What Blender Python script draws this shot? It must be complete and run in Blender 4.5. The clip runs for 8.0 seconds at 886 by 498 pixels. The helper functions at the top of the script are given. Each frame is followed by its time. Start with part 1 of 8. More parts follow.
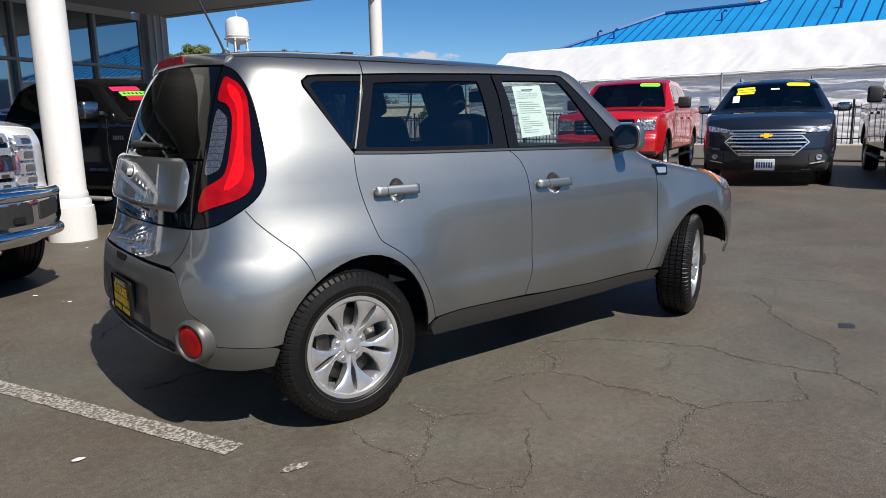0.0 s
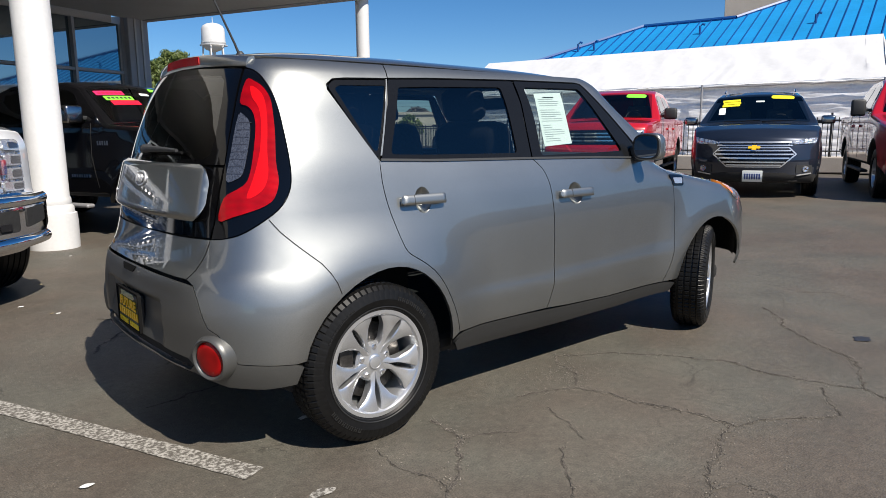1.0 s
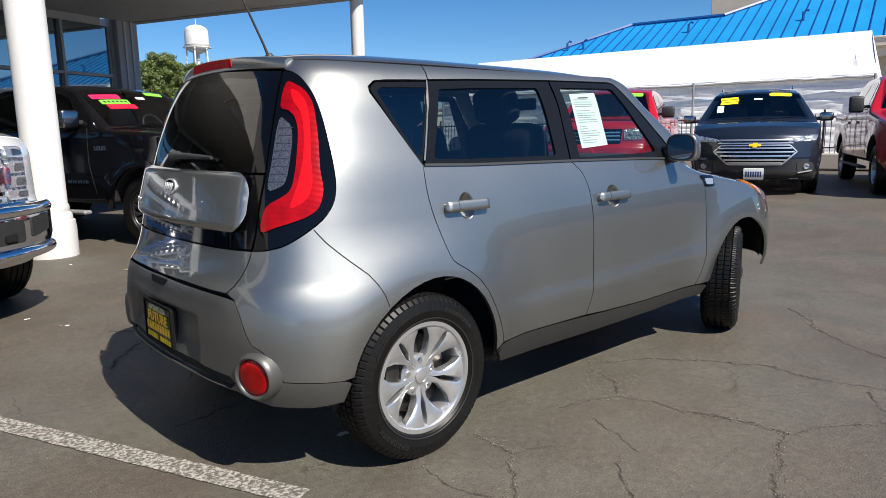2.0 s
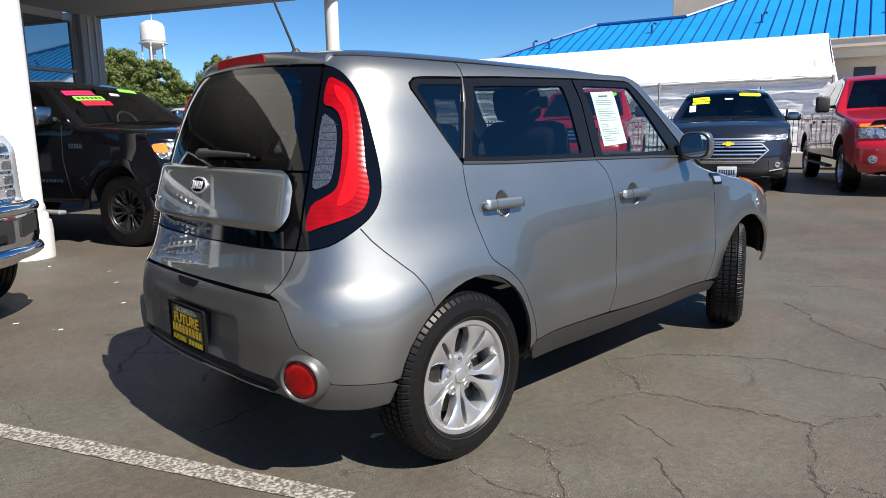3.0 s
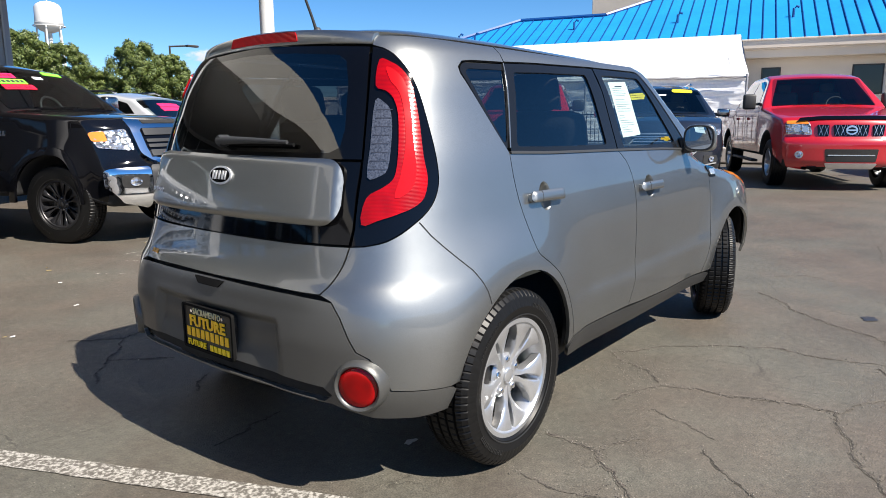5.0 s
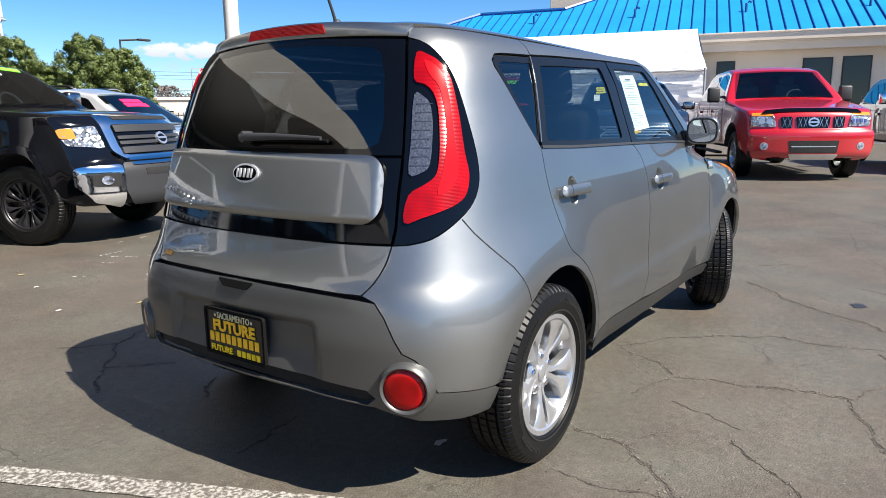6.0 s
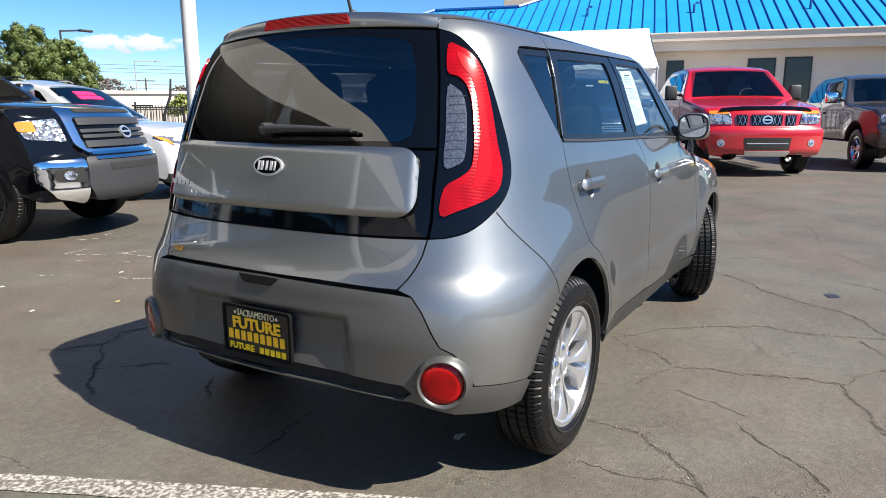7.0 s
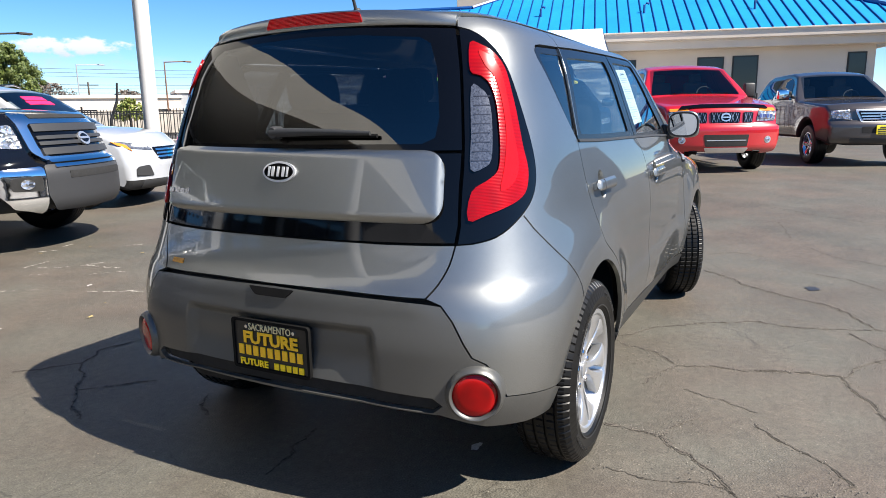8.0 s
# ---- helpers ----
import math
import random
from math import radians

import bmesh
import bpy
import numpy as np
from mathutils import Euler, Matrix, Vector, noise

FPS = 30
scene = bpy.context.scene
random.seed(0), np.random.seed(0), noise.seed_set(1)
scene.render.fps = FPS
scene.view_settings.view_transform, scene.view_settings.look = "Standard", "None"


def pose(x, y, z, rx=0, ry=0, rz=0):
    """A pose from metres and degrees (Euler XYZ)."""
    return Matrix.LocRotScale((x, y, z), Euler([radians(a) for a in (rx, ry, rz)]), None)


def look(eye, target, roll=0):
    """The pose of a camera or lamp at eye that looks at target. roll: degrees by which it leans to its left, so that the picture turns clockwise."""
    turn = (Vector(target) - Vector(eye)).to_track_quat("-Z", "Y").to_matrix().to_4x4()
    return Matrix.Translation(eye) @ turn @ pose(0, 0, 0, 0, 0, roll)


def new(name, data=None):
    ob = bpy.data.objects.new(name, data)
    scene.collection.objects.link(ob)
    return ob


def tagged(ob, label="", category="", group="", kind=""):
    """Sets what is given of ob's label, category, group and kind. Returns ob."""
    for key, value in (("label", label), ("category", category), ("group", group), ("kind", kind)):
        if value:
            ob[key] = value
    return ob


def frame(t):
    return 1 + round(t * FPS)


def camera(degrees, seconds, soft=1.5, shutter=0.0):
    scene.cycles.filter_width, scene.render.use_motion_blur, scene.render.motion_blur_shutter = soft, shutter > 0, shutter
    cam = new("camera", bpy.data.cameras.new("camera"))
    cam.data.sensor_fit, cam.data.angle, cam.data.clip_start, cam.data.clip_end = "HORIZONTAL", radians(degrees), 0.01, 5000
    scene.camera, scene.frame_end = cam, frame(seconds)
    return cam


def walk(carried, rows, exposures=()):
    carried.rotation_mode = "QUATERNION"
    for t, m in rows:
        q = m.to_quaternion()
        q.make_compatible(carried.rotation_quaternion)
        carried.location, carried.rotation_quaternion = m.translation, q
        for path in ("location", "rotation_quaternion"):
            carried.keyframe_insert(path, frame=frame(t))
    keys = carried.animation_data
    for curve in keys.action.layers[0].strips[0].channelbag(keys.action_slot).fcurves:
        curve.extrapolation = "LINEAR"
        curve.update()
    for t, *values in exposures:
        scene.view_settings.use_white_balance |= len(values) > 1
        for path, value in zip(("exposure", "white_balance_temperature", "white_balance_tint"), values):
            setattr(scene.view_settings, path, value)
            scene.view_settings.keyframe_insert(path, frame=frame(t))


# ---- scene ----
cam = camera(66.2, 8.0, 0.4)
PATH = [
    (0, (-1.41, -3.331, 1.273), (-0.207, -1.775, 0.911), -1.1),
    (0.5, (-1.455, -3.216, 1.262), (-0.238, -1.668, 0.914), -0.3),
    (1, (-1.508, -3.096, 1.266), (-0.246, -1.581, 0.929), -0.5),
    (1.5, (-1.556, -2.972, 1.281), (-0.27, -1.478, 0.944), -0.8),
    (2, (-1.614, -2.852, 1.282), (-0.323, -1.362, 0.945), -1.1),
    (3.5, (-1.906, -2.531, 1.283), (-0.481, -1.17, 0.938), -0.5),
    (4, (-1.944, -2.431, 1.264), (-0.48, -1.112, 0.918), -0.1),
    (4.5, (-1.994, -2.303, 1.266), (-0.495, -1.028, 0.912), -0.1),
    (6, (-2.165, -1.924, 1.269), (-0.561, -0.791, 0.888), -0.6),
    (6.5, (-2.252, -1.811, 1.272), (-0.607, -0.741, 0.886), -0.6),
    (7, (-2.301, -1.699, 1.258), (-0.62, -0.688, 0.866), -0.2),
    (7.5, (-2.313, -1.589, 1.249), (-0.601, -0.632, 0.86), -0.5),
    (8, (-2.336, -1.468, 1.26), (-0.591, -0.571, 0.87), -0.9),
]
# the clip's camera opens up on the way
EXPOSURES = [(0.0, 0.72), (1.5, 0.86), (3.5, 1.15), (4.5, 1.27), (6.5, 1.45), (8.0, 1.50)]
walk(cam, [(t, look(eye, target, roll)) for t, eye, target, roll in PATH], EXPOSURES)

# ---- sky, sun, exposure ----
SUN_TO = Vector((0.03, -1.0, 1.09)).normalized()
world = bpy.data.worlds.new("world")
scene.world = world
world.use_nodes = True
wn = world.node_tree.nodes
wl = world.node_tree.links
sky = wn.new("ShaderNodeTexSky")
sky.sky_type = "NISHITA"
sky.sun_disc = False
sky.sun_elevation = math.asin(SUN_TO.z)
sky.sun_rotation = math.atan2(SUN_TO.x, SUN_TO.y)
sky.altitude, sky.air_density, sky.dust_density, sky.ozone_density = 2200, 1.0, 0.05, 4.5
wn["Background"].inputs["Strength"].default_value = 0.063
vivid = wn.new("ShaderNodeHueSaturation")
vivid.inputs["Saturation"].default_value = 1.24
wl.new(sky.outputs[0], vivid.inputs["Color"])


def world_math(op, a, b=None, c=None):
    x = wn.new("ShaderNodeMath")
    x.operation = op
    for k, v in enumerate((a, b, c)):
        if v is None:
            continue
        if isinstance(v, (int, float)):
            x.inputs[k].default_value = v
        else:
            wl.new(v, x.inputs[k])
    return x.outputs[0]


def low_clouds():
    """One bank of cumulus low over the roofs, with a thin veil under it."""
    tc = wn.new("ShaderNodeTexCoord")
    xyz = wn.new("ShaderNodeSeparateXYZ")
    wl.new(tc.outputs["Generated"], xyz.inputs[0])
    turn = world_math("MULTIPLY", world_math("ARCTAN2", xyz.outputs[1], xyz.outputs[0]), 57.2958)
    rise = world_math("MULTIPLY", world_math("ARCSINE", xyz.outputs[2]), 57.2958)
    stretch = wn.new("ShaderNodeVectorMath")
    stretch.operation = "MULTIPLY"
    stretch.inputs[1].default_value = (1.0, 1.0, 1.9)
    wl.new(tc.outputs["Generated"], stretch.inputs[0])
    puff = wn.new("ShaderNodeTexNoise")
    puff.inputs["Scale"].default_value, puff.inputs["Detail"].default_value, puff.inputs["Roughness"].default_value = 34, 9, 0.58
    wl.new(stretch.outputs[0], puff.inputs["Vector"])
    lump = world_math("MULTIPLY", world_math("SUBTRACT", puff.outputs["Fac"], 0.5), 3.2)

    def bank(az, wide, el, high, soft):
        a = world_math("POWER", world_math("ABSOLUTE", world_math("DIVIDE", world_math("SUBTRACT", turn, az), wide)), 2.0)
        e = world_math("POWER", world_math("ABSOLUTE", world_math("DIVIDE", world_math("SUBTRACT", rise, el), high)), 2.0)
        body = world_math("SUBTRACT", world_math("SUBTRACT", 1.0, a), e)
        x = wn.new("ShaderNodeMapRange")
        x.interpolation_type = "SMOOTHSTEP"
        x.inputs["From Min"].default_value, x.inputs["From Max"].default_value = 0.15, 0.15 + soft
        wl.new(world_math("ADD", body, lump), x.inputs["Value"])
        return x.outputs[0]
    thick = world_math("MULTIPLY", bank(54.6, 4.4, 5.05, 0.85, 0.55), 0.88)
    veil = world_math("MULTIPLY", bank(56.0, 11.0, 3.9, 1.3, 1.6), 0.34)
    tone = wn.new("ShaderNodeMapRange")
    for k, v in zip(("From Min", "From Max", "To Min", "To Max"), (4.2, 5.4, 4.4, 6.4)):
        tone.inputs[k].default_value = v
    wl.new(rise, tone.inputs["Value"])
    white = wn.new("ShaderNodeCombineXYZ")
    for k in range(3):
        wl.new(tone.outputs[0], white.inputs[k])
    mix = wn.new("ShaderNodeMixRGB")
    wl.new(world_math("MAXIMUM", thick, veil), mix.inputs[0])
    wl.new(vivid.outputs[0], mix.inputs[1])
    wl.new(white.outputs[0], mix.inputs[2])
    return mix.outputs[0]


wl.new(low_clouds(), wn["Background"].inputs[0])
sun_data = bpy.data.lights.new("sun", "SUN")
sun_data.energy, sun_data.angle, sun_data.color = 4.6, radians(0.53), (1.0, 0.925, 0.83)
sun = new("sun", sun_data)
sun.matrix_world = look((0, 0, 30), Vector((0, 0, 30)) - SUN_TO)

# ---- materials ----
def mat(name, color=(0.5, 0.5, 0.5), rough=0.5, metal=0.0, **kw):
    m = bpy.data.materials.new(name)
    m.use_nodes = True
    b = m.node_tree.nodes["Principled BSDF"]
    b.inputs["Base Color"].default_value = (*color, 1)
    b.inputs["Roughness"].default_value = rough
    b.inputs["Metallic"].default_value = metal
    for k, v in kw.items():
        b.inputs[k.replace("_", " ").title().replace("Ior", "IOR").replace("IOR Level", "IOR Level")].default_value = v
    return m


def grain(m, scale=40.0, amount=0.15, bump=0.0, bump_scale=None, stain=0.0, stain_scale=1.2, rough=0.0):
    """Object-space variation on a material: fine grain, wide stains, relief."""
    t = m.node_tree
    n, l = t.nodes, t.links
    b = n["Principled BSDF"]
    tc = n.new("ShaderNodeTexCoord")
    fine = n.new("ShaderNodeTexNoise")
    fine.inputs["Scale"].default_value, fine.inputs["Detail"].default_value = scale, 6
    wide = n.new("ShaderNodeTexNoise")
    wide.inputs["Scale"].default_value, wide.inputs["Detail"].default_value = stain_scale, 4
    l.new(tc.outputs["Object"], fine.inputs["Vector"])
    l.new(tc.outputs["Object"], wide.inputs["Vector"])
    col = b.inputs["Base Color"].default_value[:3]
    last = None
    for tex, amt in ((fine, amount), (wide, stain)):
        if amt <= 0:
            continue
        ramp = n.new("ShaderNodeMapRange")
        ramp.inputs["From Min"].default_value, ramp.inputs["From Max"].default_value = 0.3, 0.7
        ramp.inputs["To Min"].default_value, ramp.inputs["To Max"].default_value = 1 - amt, 1 + amt
        l.new(tex.outputs["Fac"], ramp.inputs["Value"])
        mul = n.new("ShaderNodeVectorMath")
        mul.operation = "SCALE"
        if last is None:
            mul.inputs[0].default_value = col
        else:
            l.new(last, mul.inputs[0])
        l.new(ramp.outputs[0], mul.inputs["Scale"])
        last = mul.outputs[0]
    if last is not None:
        l.new(last, b.inputs["Base Color"])
    if rough > 0:
        rr = n.new("ShaderNodeMapRange")
        r0 = b.inputs["Roughness"].default_value
        rr.inputs["To Min"].default_value, rr.inputs["To Max"].default_value = max(0.0, r0 - rough), min(1.0, r0 + rough)
        l.new(wide.outputs["Fac"], rr.inputs["Value"])
        l.new(rr.outputs[0], b.inputs["Roughness"])
    if bump > 0:
        bt = fine
        if bump_scale:
            bt = n.new("ShaderNodeTexNoise")
            bt.inputs["Scale"].default_value, bt.inputs["Detail"].default_value = bump_scale, 5
            l.new(tc.outputs["Object"], bt.inputs["Vector"])
        bp = n.new("ShaderNodeBump")
        bp.inputs["Strength"].default_value, bp.inputs["Distance"].default_value = 1.0, bump
        l.new(bt.outputs["Fac"], bp.inputs["Height"])
        l.new(bp.outputs[0], b.inputs["Normal"])
    return m


def car_paint(name, color, metal=0.0, rough=0.35, flake=0.0):
    m = mat(name, color, rough, metal, coat_weight=1.0, coat_roughness=0.02, coat_ior=1.6)
    m.node_tree.nodes["Principled BSDF"].inputs["Specular Tint"].default_value = (0.45, 0.45, 0.46, 1) if flake else (1, 1, 1, 1)
    grain(m, 900.0, flake, 0.0, None, 0.05, 2.5) if flake else grain(m, 60, 0.03, 0, None, 0.06, 2.0)
    return m


M_car_grey = car_paint("titanium_grey_paint", (0.298, 0.308, 0.300), 1.0, 0.43, 0.34)
M_black_paint = mat("black_paint", (0.004, 0.004, 0.005), 0.05, 0.0, specular_ior_level=0.5)
M_white_paint = car_paint("white_car_paint", (0.62, 0.635, 0.65), 0.0, 0.3)
M_pearl_paint = car_paint("pearl_silver_paint", (0.44, 0.46, 0.49), 0.2, 0.3, 0.1)
M_red_paint = car_paint("red_paint", (0.40, 0.005, 0.010), 0.0, 0.3)
M_navy_paint = car_paint("dark_grey_blue_paint", (0.016, 0.021, 0.034), 0.4, 0.35, 0.2)
M_brown_paint = car_paint("grey_brown_metallic_paint", (0.080, 0.070, 0.066), 0.6, 0.35, 0.2)
M_rubber_worn = mat("scuffed_rubber", (0.013, 0.013, 0.0125), 0.42)
M_rubber = grain(mat("tyre_rubber", (0.0045, 0.0045, 0.0045), 0.42, specular_ior_level=0.25), 60, 0.25, 0.0, None, 0.2, 6)
M_trim = grain(mat("black_plastic", (0.025, 0.026, 0.027), 0.55), 300, 0.15, 0.0003, None, 0.1, 5)
M_gloss = mat("gloss_black", (0.0025, 0.0025, 0.003), 0.06, specular_ior_level=0.36)
M_under = grain(mat("underbody_black", (0.012, 0.012, 0.012), 0.85), 30, 0.3)
M_chrome = mat("chrome", (0.80, 0.81, 0.83), 0.08, 1.0)
M_alloy = grain(mat("silver_alloy", (0.62, 0.63, 0.64), 0.3, 0.85), 200, 0.05, 0, None, 0.05, 8)
M_dark_alloy = mat("black_alloy", (0.02, 0.02, 0.022), 0.35, 0.4)
M_steel = grain(mat("brake_steel", (0.07, 0.066, 0.062), 0.45, 0.9), 120, 0.2)
M_lens_red = mat("red_lamp_lens", (0.31, 0.001, 0.003), 0.16, specular_ior_level=0.25, coat_weight=0.25)
M_reflector = mat("red_reflector", (0.30, 0.001, 0.002), 0.12, specular_ior_level=0.3, coat_weight=0.2)
M_lens_smoke = grain(mat("shaded_headlight_lens", (0.20, 0.21, 0.23), 0.12, 0.6, coat_weight=1.0), 25, 0.6)
M_lens_dark = mat("smoked_lamp_lens", (0.03, 0.03, 0.035), 0.1, coat_weight=1.0)
M_lens_clear = mat("clear_lamp_lens", (0.6, 0.62, 0.65), 0.14, 0.75, coat_weight=1.0)


def faceted(m, scale):
    """Facets behind a clear cover; their bright and dark reflections are painted at random."""
    n, l = m.node_tree.nodes, m.node_tree.links
    tc = n.new("ShaderNodeTexCoord")
    cell = n.new("ShaderNodeTexVoronoi")
    cell.distance = "MANHATTAN"
    cell.inputs["Scale"].default_value = scale
    l.new(tc.outputs["Object"], cell.inputs["Vector"])
    sep = n.new("ShaderNodeSeparateColor")
    l.new(cell.outputs["Color"], sep.inputs[0])
    rp = n.new("ShaderNodeValToRGB")
    e = rp.color_ramp.elements
    e[0].position, e[0].color = 0.0, (0.10, 0.105, 0.115, 1)
    e[1].position, e[1].color = 1.0, (0.85, 0.87, 0.90, 1)
    e.new(0.45).color = (0.42, 0.44, 0.47, 1)
    l.new(sep.outputs[0], rp.inputs[0])
    l.new(rp.outputs[0], n["Principled BSDF"].inputs["Base Color"])
    bp = n.new("ShaderNodeBump")
    bp.inputs["Distance"].default_value = 0.012
    l.new(cell.outputs["Distance"], bp.inputs["Height"])
    l.new(bp.outputs[0], n["Principled BSDF"].inputs["Normal"])


faceted(M_lens_clear, 26)
M_lens_amber = mat("amber_lens", (0.75, 0.22, 0.02), 0.12, coat_weight=1.0)


def car_glass(name, tint, ior=1.52, rough=0.0):
    """Tinted glass: a clear reflection over a pane that lets part of the light through."""
    m = bpy.data.materials.new(name)
    m.use_nodes = True
    n, l = m.node_tree.nodes, m.node_tree.links
    n.remove(n["Principled BSDF"])
    tr = n.new("ShaderNodeBsdfTransparent")
    tr.inputs[0].default_value = (*tint, 1)
    gl = n.new("ShaderNodeBsdfGlossy")
    gl.inputs["Roughness"].default_value = rough
    gl.inputs["Color"].default_value = (1, 1, 1, 1)
    lw = n.new("ShaderNodeLayerWeight")
    lw.inputs["Blend"].default_value = 0.5
    pw = n.new("ShaderNodeMath")
    pw.operation = "POWER"
    pw.inputs[1].default_value = 5.0
    l.new(lw.outputs["Facing"], pw.inputs[0])
    fr = n.new("ShaderNodeMapRange")
    fr.inputs["To Min"].default_value, fr.inputs["To Max"].default_value = ((ior - 1) / (ior + 1)) ** 2, 1.0
    l.new(pw.outputs[0], fr.inputs["Value"])
    mx = n.new("ShaderNodeMixShader")
    l.new(fr.outputs[0], mx.inputs[0])
    l.new(tr.outputs[0], mx.inputs[1])
    l.new(gl.outputs[0], mx.inputs[2])
    l.new(mx.outputs[0], n["Material Output"].inputs["Surface"])
    return m


def ribbed(m, pitch, depth, tone=0.25):
    """Fine prisms moulded into a lamp lens: relief, and a slight change of tone from prism to prism."""
    n, l = m.node_tree.nodes, m.node_tree.links
    b = n["Principled BSDF"]
    tc = n.new("ShaderNodeTexCoord")
    wv = n.new("ShaderNodeTexWave")
    wv.bands_direction = "Z"
    wv.inputs["Scale"].default_value, wv.inputs["Distortion"].default_value = 0.314 / pitch, 0.4
    l.new(tc.outputs["Object"], wv.inputs["Vector"])
    big = n.new("ShaderNodeTexNoise")
    big.inputs["Scale"].default_value = 9
    l.new(tc.outputs["Object"], big.inputs["Vector"])
    mr = n.new("ShaderNodeMapRange")
    for k, v in zip(("From Min", "From Max", "To Min", "To Max"), (0.0, 1.0, 1 - tone, 1 + tone)):
        mr.inputs[k].default_value = v
    l.new(wv.outputs["Fac"], mr.inputs["Value"])
    m2 = n.new("ShaderNodeMapRange")
    for k, v in zip(("From Min", "From Max", "To Min", "To Max"), (0.35, 0.65, 0.75, 1.25)):
        m2.inputs[k].default_value = v
    l.new(big.outputs["Fac"], m2.inputs["Value"])
    mu = n.new("ShaderNodeMath")
    mu.operation = "MULTIPLY"
    l.new(mr.outputs[0], mu.inputs[0])
    l.new(m2.outputs[0], mu.inputs[1])
    sc = n.new("ShaderNodeVectorMath")
    sc.operation = "SCALE"
    sc.inputs[0].default_value = b.inputs["Base Color"].default_value[:3]
    l.new(mu.outputs[0], sc.inputs["Scale"])
    l.new(sc.outputs[0], b.inputs["Base Color"])
    bp = n.new("ShaderNodeBump")
    bp.inputs["Distance"].default_value = depth
    l.new(wv.outputs["Fac"], bp.inputs["Height"])
    l.new(bp.outputs[0], b.inputs["Normal"])


ribbed(M_lens_red, 0.0042, 0.00025, 0.12)
ribbed(M_reflector, 0.005, 0.0003, 0.15)
M_glass = car_glass("tinted_glass", (0.035, 0.042, 0.045), 1.8)
M_glass_dark = car_glass("privacy_glass", (0.14, 0.15, 0.155), 1.95)
M_glass_clear = car_glass("clear_glass", (0.68, 0.75, 0.73), 1.62)
M_interior = grain(mat("dark_cabin_fabric", (0.02, 0.02, 0.022), 0.85), 80, 0.3)
M_cab = grain(mat("grey_cab_fabric", (0.09, 0.088, 0.085), 0.85), 80, 0.25)
M_white = grain(mat("white_painted_metal", (0.56, 0.56, 0.55), 0.45), 30, 0.03, 0.0004, 14, 0.05, 1.5)
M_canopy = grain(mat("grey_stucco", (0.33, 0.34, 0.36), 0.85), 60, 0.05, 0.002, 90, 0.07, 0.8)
# canopy stucco lightened for the sunlit front, to brighten its reflection in glass
M_fascia_lightened = grain(mat("lightened_stucco", (0.50, 0.48, 0.43), 0.85), 60, 0.05, 0.002, 90, 0.07, 0.8)
M_soffit = grain(mat("dark_soffit", (0.44, 0.44, 0.43), 0.8), 40, 0.05, 0, None, 0.08, 0.6)
M_frame = grain(mat("grey_metal_frame", (0.30, 0.30, 0.31), 0.5, 0.4), 60, 0.08)
M_beige = grain(mat("beige_stucco", (0.68, 0.58, 0.47), 0.9), 50, 0.04, 0.002, 80, 0.06, 0.5)
M_beige_dark = grain(mat("tan_fascia", (0.62, 0.53, 0.44), 0.85), 50, 0.04, 0.001, 80, 0.06, 0.5)
M_blue = grain(mat("blue_metal_roof", (0.012, 0.25, 0.56), 0.38, 0.1), 5, 0.05, 0, None, 0.10, 0.4)
M_blue_seam = mat("dark_blue_seam", (0.006, 0.06, 0.22), 0.4)
M_fence = mat("black_iron", (0.015, 0.015, 0.016), 0.5)
M_kerb = grain(mat("tan_concrete", (0.42, 0.38, 0.33), 0.9), 40, 0.12, 0.002, 60, 0.15, 1.0)
M_sticker_yellow = mat("yellow_sticker", (0.80, 0.66, 0.02), 0.5)
M_sticker_pink = mat("pink_sticker", (0.85, 0.02, 0.12), 0.5)
M_sticker_green = mat("green_sticker", (0.22, 0.85, 0.05), 0.5)
M_paper = grain(mat("white_paper", (0.80, 0.84, 0.82), 0.7), 20, 0.02)
M_ink = mat("dark_ink", (0.03, 0.03, 0.03), 0.6)
M_plate_black = mat("black_plate", (0.012, 0.012, 0.012), 0.35)
M_windshield = car_glass("windshield_glass", (0.62, 0.68, 0.68), 1.65)
M_bright = mat("bright_trim", (0.66, 0.67, 0.68), 0.26, 0.8)
M_badge = mat("bright_badge_metal", (0.75, 0.76, 0.77), 0.35, 0.5)
M_wiper = mat("matt_black_rubber", (0.006, 0.006, 0.006), 0.8, specular_ior_level=0.1)
M_dealer = grain(mat("orange_gold_print", (0.55, 0.24, 0.02), 0.5), 90, 0.5)
M_plate_gold = mat("gold_lettering", (0.95, 0.55, 0.015), 0.4)
M_bark = grain(mat("bark", (0.10, 0.07, 0.05), 0.9), 20, 0.3, 0.01)
# body grey with a satin finish, darkened to put the bumper's shade into its colour
M_bumper_shaded = grain(mat("shaded_satin_grey_paint", (0.108, 0.109, 0.104), 0.42, 0.6, coat_weight=0.2, coat_roughness=0.2), 900, 0.25, 0, None, 0.06, 2.5)
# body grey made much darker for the sill strip
M_sill = grain(mat("darkened_sill_grey", (0.050, 0.051, 0.051), 0.42, 0.6), 400, 0.15, 0, None, 0.08, 2.0)
M_trim_gloss = grain(mat("satin_black_window_trim", (0.008, 0.0085, 0.0095), 0.20, specular_ior_level=0.22), 100, 0.1)
M_glass_tint = car_glass("tinted_door_glass", (0.36, 0.41, 0.42), 1.75)
M_lens_guide = mat("pale_red_light_guide", (0.62, 0.004, 0.006), 0.2, specular_ior_level=0.25, coat_weight=0.2)
M_lens_reverse = grain(mat("reversing_lamp_lens", (0.12, 0.125, 0.14), 0.15, 0.6, coat_weight=1.0), 160, 0.5)
M_mirror = mat("mirror_glass", (0.64, 0.69, 0.74), 0.01, 1.0)
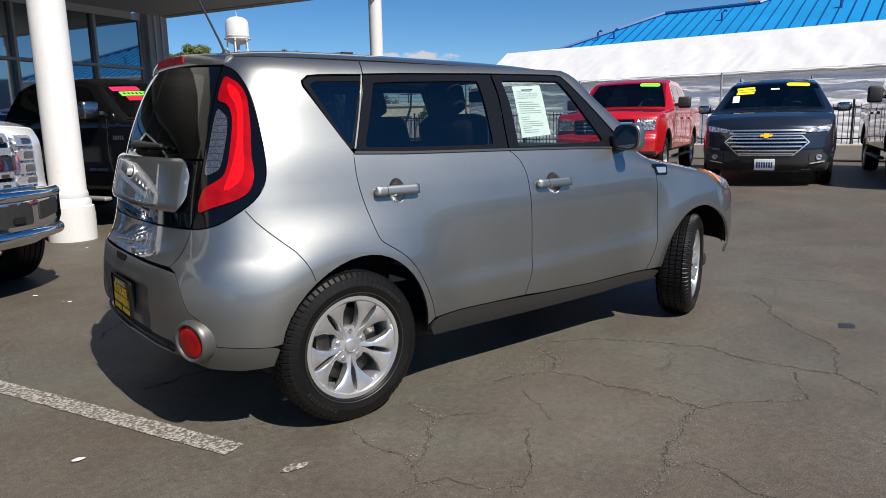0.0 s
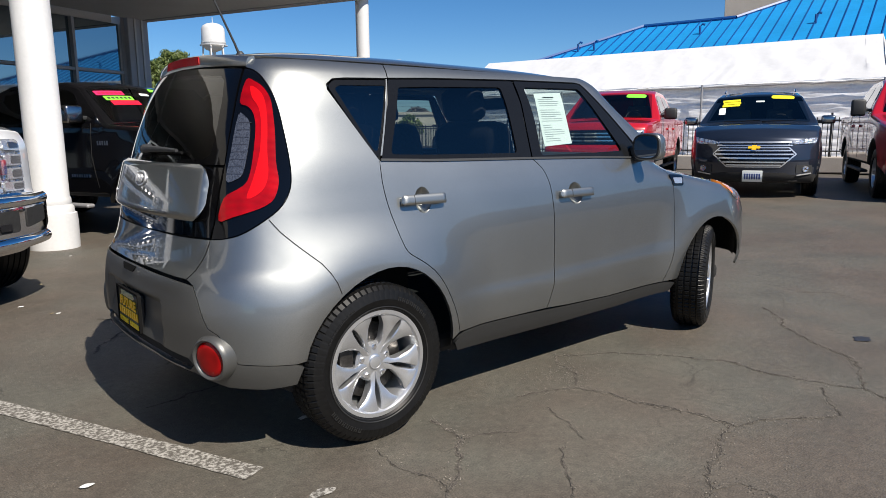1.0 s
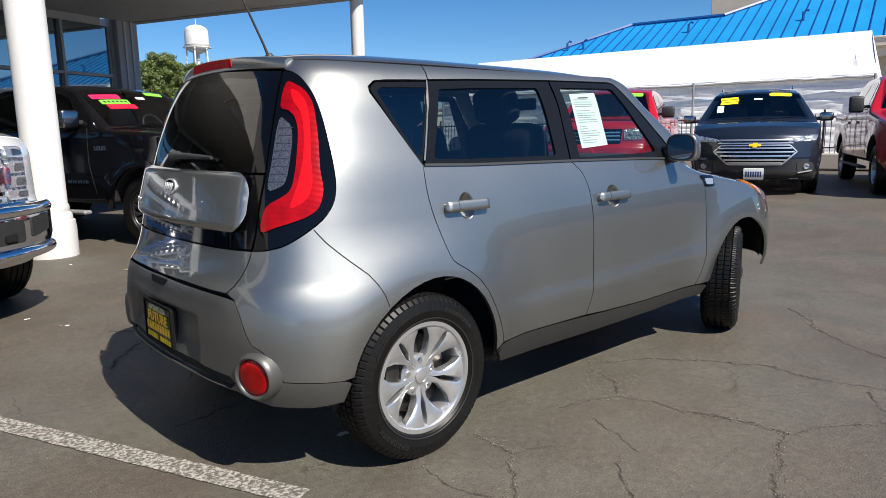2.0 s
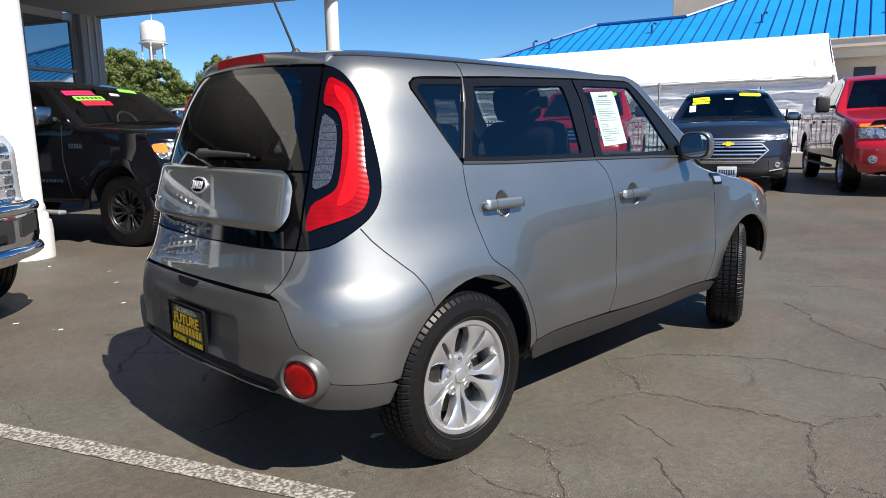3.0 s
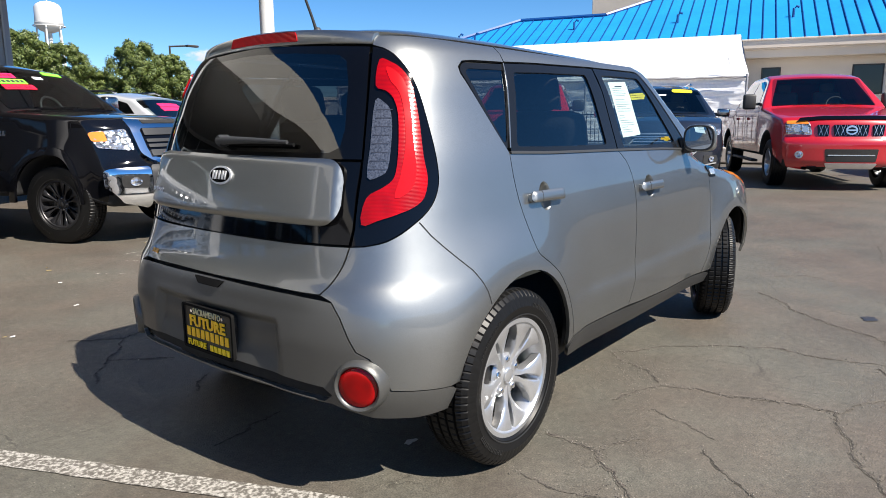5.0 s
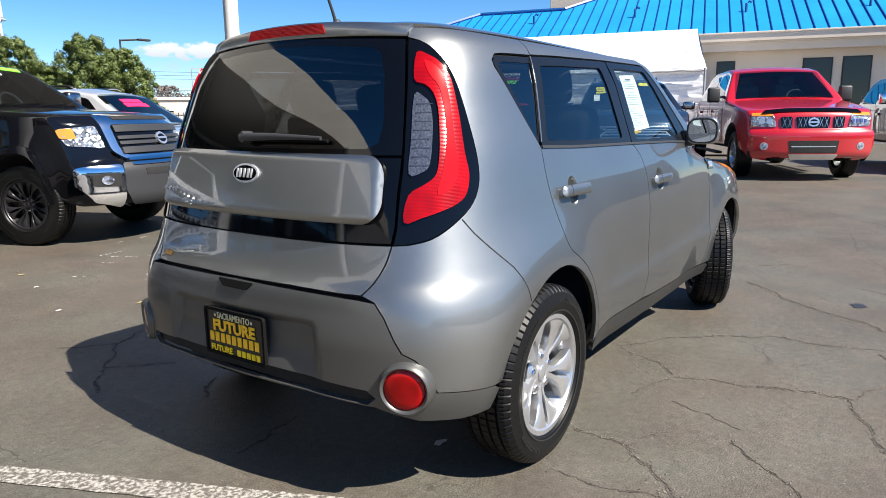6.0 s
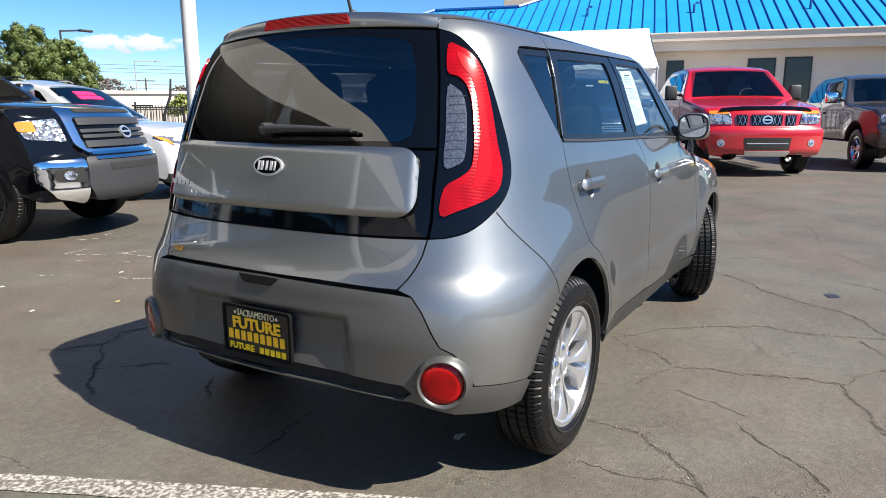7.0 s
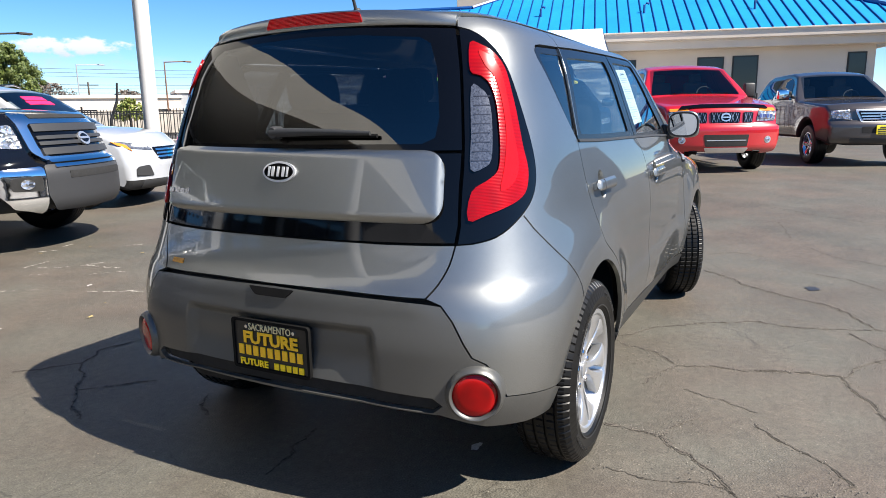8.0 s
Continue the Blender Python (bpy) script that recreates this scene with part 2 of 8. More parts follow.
M_ink_grey = mat("grey_print", (0.42, 0.44, 0.46), 0.7)
M_plate_cream = mat("cream_lettering", (0.75, 0.66, 0.38), 0.4)
M_plate_bright = mat("bright_yellow_lettering", (0.95, 0.68, 0.01), 0.4)
M_sticker_red = mat("red_sticker", (0.80, 0.01, 0.04), 0.5)
M_chrome_blue = mat("polished_chrome", (0.86, 0.87, 0.88), 0.14, 1.0)
M_grey_plastic = grain(mat("satin_grey_plastic", (0.032, 0.033, 0.035), 0.5, 0.0, specular_ior_level=0.3), 200, 0.08)
M_mirror_cap = mat("dark_chrome", (0.35, 0.35, 0.36), 0.2, 1.0)
M_ink_blue = mat("blue_ink", (0.03, 0.06, 0.22), 0.6)
M_tarp = grain(mat("white_tarpaulin", (0.56, 0.565, 0.57), 0.6), 3, 0.03, 0.03, 1.3, 0.03, 0.5)
M_sheeting = grain(mat("wrinkled_white_sheeting", (0.84, 0.85, 0.86), 0.55), 12, 0.06, 0.0, None, 0.10, 0.8)
M_window = mat("reflective_glazing", (0.30, 0.36, 0.40), 0.03, 1.0)
M_rust = mat("rust_brown_metal", (0.16, 0.08, 0.05), 0.8)
M_road_paint = grain(mat("worn_white_road_paint", (0.62, 0.62, 0.60), 0.8), 90, 0.1)
M_frame_dark = mat("dark_bronze_frame", (0.04, 0.035, 0.03), 0.5, 0.3)
M_dry_leaf = mat("dry_leaf", (0.30, 0.24, 0.10), 0.8)
M_window_dark = mat("dark_window_glass", (0.015, 0.016, 0.018), 0.06)

# ---- mesh tools ----
from mathutils.geometry import delaunay_2d_cdt


def thing(name, label, category, m=None, group="", kind=""):
    ob = new(name)
    ob.empty_display_size = 0.2
    ob.matrix_world = m or Matrix()
    return tagged(ob, label, category, group, kind)


def mesh_object(name, verts, faces, material, parent=None, smooth=None, normals=None):
    me = bpy.data.meshes.new(name)
    me.from_pydata([tuple(v) for v in verts], [], faces)
    me.materials.append(material)
    if smooth is not None:
        me.polygons.foreach_set("use_smooth", [True] * len(me.polygons))
        me.set_sharp_from_angle(angle=radians(smooth))
    me.update()
    ob = new(name, me)
    if parent:
        ob.parent = parent
    return ob


def part(name, bm, material, parent, label="", smooth=None):
    me = bpy.data.meshes.new(name)
    bm.to_mesh(me)
    bm.free()
    me.materials.append(material)
    if smooth is not None:
        me.polygons.foreach_set("use_smooth", [True] * len(me.polygons))
        me.set_sharp_from_angle(angle=radians(smooth))
    ob = new(name, me)
    if parent:
        ob.parent = parent
    return tagged(ob, label) if label else ob


def box(size, at=(0, 0, 0), bevel=0.0, rot=None, bm=None):
    """A box with its centre at a place, edges bevelled."""
    own = bmesh.new()
    bmesh.ops.create_cube(own, size=1)
    bmesh.ops.scale(own, vec=size, verts=own.verts)
    if bevel > 0:
        bmesh.ops.bevel(own, geom=own.edges[:] + own.verts[:], offset=min(bevel, min(size) * 0.45), segments=2, profile=0.5, affect="EDGES")
    m = Matrix.Translation(at) @ (rot or Matrix())
    bmesh.ops.transform(own, matrix=m, verts=own.verts)
    return merge(bm, own) if bm else own


def merge(bm, other):
    me = bpy.data.meshes.new("join")
    other.to_mesh(me)
    other.free()
    bm.from_mesh(me)
    bpy.data.meshes.remove(me)
    return bm


def lathe(profile, segments=32, axis="Z", at=(0, 0, 0), closed=False, bm=None):
    """Turns (radius, height) pairs round an axis."""
    own = bmesh.new()
    rings = []
    for r, h in profile:
        ring = []
        for i in range(segments):
            a = 2 * math.pi * i / segments
            c, s = r * math.cos(a), r * math.sin(a)
            p = {"Z": (c, s, h), "Y": (c, h, s), "X": (h, c, s)}[axis]
            ring.append(own.verts.new(Vector(p) + Vector(at)))
        rings.append(ring)
    pairs = list(zip(rings, rings[1:])) + ([(rings[-1], rings[0])] if closed else [])
    for a, b in pairs:
        for i in range(segments):
            j = (i + 1) % segments
            own.faces.new((a[i], a[j], b[j], b[i]))
    if not closed:
        for ring in (rings[0], rings[-1]):
            if len(ring) > 2:
                own.faces.new(ring)
    bmesh.ops.recalc_face_normals(own, faces=own.faces)
    return merge(bm, own) if bm else own


def tube(points, radius, segments=8, bm=None, taper=1.0):
    own = bmesh.new()
    pts = [Vector(p) for p in points]
    rings = []
    for i, p in enumerate(pts):
        d = (pts[min(i + 1, len(pts) - 1)] - pts[max(i - 1, 0)]).normalized()
        side = d.cross(Vector((0, 0, 1)) if abs(d.z) < 0.95 else Vector((1, 0, 0))).normalized()
        up = side.cross(d)
        r = radius * (1 + (taper - 1) * i / (len(pts) - 1))
        rings.append([own.verts.new(p + r * (math.cos(2 * math.pi * k / segments) * side + math.sin(2 * math.pi * k / segments) * up)) for k in range(segments)])
    for a, b in zip(rings, rings[1:]):
        for k in range(segments):
            own.faces.new((a[k], a[(k + 1) % segments], b[(k + 1) % segments], b[k]))
    own.faces.new(rings[0][::-1])
    own.faces.new(rings[-1])
    bmesh.ops.recalc_face_normals(own, faces=own.faces)
    return merge(bm, own) if bm else own


def dense(poly, step):
    out = []
    for (ax, ay), (bx, by) in zip(poly, poly[1:] + poly[:1]):
        n = max(1, round(math.hypot(bx - ax, by - ay) / step))
        out += [(ax + (bx - ax) * i / n, ay + (by - ay) * i / n) for i in range(n)]
    return out


def rounded(poly, r, n=5):
    """Rounds a polygon's corners; r is one radius or one for each corner."""
    out = []
    k = len(poly)
    for i in range(k):
        p, a, b = Vector(poly[i]), Vector(poly[i - 1]), Vector(poly[(i + 1) % k])
        ri = r[i] if isinstance(r, (list, tuple)) else r
        da, db = (a - p), (b - p)
        d = min(ri, da.length * 0.49, db.length * 0.49)
        if d < 1e-4:
            out.append(tuple(p))
            continue
        s, e = p + da.normalized() * d, p + db.normalized() * d
        for j in range(n + 1):
            t = j / n
            out.append(tuple((1 - t) ** 2 * s + 2 * t * (1 - t) * p + t * t * e))
    return out


def inset(poly, d):
    """Moves a polygon's edge inwards by d (either winding)."""
    area = sum(a[0] * b[1] - b[0] * a[1] for a, b in zip(poly, poly[1:] + poly[:1]))
    sgn = 1 if area > 0 else -1
    out = []
    k = len(poly)
    for i in range(k):
        a, p, b = Vector(poly[i - 1]), Vector(poly[i]), Vector(poly[(i + 1) % k])
        t1, t2 = (p - a), (b - p)
        if t1.length < 1e-7 or t2.length < 1e-7:
            out.append(tuple(p))
            continue
        t1, t2 = t1.normalized(), t2.normalized()
        n1, n2 = Vector((-t1.y, t1.x)) * sgn, Vector((-t2.y, t2.x)) * sgn
        nn = n1 + n2
        nn = nn / max(0.3, nn.length_squared) * 2 if nn.length > 1e-6 else n1
        out.append(tuple(p + nn * d))
    return out


def inside(x, y, poly):
    hit = False
    j = len(poly) - 1
    for i in range(len(poly)):
        (xi, yi), (xj, yj) = poly[i], poly[j]
        if (yi > y) != (yj > y) and x < (xj - xi) * (y - yi) / (yj - yi) + xi:
            hit = not hit
        j = i
    return hit


def fill(poly, step, holes=()):
    """Triangulates a polygon with holes in the plane, with inner points on a grid. Returns points, faces, and the outline loops as index lists."""
    loops = [dense(list(poly), step)] + [dense(list(h), step) for h in holes]
    pts, edges = [], []
    for lp in loops:
        s = len(pts)
        pts += lp
        edges += [(s + i, s + (i + 1) % len(lp)) for i in range(len(lp))]
    edge_n = len(pts)
    xs, ys = [p[0] for p in loops[0]], [p[1] for p in loops[0]]
    allp = np.array(pts)
    y, row = min(ys) + step * 0.5, 0
    while y < max(ys):
        x = min(xs) + step * (0.25 + 0.5 * (row % 2))
        while x < max(xs):
            if inside(x, y, loops[0]) and not any(inside(x, y, h) for h in loops[1:]):
                if ((allp - (x, y)) ** 2).sum(1).min() > (0.45 * step) ** 2:
                    pts.append((x, y))
            x += step
        y += step * 0.9
        row += 1
    v, e, f, _, _, _ = delaunay_2d_cdt([Vector(p) for p in pts], edges, [], 0, 1e-6)
    faces = []
    for tri in f:
        cx = sum(v[i][0] for i in tri) / len(tri)
        cy = sum(v[i][1] for i in tri) / len(tri)
        if inside(cx, cy, loops[0]) and not any(inside(cx, cy, h) for h in loops[1:]):
            faces.append(list(tri))
    count = {}
    for tri in faces:
        for a, b in zip(tri, tri[1:] + tri[:1]):
            count[(a, b)] = True
    rim = [(a, b) for a, b in count if (b, a) not in count]
    return [tuple(p) for p in v], faces, rim


def sheet(name, poly, step, at, material, parent, depth=0.01, holes=(), label="", lift=0.0, normal=None, smooth=None):
    """A panel: a flat polygon laid on the surface at(a, b), with a rim that goes depth deep. normal(a, b) gives exact shading normals."""
    pts, faces, rim = fill(poly, step, holes)
    top, nor = [], []
    for a, b in pts:
        p = Vector(at(a, b))
        n = Vector(normal(a, b)) if normal else None
        if n is None:
            e = 0.004
            n = (Vector(at(a + e, b)) - Vector(at(a - e, b))).cross(Vector(at(a, b + e)) - Vector(at(a, b - e))).normalized()
        top.append(p + n * lift)
        nor.append(n)
    if faces:
        way = sum((top[b] - top[a]).cross(top[c] - top[a]).dot(nor[a]) for a, b, c in (f[:3] for f in faces))
        if way < 0:
            faces = [f[::-1] for f in faces]
            rim = [(b, a) for a, b in rim]
    verts, tris = list(top), list(faces)
    n_top = len(tris)
    if depth > 0:
        used = sorted({i for e in rim for i in e})
        up, low = {}, {}
        for i in used:
            up[i] = len(verts)
            verts.append(top[i])
            low[i] = len(verts)
            verts.append(top[i] - nor[i] * depth)
        tris += [[up[b], up[a], low[a], low[b]] for a, b in rim]
    me = bpy.data.meshes.new(name)
    me.from_pydata([tuple(v) for v in verts], [], tris)
    me.materials.append(material)
    me.polygons.foreach_set("use_smooth", [True] * len(me.polygons))
    me.update()
    vn = [tuple(v.normal) for v in me.vertices]
    for i, n in enumerate(nor):
        vn[i] = tuple(n)
    me.normals_split_custom_set_from_vertices(vn)
    ob = new(name, me)
    if parent:
        ob.parent = parent
    return tagged(ob, label) if label else ob

# ---- the asphalt lot ----


def asphalt():
    m = mat("asphalt", (0.0830, 0.0735, 0.0605), 0.62)
    t = m.node_tree
    n, l = t.nodes, t.links
    b = n["Principled BSDF"]
    tc = n.new("ShaderNodeTexCoord")

    def tex(scale, detail=5, rough=0.6):
        x = n.new("ShaderNodeTexNoise")
        x.inputs["Scale"].default_value, x.inputs["Detail"].default_value, x.inputs["Roughness"].default_value = scale, detail, rough
        l.new(tc.outputs["Object"], x.inputs["Vector"])
        return x.outputs["Fac"]

    def span(v, f0, f1, t0, t1):
        x = n.new("ShaderNodeMapRange")
        for k, val in zip(("From Min", "From Max", "To Min", "To Max"), (f0, f1, t0, t1)):
            x.inputs[k].default_value = val
        l.new(v, x.inputs["Value"])
        return x.outputs[0]

    def times(a, c):
        x = n.new("ShaderNodeMath")
        x.operation = "MULTIPLY"
        l.new(a, x.inputs[0])
        l.new(c, x.inputs[1])
        return x.outputs[0]

    stone = times(span(tex(150, 3), 0.35, 0.68, 0.66, 1.40), span(tex(30, 4), 0.33, 0.68, 0.82, 1.18))
    # pale and dark chippings that show here and there in the binder
    chip = n.new("ShaderNodeTexVoronoi")
    chip.inputs["Scale"].default_value = 95
    l.new(tc.outputs["Object"], chip.inputs["Vector"])
    pick = n.new("ShaderNodeSeparateColor")
    l.new(chip.outputs["Color"], pick.inputs[0])
    near = span(chip.outputs["Distance"], 0.18, 0.34, 1.0, 0.0)
    stone = times(stone, span(times(near, span(pick.outputs[0], 0.955, 0.975, 0.0, 1.0)), 0.0, 1.0, 1.0, 2.3))
    stone = times(stone, span(times(near, span(pick.outputs[1], 0.93, 0.95, 0.0, 1.0)), 0.0, 1.0, 1.0, 0.45))
    patch = span(tex(1.6, 6, 0.68), 0.35, 0.65, 0.82, 1.16)
    blot = span(tex(0.35, 3), 0.35, 0.65, 0.90, 1.10)
    f = times(times(stone, patch), blot)
    mul = n.new("ShaderNodeVectorMath")
    mul.operation = "SCALE"
    mul.inputs[0].default_value = b.inputs["Base Color"].default_value[:3]
    l.new(f, mul.inputs["Scale"])
    l.new(mul.outputs[0], b.inputs["Base Color"])
    cell = n.new("ShaderNodeTexVoronoi")
    cell.feature = "DISTANCE_TO_EDGE"
    cell.inputs["Scale"].default_value = 1.7
    warp = n.new("ShaderNodeTexNoise")
    warp.inputs["Scale"].default_value, warp.inputs["Detail"].default_value = 2.6, 6
    l.new(tc.outputs["Object"], warp.inputs["Vector"])
    add = n.new("ShaderNodeVectorMath")
    add.operation = "MULTIPLY_ADD"
    add.inputs[1].default_value = (0.55, 0.55, 0.0)
    l.new(warp.outputs["Color"], add.inputs[0])
    l.new(tc.outputs["Object"], add.inputs[2])
    l.new(add.outputs[0], cell.inputs["Vector"])
    thin = span(cell.outputs["Distance"], 0.0, 0.006, 0.0, 1.0)
    where = span(tex(0.8, 3), 0.54, 0.60, 1.0, 0.60)
    mx = n.new("ShaderNodeMath")
    mx.operation = "MAXIMUM"
    l.new(thin, mx.inputs[0])
    l.new(where, mx.inputs[1])
    f2 = n.new("ShaderNodeMath")
    f2.operation = "MULTIPLY"
    l.new(f, f2.inputs[0])
    l.new(mx.outputs[0], f2.inputs[1])
    l.new(f2.outputs[0], mul.inputs["Scale"])
    # brown and grey-green areas in the worn surface
    warm = n.new("ShaderNodeMixRGB")
    warm.inputs[1].default_value, warm.inputs[2].default_value = (0.0905, 0.0745, 0.0580, 1), (0.0810, 0.0765, 0.0615, 1)
    l.new(span(tex(0.75, 5), 0.40, 0.60, 0.0, 1.0), warm.inputs[0])
    l.new(warm.outputs[0], mul.inputs[0])
    bp = n.new("ShaderNodeBump")
    bp.inputs["Distance"].default_value = 0.006
    bp.inputs["Strength"].default_value = 0.7
    l.new(tex(130, 4), bp.inputs["Height"])
    l.new(bp.outputs[0], b.inputs["Normal"])
    return m


M_asphalt = asphalt()


def ground_z(x, y):
    """The lot has a gentle crown between the hatchback and the fence."""
    t = min(1.0, max(0.0, (x - 3.8) / 6.2))
    f = min(1.0, max(0.0, (x - 14.5) / 4.5))
    return 0.17 * t * t * (3 - 2 * t) - 0.085 * f * f * (3 - 2 * f)


xs = [-1500, -60, -20, -8, 0, 3.9] + [4 + 0.5 * i for i in range(17)] + [13, 14.4, 15, 16, 17, 18, 19, 20, 60, 1500]
ys = [-1500, -60, -20, 0, 20, 60, 1500]
ground = mesh_object("ground", [(x, y, ground_z(x, y)) for y in ys for x in xs], [(j * len(xs) + i, j * len(xs) + i + 1, (j + 1) * len(xs) + i + 1, (j + 1) * len(xs) + i) for j in range(len(ys) - 1) for i in range(len(xs) - 1)], M_asphalt, None, 60)
tagged(ground, "dark grey cracked asphalt of a car lot", "ground", kind="structure")

# ---- vehicles parked round the lot ----
def smooth01(x):
    x = min(1.0, max(0.0, x))
    return x * x * (3 - 2 * x)


def make_tyre(r, width, rim_r, treads=60, blocks=True):
    """A tyre round the Y axis: rounded shoulders, grooved tread, bulged sidewalls."""
    h = width / 2
    prof = [(rim_r, -h * 0.80), (rim_r + 0.012, -h * 0.92), (rim_r + (r - rim_r) * 0.45, -h * 1.0), (r - 0.022, -h * 0.90), (r - 0.006, -h * 0.76)]
    grooves = (-0.42, -0.14, 0.14, 0.42)
    for g in grooves:
        c = g * h * 1.25
        prof += [(r, c - 0.0065), (r - 0.008, c - 0.0045), (r - 0.008, c + 0.0045), (r, c + 0.0065)]
    prof += [(r - 0.006, h * 0.76), (r - 0.022, h * 0.90), (rim_r + (r - rim_r) * 0.45, h * 1.0), (rim_r + 0.012, h * 0.92), (rim_r, h * 0.80)]
    n = 432 if blocks else 96
    bm = lathe(prof, n, "Y", closed=True)
    if blocks:
        for v in bm.verts:
            a = math.atan2(v.co.z, v.co.x) % (2 * math.pi)
            k = round(a / (2 * math.pi) * n)
            rr = math.hypot(v.co.x, v.co.z)
            edge = abs(v.co.y) > h * 0.60
            if rr > r - 0.03 and ((edge and k % 6 == 0) or (not edge and k % 6 == 3 and rr > r - 0.004)):
                f = (rr - (0.006 if edge else 0.0045)) / rr
                v.co.x *= f
                v.co.z *= f
    return bm


def make_rim(rim_r, width):
    """Rim barrel and lip round the Y axis, the face towards -Y."""
    h = width / 2
    bm = lathe([(rim_r + 0.004, -h * 0.84), (rim_r + 0.006, -h * 0.78), (rim_r - 0.012, -h * 0.70), (rim_r - 0.03, h * 0.2), (rim_r - 0.03, h * 0.8), (rim_r - 0.036, h * 0.8),
                (rim_r - 0.036, h * 0.2), (rim_r - 0.022, -h * 0.74), (rim_r - 0.012, -h * 0.84)], 64, "Y", closed=True)
    bmesh.ops.recalc_face_normals(bm, faces=bm.faces)
    return bm


def make_spoke(rim_r, width, off0, off1, w0, w1, lean):
    """One spoke that points up, from the hub to the rim."""
    bm, h, n, rings = bmesh.new(), width / 2, 9, []
    for k in range(n):
        f = k / (n - 1)
        rr = 0.030 + f * (rim_r - 0.038)
        wd = w0 + (w1 - w0) * f ** 1.3
        off = lean * (off0 + (off1 - off0) * f)
        y0 = -h * (0.48 + 0.30 * f ** 1.6)
        pts = [(off - wd / 2, y0 + 0.010), (off - wd / 2 + 0.005, y0 + 0.002), (off - wd * 0.15, y0), (off + wd * 0.15, y0), (off + wd / 2 - 0.005, y0 + 0.002), (off + wd / 2, y0 + 0.010), (off + wd * 0.36, y0 + 0.042), (off - wd * 0.36, y0 + 0.042)]
        rings.append([bm.verts.new((x, y, rr)) for x, y in pts])
    for ra, rb in zip(rings, rings[1:]):
        for k in range(8):
            bm.faces.new((ra[k], ra[(k + 1) % 8], rb[(k + 1) % 8], rb[k]))
    bm.faces.new(rings[0])
    bm.faces.new(rings[-1])
    bmesh.ops.recalc_face_normals(bm, faces=bm.faces)
    return bm


def make_blade(rim_r, width, spokes, s):
    """One of two broad blades that share a slot pointing up; it widens to the rim and dishes in to the hub."""
    bm, h, n, rings = bmesh.new(), width / 2, 13, []
    half = math.pi / spokes
    for k in range(n):
        f = k / (n - 1)
        rr = 0.040 + f * (rim_r - 0.046)
        q = rr / rim_r
        slot = 0.0100 * smooth01((q - 0.32) / 0.22) * (1 - 0.75 * smooth01((q - 0.80) / 0.14)) + 0.0006
        gap = half * rim_r * (0.060 + 0.205 * smooth01((q - 0.22) / 0.26) - 0.13 * smooth01((q - 0.70) / 0.26))
        a0, a1 = slot / rr, max(slot / rr + 0.05, half - gap / rr)
        y0 = -h * (0.50 + 0.29 * smooth01((q - 0.15) / 0.8))
        row = ((a0, 0.040), (a0, 0.004), (a0 + (a1 - a0) * 0.10, 0.0), (a0 + (a1 - a0) * 0.55, 0.0015), (a0 + (a1 - a0) * 0.90, 0.0045), (a1, 0.009), (a1 - (a1 - a0) * 0.06, 0.044))
        rings.append([bm.verts.new((s * rr * math.sin(a), y0 + d, rr * math.cos(a))) for a, d in row])
    for ra, rb in zip(rings, rings[1:]):
        for k in range(7):
            bm.faces.new((ra[k], ra[(k + 1) % 7], rb[(k + 1) % 7], rb[k]))
    bm.faces.new(rings[0])
    bm.faces.new(rings[-1])
    bmesh.ops.recalc_face_normals(bm, faces=bm.faces)
    return bm


def sidewall_bars(r, width, rim_r):
    """Two runs of small raised blocks on the sidewall, as a maker's lettering, and a thin ring."""
    bm = lathe([(rim_r + 0.016, -width / 2 * 0.955), (rim_r + 0.019, -width / 2 * 0.972), (rim_r + 0.022, -width / 2 * 0.965), (rim_r + 0.019, -width / 2 * 0.95)], 72, "Y", closed=True)
    rm = rim_r + (r - rim_r) * 0.50
    for a0, n in ((20, 8), (205, 8), (110, 12), (300, 12)):
        for k in range(n):
            a = radians(a0 + k * (4.6 if n == 8 else 3.0))
            h = 0.017 if n == 8 else 0.009
            w = 0.014 if n == 8 else 0.008
            m = Matrix.Rotation(a, 4, "Y") @ Matrix.Translation((0, -width / 2 * 0.985, rm))
            for dx, dz, sx, sz in ((-w * 0.36, 0, w * 0.24, h), (w * 0.36, 0, w * 0.24, h), (0, h * (0.40 - 0.4 * (k % 3)), w * 0.7, h * 0.2)):
                b = box((sx, 0.004, sz), (dx, 0, dz))
                bmesh.ops.transform(b, matrix=m, verts=b.verts)
                merge(bm, b)
    return bm


WHEEL_CACHE = {}


def shared(key, build, material, smooth):
    """One mesh for all parts that are alike."""
    if key not in WHEEL_CACHE:
        me = bpy.data.meshes.new(key[0])
        bm = build()
        bm.to_mesh(me)
        bm.free()
        me.materials.append(material)
        me.polygons.foreach_set("use_smooth", [True] * len(me.polygons))
        me.set_sharp_from_angle(angle=radians(smooth))
        WHEEL_CACHE[key] = me
    return WHEEL_CACHE[key]


def child(name, me, parent, label=""):
    ob = new(name, me)
    ob.parent = parent
    return tagged(ob, label) if label else ob


